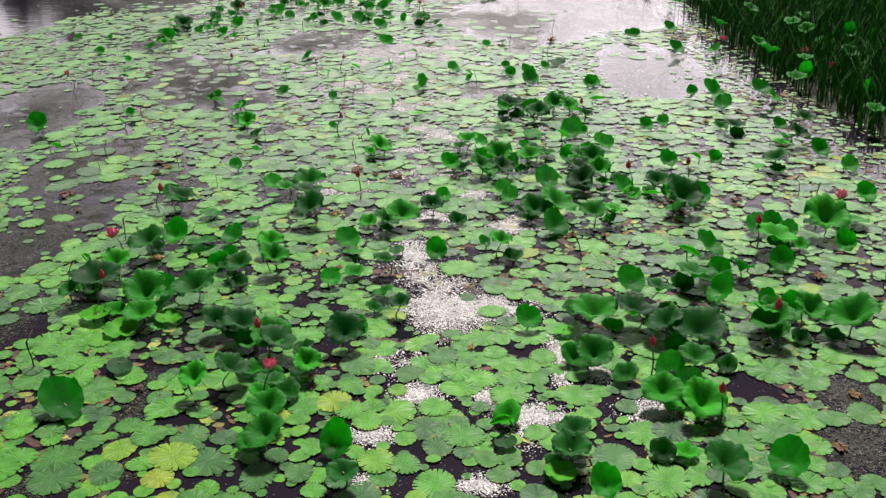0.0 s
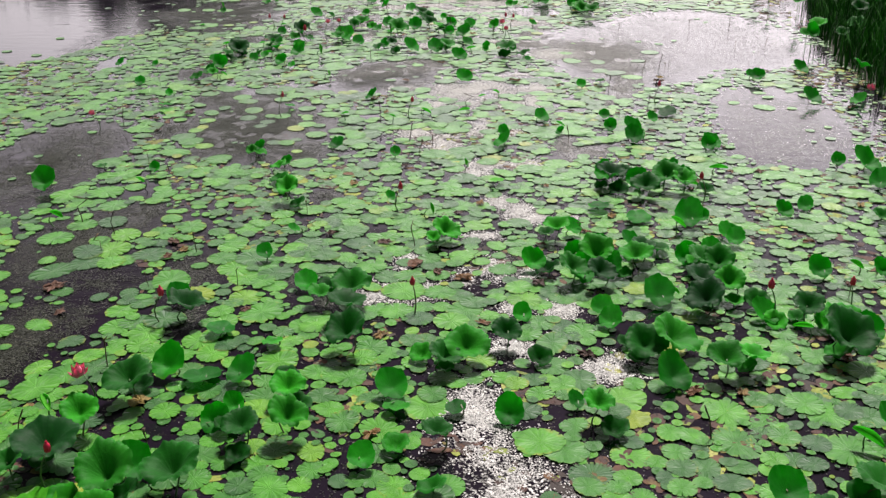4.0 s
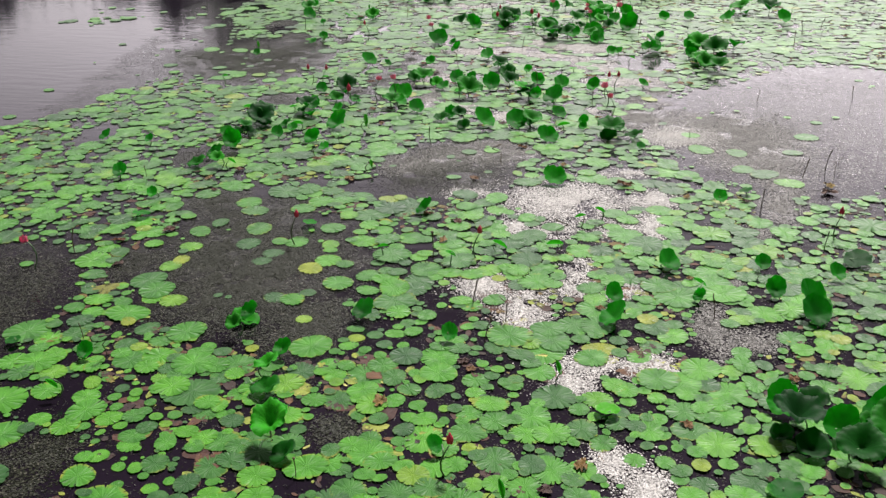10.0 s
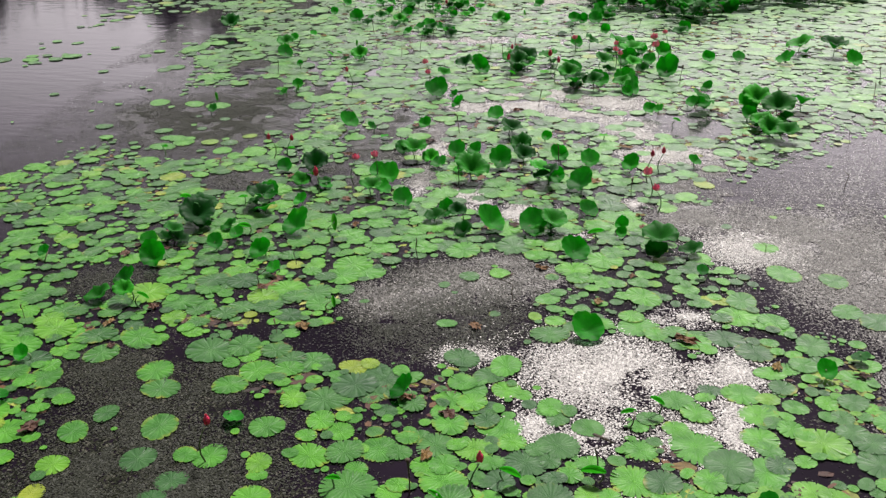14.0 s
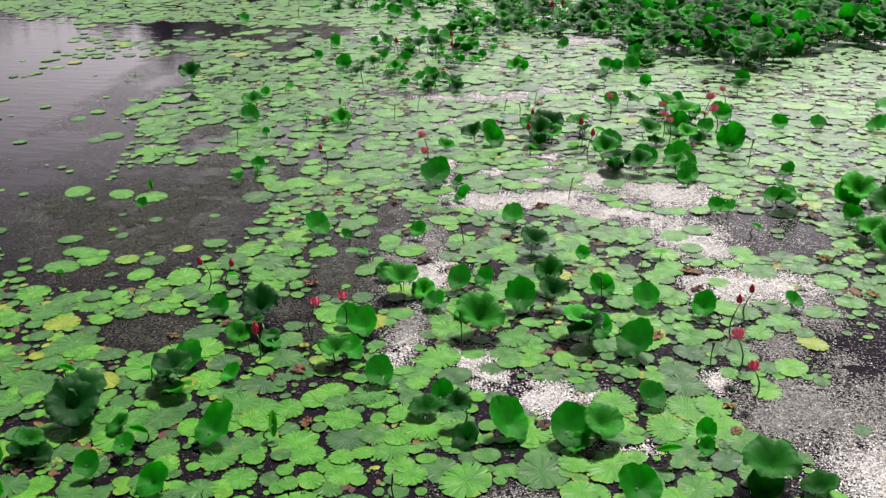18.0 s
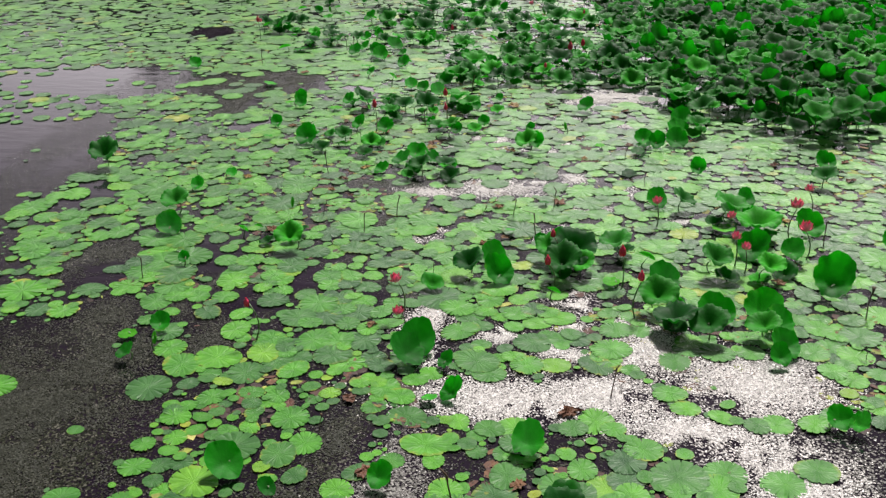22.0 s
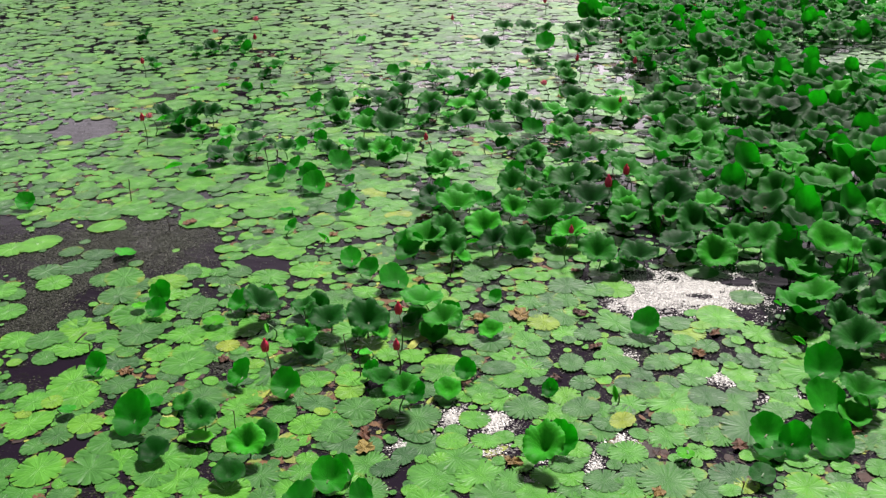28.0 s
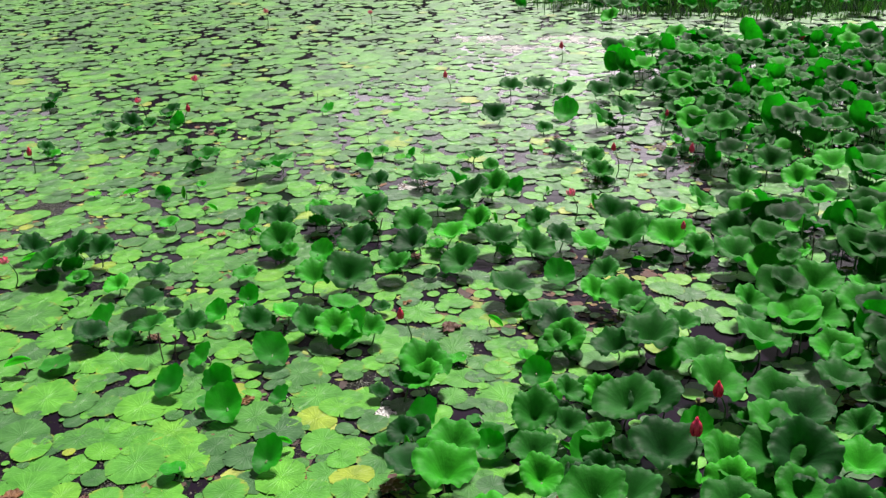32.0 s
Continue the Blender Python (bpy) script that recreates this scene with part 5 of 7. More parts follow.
floating_pads([(-2.98, 12.63, 0.36), (-4.87, 12.63, 0.33), (-3.64, 12.64, 0.34), (-2.49, 12.64, 0.3), (-4.56, 12.73, 0.33), (-4.95, 12.85, 0.23), (-2.13, 12.85, 0.31), (-0.49, 12.87, 0.3), (-1.28, 12.97, 0.41), (-1.7, 13.02, 0.31), (-2.71, 13.05, 0.26), (-0.58, 13.07, 0.25), (-3.06, 13.11, 0.27), (-2.4, 13.21, 0.32), (-4.75, 13.24, 0.38), (-5.17, 13.25, 0.3), (-2.79, 13.33, 0.3), (-3.77, 13.38, 0.23), (-3.1, 13.41, 0.28), (-2, 13.44, 0.35), (-0.71, 13.44, 0.32), (-5.44, 13.54, 0.43), (-4.28, 13.63, 0.33), (-5.02, 13.66, 0.46), (-1.65, 13.67, 0.33), (-0.91, 13.84, 0.27), (-3.58, 14, 0.45), (-1.22, 14.19, 0.28), (-5.05, 14.24, 0.38), (-2.88, 14.24, 0.33), (-3.73, 14.42, 0.37), (-3.37, 14.46, 0.36)])
floating_pads([(-2.27, 14.47, 0.36), (-5.42, 14.74, 0.4), (-1.73, 14.84, 0.36), (-2.85, 14.85, 0.37), (-4.01, 14.93, 0.36), (-0.47, 15.01, 0.3), (-4.38, 15.49, 0.26), (-4.59, 15.51, 0.22), (-0.43, 15.58, 0.38), (-3.27, 15.67, 0.24), (-4.62, 15.67, 0.35), (-3.45, 15.7, 0.23), (-3.17, 15.84, 0.16), (-4.8, 15.87, 0.36), (-2.38, 16.06, 0.37), (-2.94, 16.07, 0.33), (-0.47, 16.12, 0.24), (-4.72, 16.21, 0.23), (-2.17, 16.23, 0.37), (0.29, 16.25, 0.45), (-2.69, 16.28, 0.25), (-0.52, 16.33, 0.29), (-3.3, 16.36, 0.26), (-4.67, 16.37, 0.21), (0.71, 16.38, 0.46), (-1.04, 16.38, 0.37), (-2.42, 16.4, 0.21), (0.36, 16.45, 0.34), (-1.68, 16.45, 0.25), (-1.89, 16.45, 0.24), (0.12, 16.47, 0.34), (-0.31, 16.5, 0.29)])
floating_pads([(-2.15, 16.51, 0.34), (-3.18, 16.57, 0.31), (-1.53, 16.58, 0.3), (0.63, 16.62, 0.39), (-1.24, 16.62, 0.26), (-3.79, 16.67, 0.23), (-4.7, 16.69, 0.24), (-1, 16.7, 0.26), (-5.12, 16.7, 0.2), (-0.26, 16.75, 0.33), (-1.85, 16.75, 0.39), (-2.56, 16.79, 0.4), (-4.13, 16.86, 0.3), (-1.18, 16.89, 0.35), (-3.81, 16.96, 0.19), (-3.26, 16.96, 0.23), (-1.93, 16.97, 0.36), (-3.63, 16.98, 0.28), (-2.55, 16.99, 0.18), (-5.27, 17.01, 0.36), (-0, 17.01, 0.27), (0.82, 17.07, 0.32), (-4.76, 17.09, 0.28), (-2.93, 17.1, 0.32), (1.11, 17.11, 0.28), (-0.63, 17.18, 0.36), (-1.63, 17.22, 0.2), (0.56, 17.25, 0.28), (-1.39, 17.26, 0.32), (-4.15, 17.26, 0.33), (-2.45, 17.26, 0.33), (0.1, 17.29, 0.23)])
floating_pads([(-0.94, 17.33, 0.23), (-4.63, 17.35, 0.22), (-2.05, 17.37, 0.33), (-1.77, 17.37, 0.28), (-3.35, 17.39, 0.29), (-2.8, 17.43, 0.24), (1.25, 17.44, 0.33), (0.28, 17.44, 0.37), (-1.18, 17.5, 0.33), (0.38, 17.54, 0.24), (-0.59, 17.56, 0.28), (0.56, 17.61, 0.17), (1.08, 17.65, 0.34), (-0.19, 17.66, 0.43), (-1.6, 17.66, 0.29), (-5.4, 17.76, 0.33), (-4.37, 17.76, 0.31), (-0.97, 17.77, 0.24), (-3.03, 17.82, 0.4), (0.72, 17.85, 0.39), (-0.32, 17.87, 0.24), (-3.84, 17.9, 0.31), (1.08, 17.91, 0.3), (1.49, 17.98, 0.3), (-2.66, 17.98, 0.3), (-5.64, 18, 0.34), (-1.27, 18, 0.25), (-4.53, 18.01, 0.32), (-3.7, 18.14, 0.31), (0.3, 18.15, 0.3), (-5.11, 18.2, 0.34), (-5.86, 18.2, 0.35)])
floating_pads([(1.27, 18.21, 0.31), (-2, 18.24, 0.25), (-0.31, 18.25, 0.3), (-6.18, 18.33, 0.36), (-3.29, 18.37, 0.32), (-3.85, 18.39, 0.24), (-4.21, 18.4, 0.44), (0.2, 18.43, 0.31), (-5.3, 18.47, 0.35), (-4.92, 18.52, 0.4), (-5.72, 18.52, 0.41), (-2.06, 18.62, 0.32), (0.46, 18.79, 0.27), (1.14, 18.79, 0.33), (0.38, 19.12, 0.33), (-1.36, 19.14, 0.36), (-0.13, 19.21, 0.28), (0.87, 19.31, 0.34), (0.14, 19.32, 0.34), (-5.22, 19.34, 0.43), (1.78, 19.57, 0.35), (0.59, 19.7, 0.29), (1.52, 19.84, 0.36), (1.28, 20, 0.3), (0.35, 20.06, 0.34), (-1.95, 20.29, 0.24), (-1.23, 20.48, 0.37), (1.27, 20.64, 0.32), (-5.47, 20.68, 0.26), (0.81, 20.72, 0.38), (-4.6, 20.77, 0.25), (-5, 20.83, 0.34)])
floating_pads([(-4.22, 20.84, 0.28), (-5.4, 20.89, 0.35), (-5.18, 20.93, 0.26), (-3.68, 21, 0.36), (-2.98, 21.05, 0.31), (-3.32, 21.12, 0.32), (-4.8, 21.13, 0.39), (-3.96, 21.2, 0.25), (-3.14, 21.21, 0.28), (-5.38, 21.23, 0.18), (-1.9, 21.24, 0.23), (-2.81, 21.34, 0.36), (-3.43, 21.36, 0.29), (-4.78, 21.41, 0.22), (-3.87, 21.42, 0.25), (-4.26, 21.43, 0.3), (-0.27, 21.52, 0.25), (-0.49, 21.55, 0.33), (-5.47, 21.55, 0.28), (-2.61, 21.57, 0.25), (-3.71, 21.59, 0.26), (-0.78, 21.62, 0.41), (-1.04, 21.64, 0.33), (-2.98, 21.72, 0.25), (-3.32, 21.73, 0.3), (-4.2, 21.73, 0.35), (-6.09, 21.77, 0.29), (-2.33, 21.83, 0.21), (-2.49, 21.84, 0.17), (-1.43, 21.91, 0.34), (-0.88, 21.94, 0.38), (-4.63, 21.98, 0.28)])
floating_pads([(-6.05, 22.08, 0.4), (-3, 22.09, 0.26), (-2.71, 22.1, 0.29), (-4.17, 22.14, 0.32), (-4.89, 22.19, 0.33), (-0.9, 22.26, 0.35), (-2.43, 22.27, 0.22), (-1.93, 22.27, 0.26), (-0.26, 22.29, 0.27), (-2.09, 22.33, 0.18), (-1.11, 22.34, 0.22), (-2.89, 22.36, 0.4), (-1.32, 22.38, 0.18), (-6.35, 22.41, 0.31), (-5.02, 22.44, 0.34), (-0.94, 22.48, 0.34), (-2.62, 22.49, 0.22), (-0.52, 22.52, 0.2), (-2.38, 22.53, 0.27), (-1.84, 22.53, 0.27), (-6.61, 22.57, 0.32), (-2.14, 22.65, 0.23), (-0.04, 22.68, 0.28), (-5.82, 22.7, 0.26), (-6.3, 22.77, 0.27), (-0.41, 22.78, 0.28), (-0.84, 22.79, 0.28), (-2.32, 22.8, 0.33), (-5.72, 22.87, 0.21), (-0.61, 22.91, 0.28), (-6.96, 22.93, 0.34), (-1.92, 22.96, 0.24)])
floating_pads([(-6.08, 23.02, 0.24), (-5.72, 23.08, 0.21), (-3.39, 23.1, 0.25), (0.19, 23.14, 0.29), (-0.41, 23.21, 0.24), (-5.46, 23.24, 0.32), (-0.23, 23.25, 0.25), (-3.81, 23.34, 0.22), (-3.51, 23.39, 0.22), (-4.81, 23.46, 0.43), (-6.12, 23.48, 0.28), (-5.67, 23.49, 0.39), (-7, 23.52, 0.35), (-0.33, 23.61, 0.31), (-1.43, 23.63, 0.3), (-4.68, 23.71, 0.32), (-6.78, 23.72, 0.3), (0.33, 23.72, 0.26), (-0.03, 23.76, 0.31), (-6.42, 23.78, 0.26), (-7.07, 23.89, 0.24), (-1.08, 23.91, 0.31), (-5.33, 23.91, 0.4), (-4.95, 23.98, 0.45), (0.65, 23.98, 0.27), (-2.52, 24.01, 0.26), (-5.97, 24.14, 0.21), (-0.52, 24.22, 0.22), (-4.49, 24.31, 0.28), (-5.69, 24.32, 0.24), (0.54, 24.4, 0.33), (-3.6, 24.46, 0.34)])
floating_pads([(-0.09, 24.53, 0.33), (-3.85, 24.55, 0.23), (-3.01, 24.69, 0.34), (0.29, 24.71, 0.34), (-5.36, 24.73, 0.24), (-2.81, 24.86, 0.34), (0.16, 24.94, 0.29), (-0.74, 24.99, 0.25), (-0.25, 25, 0.29), (-4.4, 25.04, 0.3), (-4.26, 25.21, 0.3), (-0.89, 25.31, 0.33), (-5.34, 25.36, 0.25), (-0.66, 25.49, 0.3), (-4.47, 25.5, 0.31), (-7, 25.52, 0.41), (-7.4, 25.55, 0.35), (-7.98, 25.55, 0.35), (-5.74, 25.72, 0.4), (-5.63, 26.1, 0.38), (-5.85, 26.35, 0.3), (-4.27, 26.37, 0.32), (-4.69, 26.39, 0.24), (-5.02, 26.4, 0.33), (-4.43, 26.47, 0.37), (-3.21, 26.56, 0.39), (-2.79, 26.57, 0.31), (-5.99, 26.6, 0.31), (-2.57, 26.61, 0.28), (-5.03, 26.63, 0.28), (-3.03, 26.65, 0.16), (-2.23, 26.67, 0.32)])
floating_pads([(-4.67, 26.69, 0.38), (-5.41, 26.74, 0.33), (-4.23, 26.77, 0.37), (-3.01, 26.82, 0.16), (-1.6, 26.84, 0.32), (-2.12, 26.94, 0.35), (-2.79, 26.95, 0.33), (-5.79, 27.01, 0.29), (-1.25, 27.03, 0.33), (-4.93, 27.05, 0.35), (-3.44, 27.05, 0.36), (-2.56, 27.06, 0.25), (-0.98, 27.08, 0.28), (-4.11, 27.08, 0.26), (-4.69, 27.13, 0.35), (-2.98, 27.2, 0.19), (-1.35, 27.21, 0.25), (-4.42, 27.25, 0.35), (-2.09, 27.29, 0.3), (-4.21, 27.29, 0.26), (-2.79, 27.31, 0.26), (-1.89, 27.32, 0.26), (-0.99, 27.34, 0.26), (-5.28, 27.34, 0.32), (-5.76, 27.34, 0.28), (-2.59, 27.42, 0.3), (-6.8, 27.43, 0.3), (-3.27, 27.45, 0.22), (-2.97, 27.46, 0.29), (-3.54, 27.48, 0.35), (-4.42, 27.49, 0.25), (-6.36, 27.5, 0.39)])
floating_pads([(-5.02, 27.52, 0.24), (-2.17, 27.6, 0.22), (-1.93, 27.61, 0.31), (-5.82, 27.69, 0.34), (-3, 27.74, 0.22), (-7.09, 27.75, 0.26), (-5.35, 27.77, 0.27), (-0.53, 27.77, 0.28), (-4.48, 27.78, 0.28), (-4.16, 27.79, 0.28), (-6.8, 27.8, 0.41), (-3.38, 27.84, 0.27), (-2.66, 27.88, 0.23), (-3.48, 27.91, 0.28), (-3.21, 27.91, 0.35), (-3.9, 27.92, 0.37), (-4.92, 27.93, 0.34), (-1.28, 27.95, 0.28), (-5.33, 27.96, 0.24), (-4.69, 27.97, 0.24), (-1.88, 28.01, 0.28), (-6.71, 28.02, 0.42), (-2.14, 28.05, 0.28), (-1.49, 28.08, 0.28), (-6.07, 28.13, 0.26), (-3.67, 28.15, 0.33), (-3.1, 28.15, 0.28), (-5.83, 28.17, 0.31), (-0.36, 28.27, 0.29), (-6.16, 28.43, 0.23), (-0.58, 28.49, 0.3), (-7.03, 28.5, 0.39)])
floating_pads([(-5.06, 28.5, 0.31), (-6.72, 28.55, 0.42), (-5.62, 28.57, 0.31), (-4.84, 28.65, 0.31), (-7.52, 28.65, 0.35), (-5.43, 28.66, 0.26), (-6.38, 28.67, 0.27), (-1.63, 28.68, 0.3), (-3.99, 28.79, 0.3), (-4.53, 28.86, 0.31), (-5.41, 28.89, 0.27), (-6.61, 28.92, 0.34), (-4.89, 28.98, 0.32), (-7.72, 28.99, 0.3), (-1.96, 29.13, 0.31), (-1.23, 29.15, 0.31), (-3.75, 29.16, 0.26), (-1.71, 29.18, 0.42), (-4.24, 29.2, 0.32), (-6.06, 29.26, 0.34), (-5.01, 29.38, 0.44), (-4.56, 29.39, 0.33), (-5.84, 29.43, 0.34), (-8.24, 29.44, 0.38), (-3.65, 29.54, 0.27), (-1.45, 29.55, 0.32), (-4.05, 29.6, 0.27), (-8.64, 29.66, 0.39), (-3.24, 29.73, 0.27), (-7.92, 29.78, 0.38), (-2.86, 29.79, 0.33), (-5.08, 29.82, 0.34)])
floating_pads([(-5.41, 29.91, 0.26), (-2.38, 30, 0.34), (-4.72, 30.02, 0.35), (-8.21, 30.04, 0.39), (-3.45, 30.09, 0.34), (-2.06, 30.18, 0.34), (-8.04, 30.23, 0.33), (-6.02, 30.24, 0.37), (-8.82, 30.26, 0.48), (-6.34, 30.42, 0.38), (-6.68, 30.45, 0.38), (-7.37, 30.5, 0.39), (-1.23, 30.59, 0.3), (-1.84, 30.63, 0.36), (-2.94, 30.74, 0.36), (-3.67, 30.77, 0.36), (-1.37, 31, 0.37), (-6.88, 31.15, 0.34), (-6, 31.3, 0.29), (-5.51, 31.39, 0.36), (-6.91, 31.4, 0.39), (-5.76, 31.41, 0.24), (-1.52, 31.43, 0.38), (-6.55, 31.46, 0.39), (-4.57, 31.55, 0.31), (-6.23, 31.58, 0.26), (-5.35, 31.61, 0.33), (-5.9, 31.71, 0.25), (-3.49, 31.74, 0.23), (-6.6, 31.8, 0.31), (-7.01, 31.8, 0.27), (-4.16, 31.81, 0.4)])
floating_pads([(-4.52, 31.82, 0.2), (-3.65, 31.84, 0.24), (-4.65, 31.86, 0.32), (-3.85, 31.87, 0.36), (-7.3, 31.89, 0.37), (-6.26, 31.93, 0.26), (-3.4, 31.95, 0.24), (-5.31, 31.95, 0.25), (-3.02, 31.95, 0.28), (-6.88, 31.97, 0.27), (-2.6, 32.02, 0.44), (-5.96, 32.05, 0.29), (-7.07, 32.09, 0.28), (-4.89, 32.09, 0.34), (-3.29, 32.09, 0.24), (-1.43, 32.1, 0.25), (-5.59, 32.11, 0.39), (-1.68, 32.12, 0.33), (-4.31, 32.15, 0.33), (-2.15, 32.16, 0.33), (-7.44, 32.18, 0.29), (-5.8, 32.19, 0.22), (-4.12, 32.22, 0.25), (-5.24, 32.25, 0.26), (-3.88, 32.26, 0.23), (-2.87, 32.3, 0.29), (-5.46, 32.36, 0.26), (-5.83, 32.38, 0.27), (-2.37, 32.39, 0.21), (-4.84, 32.39, 0.22), (-5.06, 32.39, 0.31), (-1.68, 32.44, 0.26)])
floating_pads([(-4.42, 32.46, 0.39), (-6.16, 32.48, 0.37), (-6.59, 32.49, 0.28), (-7.29, 32.5, 0.49), (-6.9, 32.53, 0.29), (-4.01, 32.53, 0.26), (-3.08, 32.54, 0.3), (-2.6, 32.55, 0.34), (-5.41, 32.61, 0.27), (-2.2, 32.62, 0.26), (-1.18, 32.73, 0.27), (-3.65, 32.75, 0.35), (-2.27, 32.76, 0.26), (-5.04, 32.76, 0.27), (-6.57, 32.76, 0.24), (-3.83, 32.8, 0.26), (-4.27, 32.8, 0.22), (-3.23, 32.82, 0.31), (-7.08, 32.85, 0.4), (-5.35, 32.87, 0.28), (-4.03, 32.93, 0.27), (-6.51, 32.95, 0.44), (-3.37, 32.96, 0.27), (-2.55, 33.01, 0.45), (-5.5, 33.03, 0.28), (-8.15, 33.06, 0.32), (-2.09, 33.09, 0.27), (-7.91, 33.1, 0.32), (-4.38, 33.12, 0.32), (-3.83, 33.13, 0.27), (-2.29, 33.14, 0.32), (-2.77, 33.14, 0.27)])
floating_pads([(-5.25, 33.16, 0.28), (-3.94, 33.29, 0.28), (-1.73, 33.31, 0.28), (-7.12, 33.34, 0.42), (-6.72, 33.4, 0.36), (-3.13, 33.42, 0.28), (-7.83, 33.43, 0.27), (-6.37, 33.46, 0.31), (-3.36, 33.47, 0.28), (-2.02, 33.52, 0.29), (-8.54, 33.53, 0.34), (-2.95, 33.54, 0.28), (-2.32, 33.56, 0.29), (-2.63, 33.6, 0.29), (-1.73, 33.75, 0.29), (-3.77, 33.79, 0.29), (-8.72, 33.86, 0.3), (-2.82, 33.95, 0.3), (-6.92, 33.97, 0.33), (-3.26, 33.97, 0.25), (-4.98, 34.01, 0.26), (-7.21, 34.1, 0.28), (-3.66, 34.11, 0.3), (-2.4, 34.12, 0.3), (-1.65, 34.14, 0.31), (-8.45, 34.15, 0.36), (-4.07, 34.15, 0.31), (-1.82, 34.21, 0.31), (-3.48, 34.25, 0.31), (-8.68, 34.37, 0.37), (-1.43, 34.38, 0.31), (-7.82, 34.38, 0.47)])
floating_pads([(-2.14, 34.47, 0.42), (-4.71, 34.51, 0.27), (-7.24, 34.54, 0.35), (-6.82, 34.54, 0.34), (-4.45, 34.55, 0.27), (-8.41, 34.55, 0.43), (-3.84, 34.77, 0.32), (-9.36, 34.83, 0.39), (-3.05, 34.89, 0.38), (-1.86, 34.91, 0.33), (-4.87, 34.98, 0.28), (-9.14, 35.01, 0.46), (-4.45, 35.18, 0.28), (-3.55, 35.19, 0.34), (-6.68, 35.25, 0.36), (-6.85, 35.37, 0.37), (-3.12, 35.39, 0.34), (-2.25, 35.4, 0.34), (-8.65, 35.56, 0.4), (-6.6, 35.56, 0.37), (-1.76, 35.61, 0.29), (-6.29, 35.76, 0.37), (-9.34, 35.79, 0.42), (-5.68, 35.85, 0.37), (-7.71, 35.87, 0.46), (-8.3, 35.95, 0.34), (-6.95, 35.98, 0.21), (-6.75, 36.01, 0.25), (-7.76, 36.05, 0.49), (-8.57, 36.08, 0.41), (-6.33, 36.08, 0.32), (-5.79, 36.16, 0.4)])
floating_pads([(-7.5, 36.22, 0.26), (-7.1, 36.28, 0.47), (-6.67, 36.28, 0.21), (-6.19, 36.35, 0.25), (-6.57, 36.36, 0.3), (-5.69, 36.37, 0.36), (-7.41, 36.37, 0.27), (-5.38, 36.41, 0.32), (-8.12, 36.47, 0.42), (-6.99, 36.5, 0.26), (-7.67, 36.5, 0.36), (-6.61, 36.56, 0.26), (-7.3, 36.59, 0.36), (-7.54, 36.6, 0.41), (-7, 36.68, 0.41), (-5.59, 36.71, 0.25), (-6.6, 36.74, 0.4), (-5.85, 36.74, 0.34), (-6.21, 36.8, 0.4), (-7.91, 36.92, 0.34), (-8.22, 36.96, 0.54), (-7.4, 36.96, 0.42), (-5.54, 37.01, 0.26), (-7.65, 37.08, 0.29), (-5.86, 37.19, 0.31), (-7.97, 37.21, 0.3), (-6.74, 37.3, 0.23), (-8.44, 37.31, 0.31), (-6.08, 37.32, 0.41), (-5.68, 37.38, 0.27), (-8.64, 37.47, 0.26), (-5.02, 37.47, 0.27)])
floating_pads([(-8.2, 37.53, 0.41), (-7.25, 37.58, 0.29), (-6.51, 37.59, 0.24), (-6.32, 37.62, 0.38), (-7.71, 37.7, 0.46), (-8.96, 37.71, 0.33), (-5.93, 37.77, 0.24), (-8.66, 37.85, 0.38), (-4.73, 37.94, 0.23), (-4.88, 38.01, 0.28), (-5.51, 38.01, 0.29), (-8.1, 38.03, 0.32), (-7.85, 38.07, 0.26), (-5.15, 38.16, 0.38), (-9.11, 38.22, 0.57), (-5.6, 38.39, 0.3), (-5.4, 38.41, 0.3), (-4.96, 38.48, 0.3), (-9.43, 38.63, 0.48), (-5.29, 38.64, 0.3), (-5.06, 38.78, 0.31), (-5.59, 38.81, 0.41), (-4.76, 38.82, 0.31), (-9.74, 38.84, 0.31), (-2.84, 38.88, 0.26), (-2.69, 39, 0.26), (-3.02, 39.06, 0.31), (-5.32, 39.07, 0.26), (-8.26, 39.16, 0.35), (-7.81, 39.23, 0.29), (-3.36, 39.23, 0.32), (-5.9, 39.23, 0.27)])
floating_pads([(-5.61, 39.39, 0.33), (-7.17, 39.44, 0.23), (-8.15, 39.44, 0.36), (-3.16, 39.48, 0.32), (-2.95, 39.51, 0.27), (-3.36, 39.57, 0.33), (-5.19, 39.57, 0.33), (-7.97, 39.74, 0.3), (-8.27, 39.85, 0.37), (-8.76, 39.93, 0.38), (-7.42, 39.95, 0.3), (-10.11, 40.4, 0.42), (-10.54, 40.51, 0.36), (-9.75, 40.78, 0.42), (-10.88, 40.83, 0.37), (-10.57, 41.05, 0.37), (-7.94, 41.36, 0.27), (-10.56, 41.43, 0.38), (-8.7, 41.45, 0.35), (-11.34, 41.54, 0.39), (-8.49, 41.67, 0.36), (-10.01, 41.69, 0.37), (-8.07, 41.72, 0.42), (-7.72, 41.76, 0.35), (-10.41, 41.85, 0.46), (-11.44, 41.95, 0.4), (-9.02, 42.22, 0.37), (-10.25, 42.3, 0.47), (-11.22, 42.42, 0.41), (-11.08, 42.92, 0.42)])
order = sorted(LAID, key=lambda p: abs(p[0] - lane(p[1])))
for i, (x, y, r) in enumerate(order):
    lay_pad(x, y, 2 * r, i < 300)

# the rest of the cover, grown between them; open patches stay open
cells = {}


def cell_add(x, y, r):
    cells.setdefault((int(x // 0.5), int(y // 0.5)), []).append((x, y, r))


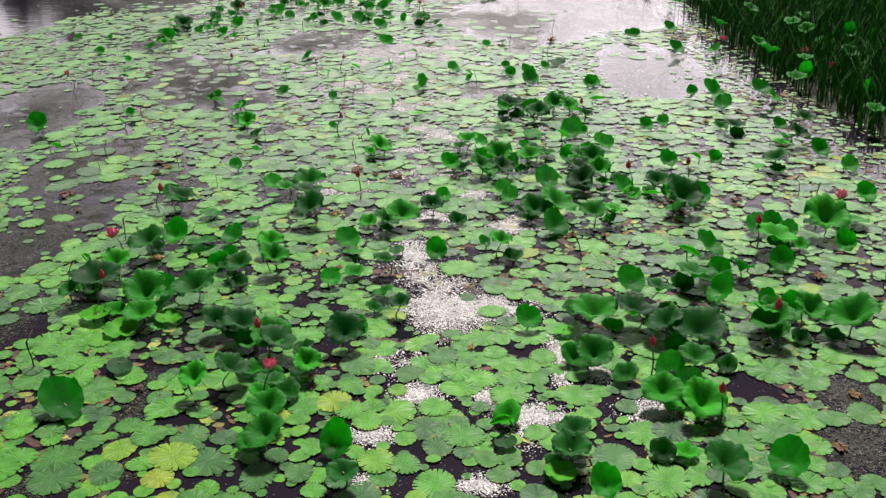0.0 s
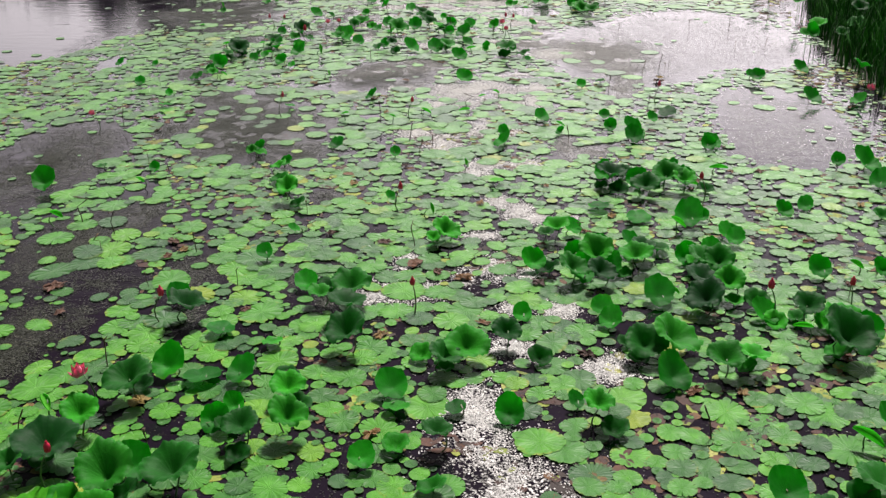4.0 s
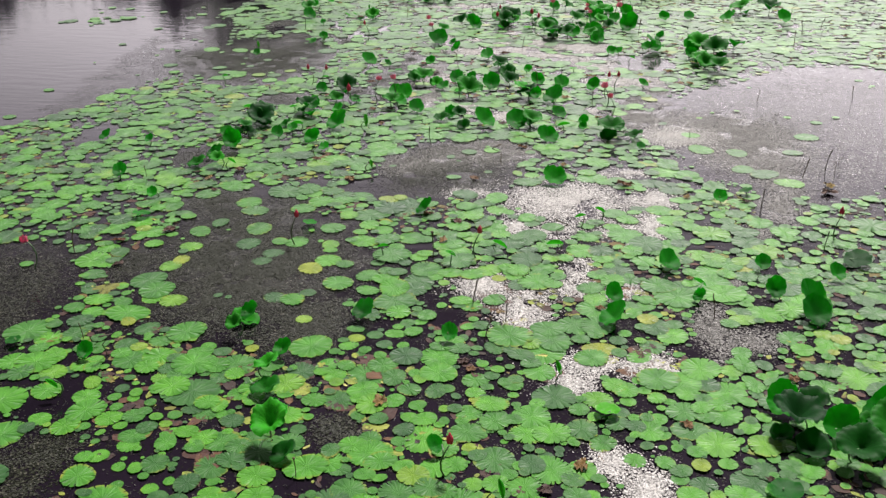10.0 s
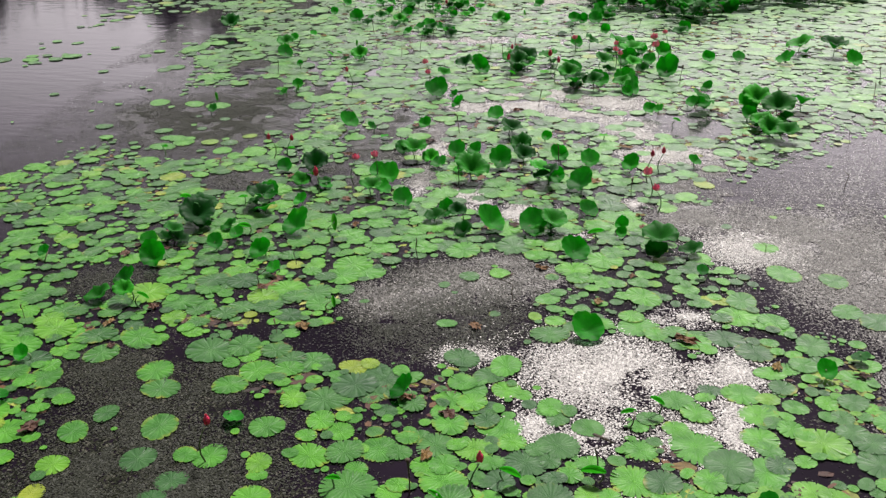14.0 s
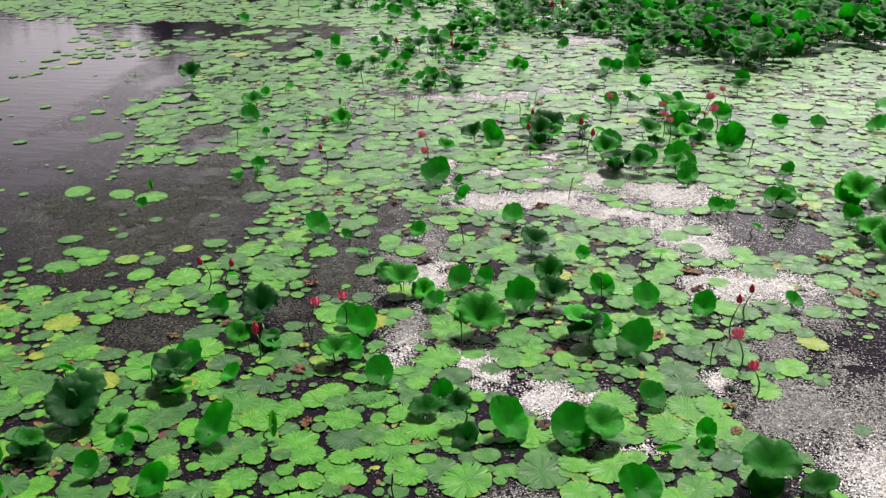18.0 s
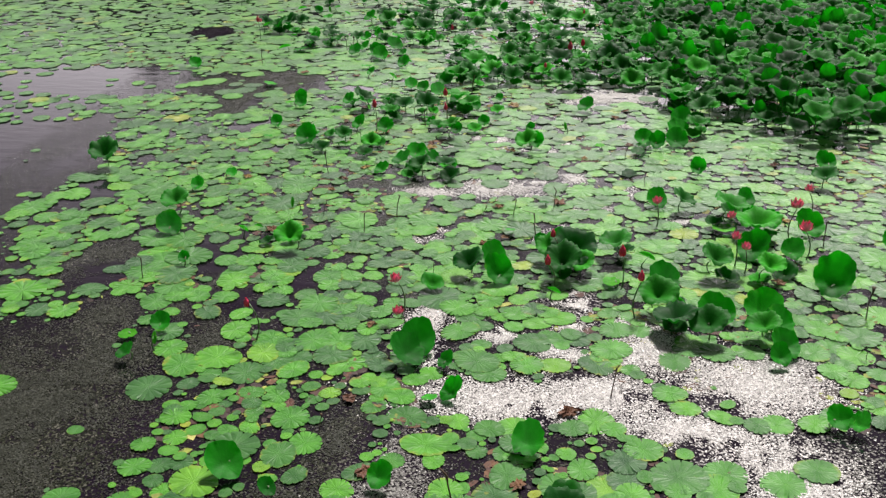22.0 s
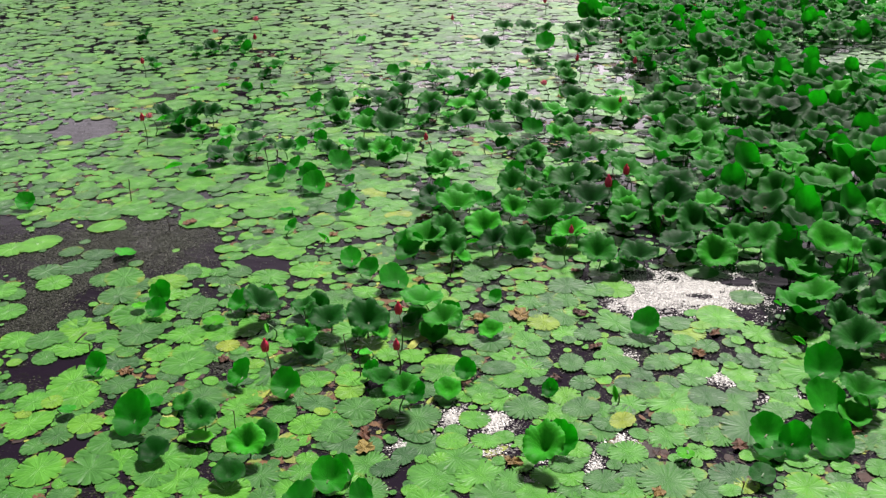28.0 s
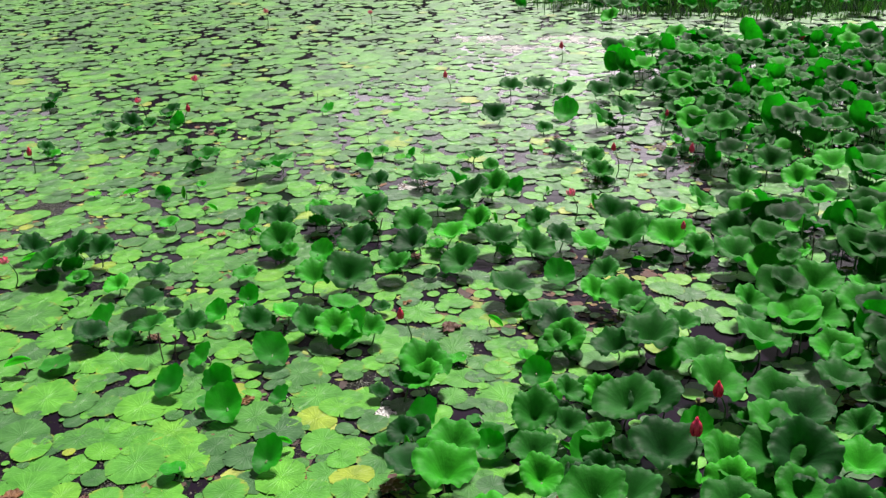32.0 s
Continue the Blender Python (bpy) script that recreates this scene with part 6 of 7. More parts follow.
def crowded(x, y, r, slack):
    i, j = int(x // 0.5), int(y // 0.5)
    for a in (i - 1, i, i + 1):
        for b in (j - 1, j, j + 1):
            for px, py, pr in cells.get((a, b), ()):
                if (px - x) ** 2 + (py - y) ** 2 < ((r + pr) * slack) ** 2:
                    return True
    return False


for x, y, r in LAID:
    cell_add(x, y, r)
N_TRY = 140000
tries = np.column_stack([rng.uniform(-24.4, 9, N_TRY), rng.uniform(2.2, 60, N_TRY)])
fringe = 0.5 + 3.0 * rng.random(len(tries)) ** 3
tries = tries[(tries[:, 0] > west(tries[:, 1]) - fringe) & (tries[:, 0] < east(tries[:, 1]) + 0.3)]
open_, thin_, pale_, bare_ = inside(tries, DARK), inside(tries, GREY), inside(tries, WHITE), inside(tries, CLEAR)
chance = np.where(open_, 0.004, np.where(pale_, np.where(tries[:, 1] > 45, 0.25, 0.012), np.where(bare_, np.where(tries[:, 0] < lane(tries[:, 1]), 0.035, 0.012), np.where(thin_, 0.04, 1.0))))
chance = np.where(inside(tries, [e for e in MASS if e[0] > -4.5 and e[1] < 50], 0.92), np.minimum(chance, 0.5), chance)
luck, sizes = rng.random(len(tries)), rng.gamma(4.2, 0.024, len(tries)).clip(0.035, 0.22)
for (x, y), c, k, r in zip(tries, chance, luck, sizes):
    if k > c or bank_height(x, y) > -0.2:
        continue
    r *= (0.8 if c < 1 else 1.0) * (0.92 if y < 27 else 1.12)
    if crowded(x, y, r, (0.54 if y < 27 else 0.52 if y < 37 else 0.5) - 0.1 * (k > 0.8)):
        continue
    cell_add(x, y, r)
    lay_pad(x, y, 2 * r, False)
# little leaves in what gaps are left
little = np.column_stack([rng.uniform(-12, 6, 42000), rng.uniform(4, 40, 42000)])
little = little[(np.abs(little[:, 0] - lane(little[:, 1])) < 8) & (little[:, 0] > west(little[:, 1])) & (little[:, 0] < east(little[:, 1]))]
little = little[~inside(little, DARK) & ~inside(little, GREY, 0.85) & ~inside(little, WHITE) & ~inside(little, CLEAR, 0.9) & ~inside(little, MASS, 0.8)]
for (x, y), r in zip(little, rng.gamma(3.0, 0.015, len(little)).clip(0.018, 0.075)):
    if not crowded(x, y, r, 0.72):
        cell_add(x, y, r)
        lay_pad(x, y, 2 * r, False)
tagged(pads.build("floating_leaf_cover", M_PADS), "crowd of round green lotus leaves floating edge to edge", "floating leaves", kind="stuff")

# ---------------------------------------------------------------- duckweed between the leaves
COVER = np.zeros((1100, 1700), dtype=bool)
for spots in cells.values():
    for x, y, r in spots:
        i0, j0, k = int((x + 25 - r) / 0.04), int((y - r) / 0.04), int(2 * r / 0.04) + 2
        gx, gy = np.meshgrid(np.arange(i0, i0 + k) * 0.04 - 25 + 0.02, np.arange(j0, j0 + k) * 0.04 + 0.02, indexing="ij")
        COVER[i0:i0 + k, j0:j0 + k] |= (gx - x) ** 2 + (gy - y) ** 2 < (0.86 * r) ** 2
LATTICE = rng.random((997,))


def mottle(p, size):
    """Smooth random values between 0 and 1 over the pond, in lumps of that size."""
    q = p / size + 1000
    i, f = q.astype(int), q % 1
    f = f * f * (3 - 2 * f)
    at = lambda a, b: LATTICE[((i[:, 0] + a) * 7919 + (i[:, 1] + b) * 104729 + ((i[:, 0] + a) * (i[:, 1] + b)) % 613) % 997]
    low, high = at(0, 0) * (1 - f[:, 0]) + at(1, 0) * f[:, 0], at(0, 1) * (1 - f[:, 0]) + at(1, 1) * f[:, 0]
    return low * (1 - f[:, 1]) + high * f[:, 1]


def flecks(name, ellipses, density, size, mat, label, most, wide=1.0, spill=0.0, gaps=0.55):
    """Small floating plants, each a tilted little three-cornered frond."""
    spots = []
    for x, y, rx, ry in ellipses:
        count = int(density * math.pi * rx * ry * wide ** 2)
        a, q = rng.uniform(0, 6.28, count), np.abs(rng.normal(0, 0.62, count)) ** 0.75 * wide
        q = np.where(rng.random(count) < spill, q * rng.uniform(1.0, 1.5, count), q)
        spots.append(np.column_stack([x + rx * q * np.cos(a), y + ry * q * np.sin(a)]))
    p = np.concatenate(spots)
    p = p[(p[:, 0] > west(p[:, 1]) - 1) & (p[:, 0] < east(p[:, 1]) + 0.5)]
    p = p[~COVER[((p[:, 0] + 25) / 0.04).astype(int), (p[:, 1] / 0.04).astype(int)]]
    # ragged gaps of two sizes
    ragged = mottle(p, 0.32) + 0.7 * mottle(p, 0.11)
    p = p[ragged > gaps + 0.25 * rng.random(len(p))]
    if len(p) > most:
        p = p[rng.permutation(len(p))[:most]]
    n = len(p)
    a, s = rng.uniform(0, 6.28, n), size * rng.uniform(0.6, 1.35, n)
    z, lean = rng.uniform(0.003, 0.009, n), rng.uniform(-0.35, 0.35, (n, 2))
    corners = []
    for fx, fy in ((1.1, 0.0), (-0.7, 0.75), (-0.6, -0.8)):
        dx, dy = s * (fx * np.cos(a) - fy * np.sin(a)), s * (fx * np.sin(a) + fy * np.cos(a))
        corners.append(np.column_stack([p[:, 0] + dx, p[:, 1] + dy, z + dx * lean[:, 0] + dy * lean[:, 1]]))
    verts = np.stack(corners, 1).reshape(-1, 3)
    me = bpy.data.meshes.new(name)
    me.vertices.add(3 * n)
    me.vertices.foreach_set("co", verts.astype(np.float32).ravel())
    me.loops.add(3 * n)
    me.loops.foreach_set("vertex_index", np.arange(3 * n, dtype=np.int32))
    me.polygons.add(n)
    me.polygons.foreach_set("loop_start", np.arange(0, 3 * n, 3, dtype=np.int32))
    me.materials.append(mat)
    me.update(calc_edges=True)
    tagged(new(name, me), label, "duckweed", kind="stuff")


flecks("pale_duckweed", WHITE, 16000, 0.0080, M_WHITE, "pale bleached duckweed flecks crowded on the water, the farthest painted as glare", 560000, spill=0.14, gaps=0.52)
ASHEN = [e for e in GREY if e[0] > lane(e[1]) + 1.6 and e[1] > 14 or e in PALE]
OPEN_ASH = [e for e in CLEAR if e[0] > lane(e[1]) + 1.6]
flecks("ashen_duckweed", ASHEN, 7500, 0.0078, M_ASH, "pale ash-grey duckweed flecks covering the water", 200000, spill=0.1, gaps=0.5)
flecks("dull_duckweed", [e for e in GREY if e not in ASHEN] + [e for e in CLEAR if lane(e[1]) - 6.0 < e[0] < lane(e[1]) + 1.6], 4200, 0.0075, M_GREY, "dull grey-brown duckweed flecks thinly covering the water", 380000, spill=0.1)
LOOSE = [(0.5 * (west(y) + east(y)), y, 0.5 * (east(y) - west(y)), 2.6) for y in range(4, 32, 4)]
flecks("loose_duckweed", LOOSE, 300, 0.0075, M_GREY, "scattered duckweed flecks between floating leaves", 300000)


def nearness(p, ellipses):
    """How deep inside the ellipses each point lies: 1 in the middle, 0 outside."""
    best = np.zeros(len(p))
    for x, y, rx, ry in ellipses:
        d = np.sqrt(((p[:, 0] - x) / (rx * 1.15)) ** 2 + ((p[:, 1] - y) / (ry * 1.15)) ** 2)
        best = np.maximum(best, np.clip(2.2 * (1 - d), 0, 1))
    return best


def duckweed_film():
    gx, gy = np.arange(-20, 7.6, 0.2), np.arange(3, 60, 0.2)
    p = np.array([(x, y) for y in gy for x in gx])
    w = len(gx)
    # past y 45 the pale tone is painted glare, at half strength
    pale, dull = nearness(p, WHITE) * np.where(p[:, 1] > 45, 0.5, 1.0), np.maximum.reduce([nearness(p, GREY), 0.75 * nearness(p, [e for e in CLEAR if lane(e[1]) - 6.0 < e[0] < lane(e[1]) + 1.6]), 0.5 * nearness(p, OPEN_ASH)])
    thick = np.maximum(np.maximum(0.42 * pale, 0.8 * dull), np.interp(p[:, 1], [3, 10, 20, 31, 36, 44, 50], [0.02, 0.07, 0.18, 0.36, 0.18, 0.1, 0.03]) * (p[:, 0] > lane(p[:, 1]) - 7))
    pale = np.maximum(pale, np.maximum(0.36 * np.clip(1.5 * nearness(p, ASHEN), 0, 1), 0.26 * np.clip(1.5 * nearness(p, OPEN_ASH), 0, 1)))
    thick *= 1 - np.clip(1.5 * nearness(p, MASS), 0, 1)
    thick *= 1 - np.clip(1.6 * nearness(p, DARK), 0, 1)
    faces = [(j * w + i, j * w + i + 1, (j + 1) * w + i + 1, (j + 1) * w + i) for j in range(len(gy) - 1) for i in range(w - 1)
             if max(thick[j * w + i], thick[j * w + i + 1], thick[(j + 1) * w + i], thick[(j + 1) * w + i + 1]) > 0.02]
    me = mesh_of("duckweed_film", np.column_stack([p, np.full(len(p), 0.0025)]), faces, M_FILM, smooth=False)
    layer = me.color_attributes.new("cover", "FLOAT_COLOR", "POINT")
    layer.data.foreach_set("color", np.column_stack([thick, pale, np.zeros(len(p)), np.ones(len(p))]).astype(np.float32).ravel())
    tagged(new("duckweed_film", me), "thin film of grey-brown duckweed on the water", "duckweed", kind="stuff")


duckweed_film()


def leaf_litter():
    """Yellow and brown scraps of leaf, in loose drifts between the floating leaves."""
    scraps = [blade("pad", 13, (1.0,), 300 + s) for s in range(6)]
    p = np.column_stack([rng.uniform(-12, 6, 60000), rng.uniform(4, 44, 60000)])
    p = p[(p[:, 0] > west(p[:, 1])) & (p[:, 0] < east(p[:, 1])) & ~inside(p, DARK, 0.9) & ~inside(p, CLEAR) & ~inside(p, GREY)]
    p = p[mottle(p, 1.3) + 0.7 * mottle(p, 0.35) > 0.86 + 0.2 * rng.random(len(p))]
    crowd = Crowd()
    for x, y in p[:15000]:
        v, f, u = scraps[rng.integers(6)]
        d = rng.gamma(3.0, 0.025) + 0.025
        m = np.array(Euler((rng.uniform(-0.03, 0.03), rng.uniform(-0.03, 0.03), rng.uniform(0, 6.28))).to_matrix())
        crowd.add((v * (d, d * rng.uniform(0.35, 0.8), 3 * d)) @ m.T + (x, y, 0.0035 + 0.003 * rng.random()), f, u)
    tagged(crowd.build("leaf_litter", M_LITTER), "yellow and brown scraps of leaf drifting between the pads", "leaf litter", kind="stuff")


leaf_litter()

# ---------------------------------------------------------------- flowers and buds
def petal_mesh(name, mat, cup):
    verts, faces, uvs = [], [], []
    for j in range(7):
        s = j / 6
        w = 0.30 * math.sin(math.pi * (0.10 + 0.90 * s) ** 0.8) ** 0.9 * (1 - 0.25 * s) + 0.01
        for i in range(5):
            u = i / 2 - 1
            verts.append((w * u, 0.22 * cup * math.sin(math.pi * s) - 0.55 * cup * u * u * w, s))
            uvs.append((0.5 + 0.5 * u, s))
    for j in range(6):
        for i in range(4):
            k = j * 5 + i
            faces.append((k, k + 1, k + 6, k + 5))
    return mesh_of(name, verts, faces, mat, uvs)


PETAL, BUD_PETAL = petal_mesh("petal", M_PINK, 1.0), petal_mesh("bud_petal", M_RED, 1.5)


def heart_mesh():
    verts, faces = [], []
    for r, z in ((0.05, 0.0), (0.09, 0.10), (0.11, 0.16), (0.06, 0.17)):
        verts += [(r * math.cos(k * math.pi / 5), r * math.sin(k * math.pi / 5), z) for k in range(10)]
    for j in range(3):
        faces += [(j * 10 + k, j * 10 + (k + 1) % 10, j * 10 + 10 + (k + 1) % 10, j * 10 + 10 + k) for k in range(10)]
    faces.append(tuple(range(30, 40)))
    return mesh_of("heart", verts, faces, M_HEART)


HEART = heart_mesh()


def flower_on(thing, h, d):
    stem = part("stalk", STALKS[rng.integers(3)], thing)
    stem.matrix_basis = Matrix.LocRotScale((0, 0, 0), None, Vector((1, 1, h)))


def lotus_flowers(rows):
    for x, y, d in rows:
        d, h = max(d, 0.10), rng.uniform(0.26, 0.36)
        thing = tagged(new("lotus_flower"), "open pink lotus flower on a bare stalk", "flower", "lotus flowers")
        thing.location = (x, y, 0)
        flower_on(thing, h, d)
        heart = part("seed_head", HEART, thing, "yellow-green seed head")
        heart.matrix_basis = Matrix.LocRotScale((0, 0, h - 0.01), None, Vector((d, d, d)))
        for count, lean, size, turn in ((6, 44, 0.70, 0.0), (6, 24, 0.80, 0.5), (4, 8, 0.74, 0.2)):
            for k in range(count):
                p = part("petal", PETAL, thing)
                spin = 6.283 * (k + turn) / count + rng.uniform(-0.15, 0.15)
                tip = radians(lean + rng.uniform(-9, 9))
                m = Matrix.Translation((0, 0, h)) @ Matrix.Rotation(spin, 4, "Z") @ Matrix.Translation((0, 0.05 * d, 0)) @ Matrix.Rotation(-tip, 4, "X")
                p.matrix_basis = m @ Matrix.Scale(size * d, 4)


def lotus_buds(rows):
    for x, y, d in rows:
        h = rng.uniform(0.26, 0.38)
        thing = tagged(new("lotus_bud"), "closed crimson lotus bud on a bare stalk", "flower bud", "lotus buds")
        thing.location = (x, y, 0)
        flower_on(thing, h, d)
        for k in range(6):
            p = part("petal", BUD_PETAL, thing)
            m = Matrix.Translation((0, 0, h - 0.01)) @ Matrix.Rotation(1.047 * k, 4, "Z") @ Matrix.Translation((0, 0.05 * d, 0)) @ Matrix.Rotation(radians(5 + 3 * (k % 2)), 4, "X")
            p.matrix_basis = m @ Matrix.Diagonal((1.5 * d, 1.2 * d, 1.45 * d, 1))
lotus_flowers([(-1.31, 6.4, 0.11), (-3.26, 8.96, 0.13), (4.23, 9.73, 0.13), (6.25, 15.5, 0.12), (-6.11, 15.94, 0.1), (6.13, 16.39, 0.16), (5.11, 17.73, 0.13), (-0.42, 22.12, 0.1), (-0.51, 22.51, 0.12), (-4, 22.54, 0.07), (-3.81, 22.72, 0.07), (-3.91, 26.7, 0.08), (-4.06, 27.24, 0.11), (-0.91, 28.64, 0.06), (-0.99, 28.82, 0.08), (-0.31, 29.04, 0.14), (-0.99, 29.47, 0.08), (-0.33, 29.64, 0.14), (-1.75, 29.71, 0.11), (-0.12, 30.23, 0.08), (-9.69, 38.73, 0.08), (-4.38, 41.08, 0.11), (-2.74, 43.65, 0.1), (-10.94, 44, 0.11), (-10.64, 45.33, 0.13), (-1.95, 47.85, 0.08), (0.19, 49.16, 0.1), (-11.41, 50.59, 0.12), (-9.24, 50.85, 0.11)])
lotus_buds([(1.99, 6.04, 0.06), (1.63, 6.75, 0.06), (-1.51, 7.04, 0.06), (2.79, 7.29, 0.07), (-3.08, 8.05, 0.06), (3.19, 9.17, 0.07), (-3.18, 10.47, 0.07), (-0.97, 10.75, 0.06), (2.16, 10.79, 0.07), (2.88, 10.9, 0.06), (-1.39, 13.28, 0.06), (2, 13.62, 0.06), (-1.66, 16.87, 0.06), (-3.6, 16.93, 0.06), (2.02, 17.87, 0.06), (-4.37, 22.08, 0.08), (-0.45, 23.1, 0.06), (-5.36, 23.24, 0.06), (-5.06, 23.28, 0.06), (-0.3, 23.52, 0.06), (-5.21, 26.58, 0.06), (-1.9, 27.59, 0.07), (-2.76, 27.92, 0.07), (-2.08, 28.17, 0.08), (-2.76, 28.44, 0.06), (-5.67, 32.65, 0.08), (-4.72, 33.03, 0.07), (-4.8, 33.44, 0.08), (-3.52, 35.38, 0.06), (-0.72, 36.45, 0.06), (-3.22, 36.75, 0.1), (-1.08, 37.34, 0.06)])
lotus_buds([(-3.04, 37.35, 0.09), (-5.55, 38.02, 0.07), (-9.56, 38.3, 0.08), (-1.44, 38.62, 0.07), (-3.21, 40.39, 0.06), (0.35, 40.8, 0.07), (-11.35, 41.81, 0.08), (-3.98, 42.48, 0.07), (-3.05, 42.79, 0.08), (-10.11, 43.89, 0.08), (-3.33, 44.31, 0.06), (-6.72, 45.98, 0.08), (-5.09, 48.19, 0.09), (-1.01, 48.82, 0.13)])

# ---------------------------------------------------------------- withered leaves and bare stems
def crumpled(seed):
    r = np.random.default_rng(seed)
    v, f, u = blade("flat", 20, (0.35, 0.7, 1.0), seed)
    rad = np.hypot(v[:, 0], v[:, 1])
    v[:, 2] = np.abs(r.normal(0, 0.09, len(v))) * (0.4 + rad) + 0.1 * rad * np.sin(3 * np.arctan2(v[:, 1], v[:, 0]) + seed)
    v[:, :2] *= 1 + r.normal(0, 0.22, (len(v), 1)) * (rad > 0.3)[:, None]
    v[:, 2] -= v[:, 2].min()
    return mesh_of("withered_blade", v, f, M_BROWN, u, smooth=False)


CRUMPLED = [crumpled(200 + s) for s in range(6)]


def withered_leaves(rows, size=0.17):
    for x, y in rows:
        d = size * rng.uniform(0.7, 1.3)
        ob = tagged(new("withered_leaf", CRUMPLED[rng.integers(6)]), "crumpled brown withered leaf lying among the floating leaves", "withered leaf", "withered leaves")
        ob.matrix_basis = Matrix.LocRotScale((x, y, 0.018), Euler((0, 0, rng.uniform(0, 6.28))), Vector((d, d * rng.uniform(0.5, 0.9), d * 0.8)))

withered_leaves([(1.35, 9.57), (0.55, 10.09), (-4.48, 11.07), (-0.57, 11.51), (-1.07, 11.79), (-3.51, 12), (-3.68, 12.21), (-0.5, 13.51), (-2.07, 14.09), (-2.03, 19.17), (-0.19, 19.21), (2.19, 19.28), (2.24, 19.5), (-0.73, 24.02), (-3.42, 24.23), (-0.76, 24.41), (0.56, 24.92), (-2.39, 25.91), (-3.8, 27.17), (-2.84, 30.26), (-5.59, 31.93), (-6.14, 33.79), (-2.18, 34.16), (-3.87, 34.2), (-5.24, 38.53), (-5.86, 39.94)])
more = np.column_stack([rng.uniform(-9, 5, 900), rng.uniform(4, 44, 900)])
more = more[(more[:, 0] > west(more[:, 1]) * 0.75) & (more[:, 0] < east(more[:, 1])) & ~inside(more, WHITE) & ~inside(more, CLEAR)]
withered_leaves(more[:250], 0.13)


def bare_stem_mesh(seed):
    r = np.random.default_rng(seed)
    verts, faces = [], []
    path = [(0.0, 0.0, -0.2), (0.01, 0.0, 0.3), (0.03 * r.normal(), 0.02, 0.6), (0.10 * r.normal(), 0.03, 0.85), (0.16 * r.normal(), 0.05, 1.0)]
    wide = [0.016, 0.015, 0.014, 0.022, 0.05 if seed % 2 else 0.012]
    for (x, y, z), w in zip(path, wide):
        verts += [(x + w * math.cos(a), y + w * math.sin(a), z) for a in (0, 1.257, 2.513, 3.77, 5.027)]
    for j in range(4):
        faces += [(j * 5 + k, j * 5 + (k + 1) % 5, j * 5 + 5 + (k + 1) % 5, j * 5 + 5 + k) for k in range(5)]
    faces.append(tuple(range(20, 25)))
    return mesh_of("bare_stem", verts, faces, M_DRY)


BARE = [bare_stem_mesh(s) for s in range(5)]
spots = np.column_stack([rng.uniform(-9, 6, 420), rng.uniform(6, 46, 420)])
spots = spots[(spots[:, 0] > west(spots[:, 1]) * 0.8) & (spots[:, 0] < east(spots[:, 1]))][:150]
for x, y in spots:
    h = rng.uniform(0.14, 0.32)
    ob = tagged(new("bare_stem", BARE[rng.integers(5)]), "thin brown bare lotus stem standing out of the water", "stem", "bare stems")
    ob.matrix_basis = Matrix.LocRotScale((x, y, 0), Euler((rng.uniform(-0.15, 0.15), rng.uniform(-0.15, 0.15), rng.uniform(0, 6.28))), Vector((h * 1.3, h * 1.3, h)))

# ---------------------------------------------------------------- reeds on the bank and the islet
def reeds(name, spots, low, high, label, mat):
    n = len(spots)
    h, a = rng.uniform(low, high, n), rng.uniform(0, 6.28, n)
    lean, w = rng.uniform(0.05, 0.5, n) * h, rng.uniform(0.008, 0.016, n)
    z0 = np.array([max(bank_height(x, y), -0.15) for x, y in spots]) - 0.02
    dx, dy = np.cos(a), np.sin(a)
    rows = []
    for s, k in ((0.0, 1.0), (0.45, 0.9), (0.8, 0.6), (1.0, 0.12)):
        cx, cy, cz = spots[:, 0] + dx * lean * s * s, spots[:, 1] + dy * lean * s * s, z0 + h * (s - 0.12 * s * s)
        rows += [np.column_stack([cx - dy * w * k, cy + dx * w * k, cz]), np.column_stack([cx + dy * w * k, cy - dx * w * k, cz])]
    verts = np.stack(rows, 1).reshape(-1, 3)
    faces = [(b, b + 1, b + 3, b + 2) for i in range(n) for b in (8 * i, 8 * i + 2, 8 * i + 4)]
    tagged(new(name, mesh_of(name, verts, faces, mat)), label, "reeds", kind="stuff")


bank = np.column_stack([rng.uniform(4.9, 13.6, 80000), rng.uniform(6.0, 31.0, 80000)])
edge = 1 - np.sqrt(((bank[:, 0] - 9.6) / 4.0) ** 2 + ((bank[:, 1] - 18.5) / 12.5) ** 2)
bank = bank[(edge > -0.05) & (rng.random(len(bank)) < np.clip(0.5 + edge * 9, 0, 1))]
reeds("bank_reeds", bank[:38000], 0.25, 0.75, "tall dark green reeds and grass on the pond bank", M_GRASS)
isle = np.column_stack([rng.uniform(-8, 5, 24000), rng.uniform(51.3, 58, 24000)])
edge = 1 - np.sqrt(((isle[:, 0] + 1.6) / 5.4) ** 2 + ((isle[:, 1] - 54.6) / 2.8) ** 2)
isle = isle[(edge > -0.08) & (rng.random(len(isle)) < np.clip(0.15 + edge * 5, 0, 1))]
reeds("islet_reeds", isle[:9000], 0.15, 0.48, "green reeds and grass on a low islet", M_SEDGE)

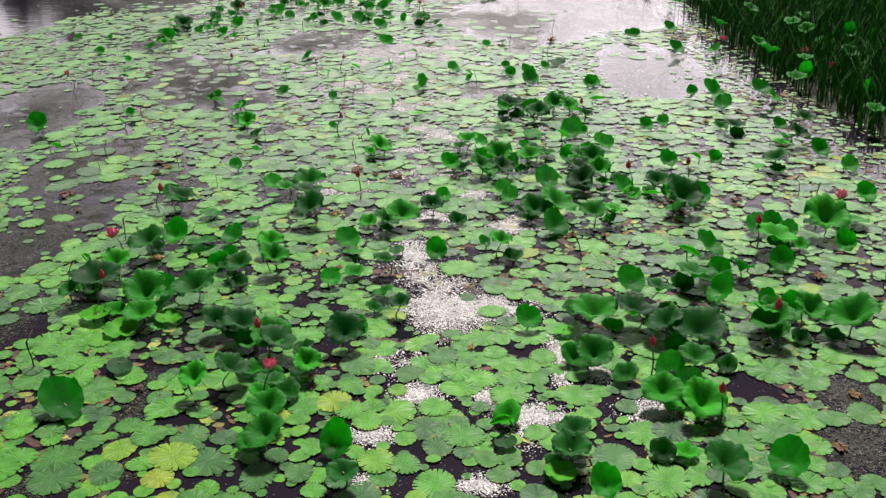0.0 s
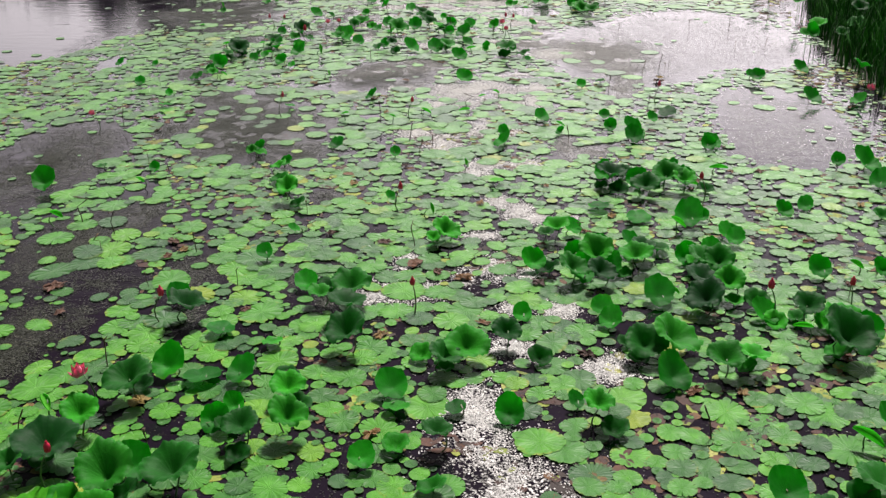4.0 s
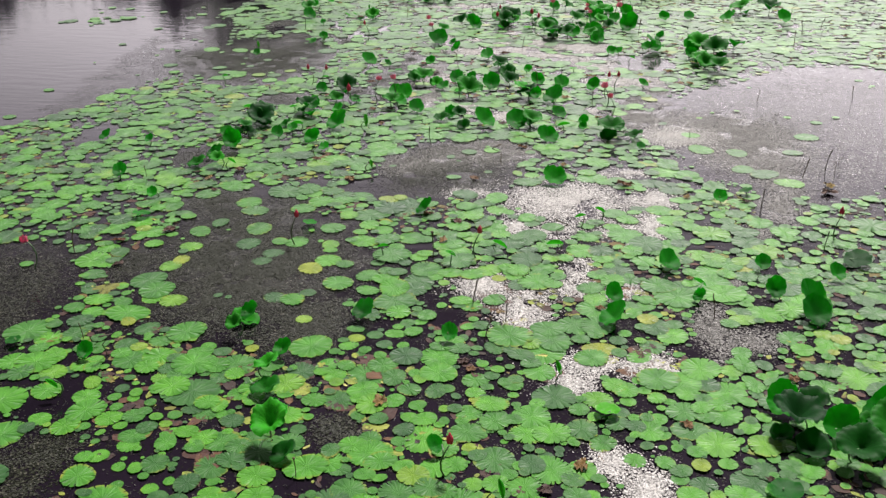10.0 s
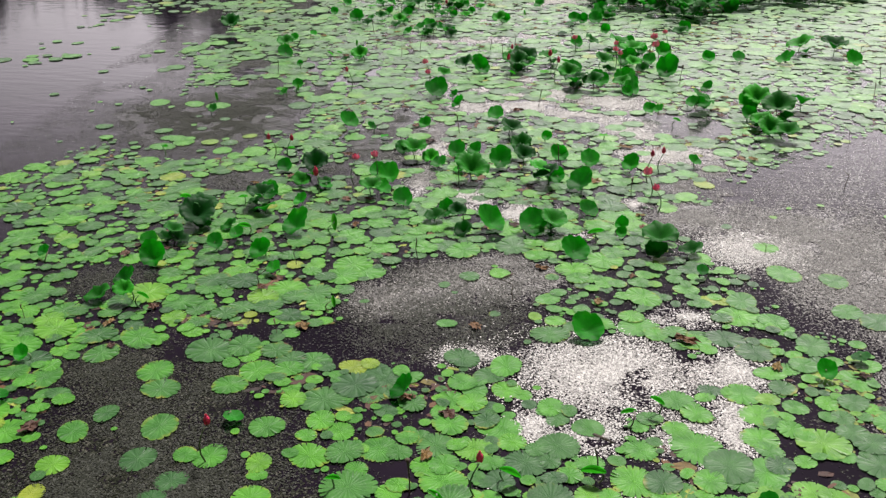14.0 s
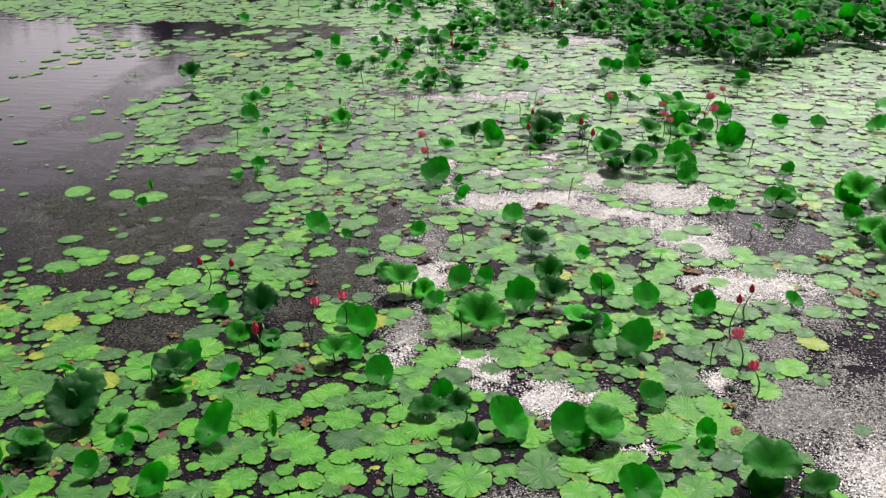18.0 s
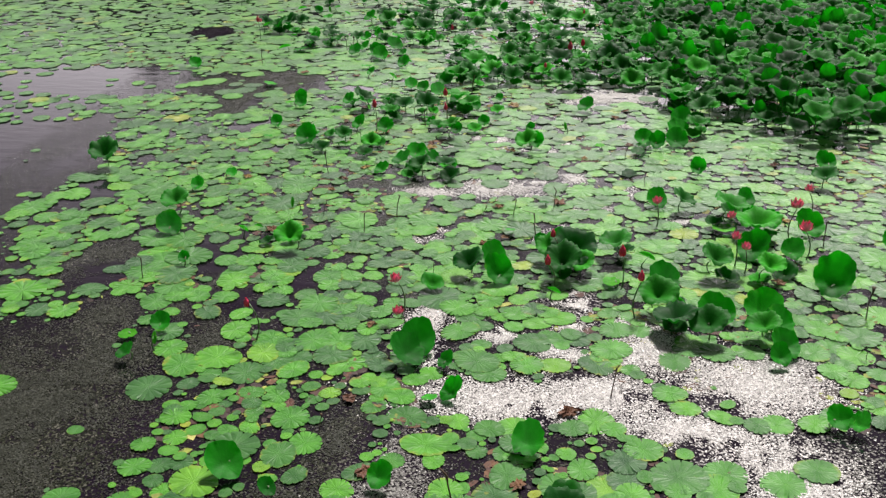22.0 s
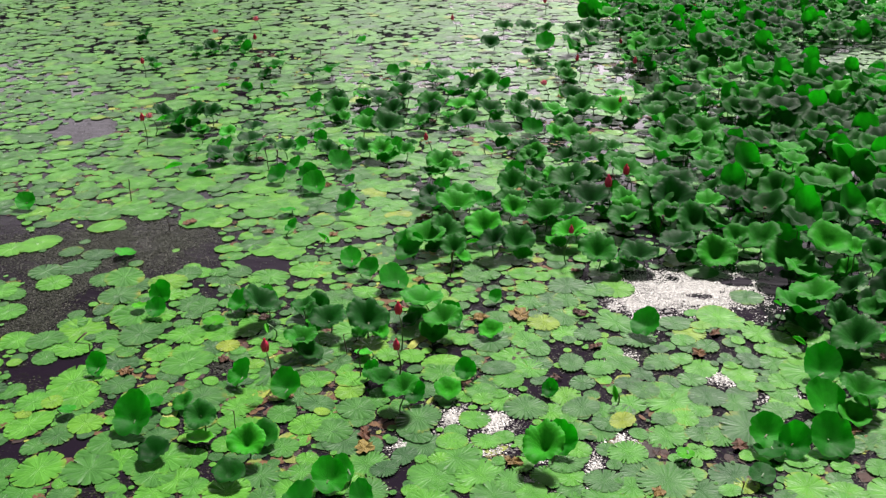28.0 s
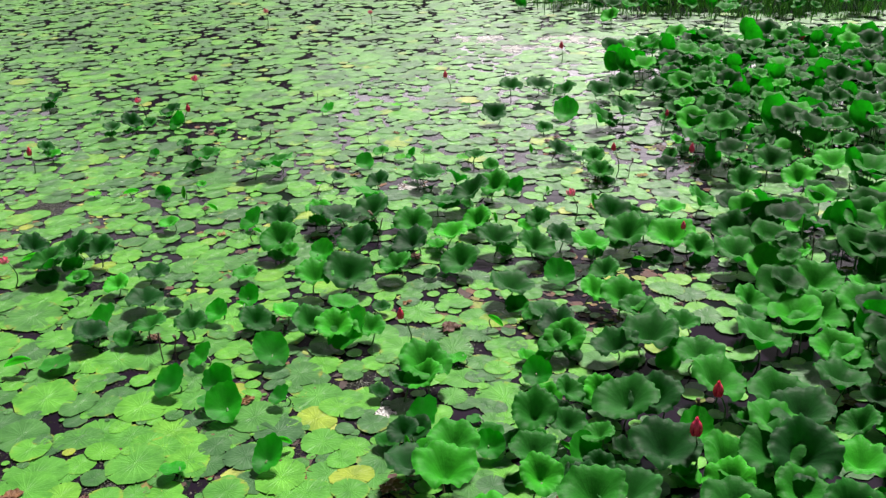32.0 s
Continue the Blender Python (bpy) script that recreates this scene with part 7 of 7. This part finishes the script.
# ---------------------------------------------------------------- trees of the far shore, mirrored in the water
def tree(seed, height):
    r = np.random.default_rng(seed)
    thing = tagged(new("tree"), "tall dark broadleaf tree on the far shore", "tree", "shore trees")
    verts, faces = [], []

    def limb(a, b, ra, rb):
        a, b = np.array(a), np.array(b)
        base = len(verts)
        for p, w in ((a, ra), (b, rb)):
            for k in range(7):
                verts.append((p[0] + w * math.cos(k * 0.8976), p[1] + w * math.sin(k * 0.8976), p[2]))
        faces.extend([(base + k, base + (k + 1) % 7, base + 7 + (k + 1) % 7, base + 7 + k) for k in range(7)])

    limb((0, 0, -0.3), (0.2, 0, height * 0.45), 0.28, 0.17)
    limb((0.2, 0, height * 0.45), (0.1, 0.2, height * 0.85), 0.17, 0.05)
    tips = [(0.1, 0.2, height * 0.85)]
    for k in range(8):
        a, s = k * 2.4, height * (0.3 + 0.06 * k)
        tip = (height * 0.25 * math.cos(a), height * 0.25 * math.sin(a), s + height * 0.14)
        limb((0.15, 0, s), tip, 0.1, 0.03)
        tips.append(tip)
    part("trunk", mesh_of("trunk", verts, faces, M_BARK), thing)
    tips = np.array(tips)
    n = 4200
    c = tips[r.integers(len(tips), size=n)] + r.normal(0, height * 0.085, (n, 3))
    size, dirs = r.uniform(0.25, 0.5, n), r.normal(0, 1, (n, 2, 3))
    corner = [c + size[:, None] * dirs[:, 0] * 0.7, c + size[:, None] * dirs[:, 1] * 0.7, c - size[:, None] * dirs[:, 0] * 0.7, c - size[:, None] * dirs[:, 1] * 0.7]
    lv = np.stack(corner, 1).reshape(-1, 3)
    part("crown", mesh_of("crown", lv, [(4 * i, 4 * i + 1, 4 * i + 2, 4 * i + 3) for i in range(n)], M_CROWN, smooth=False), thing)
    return thing


first, second = tree(1, 11.5), tree(2, 9.5)
first.location, second.location = (-24, 76, 0.3), (-30, 78, 0.3)
for i in range(26):
    x = -62 + 4.1 * i + rng.uniform(-1.2, 1.2)
    tall = 0.74 if x < -20 else 0.62
    big = copy_thing(first if i % 2 else second, Matrix.Translation((x, 77 + rng.uniform(-1, 4), 0.35)) @ Matrix.Rotation(rng.uniform(0, 6.28), 4, "Z") @ Matrix.Scale(tall * rng.uniform(0.85, 1.15), 4))
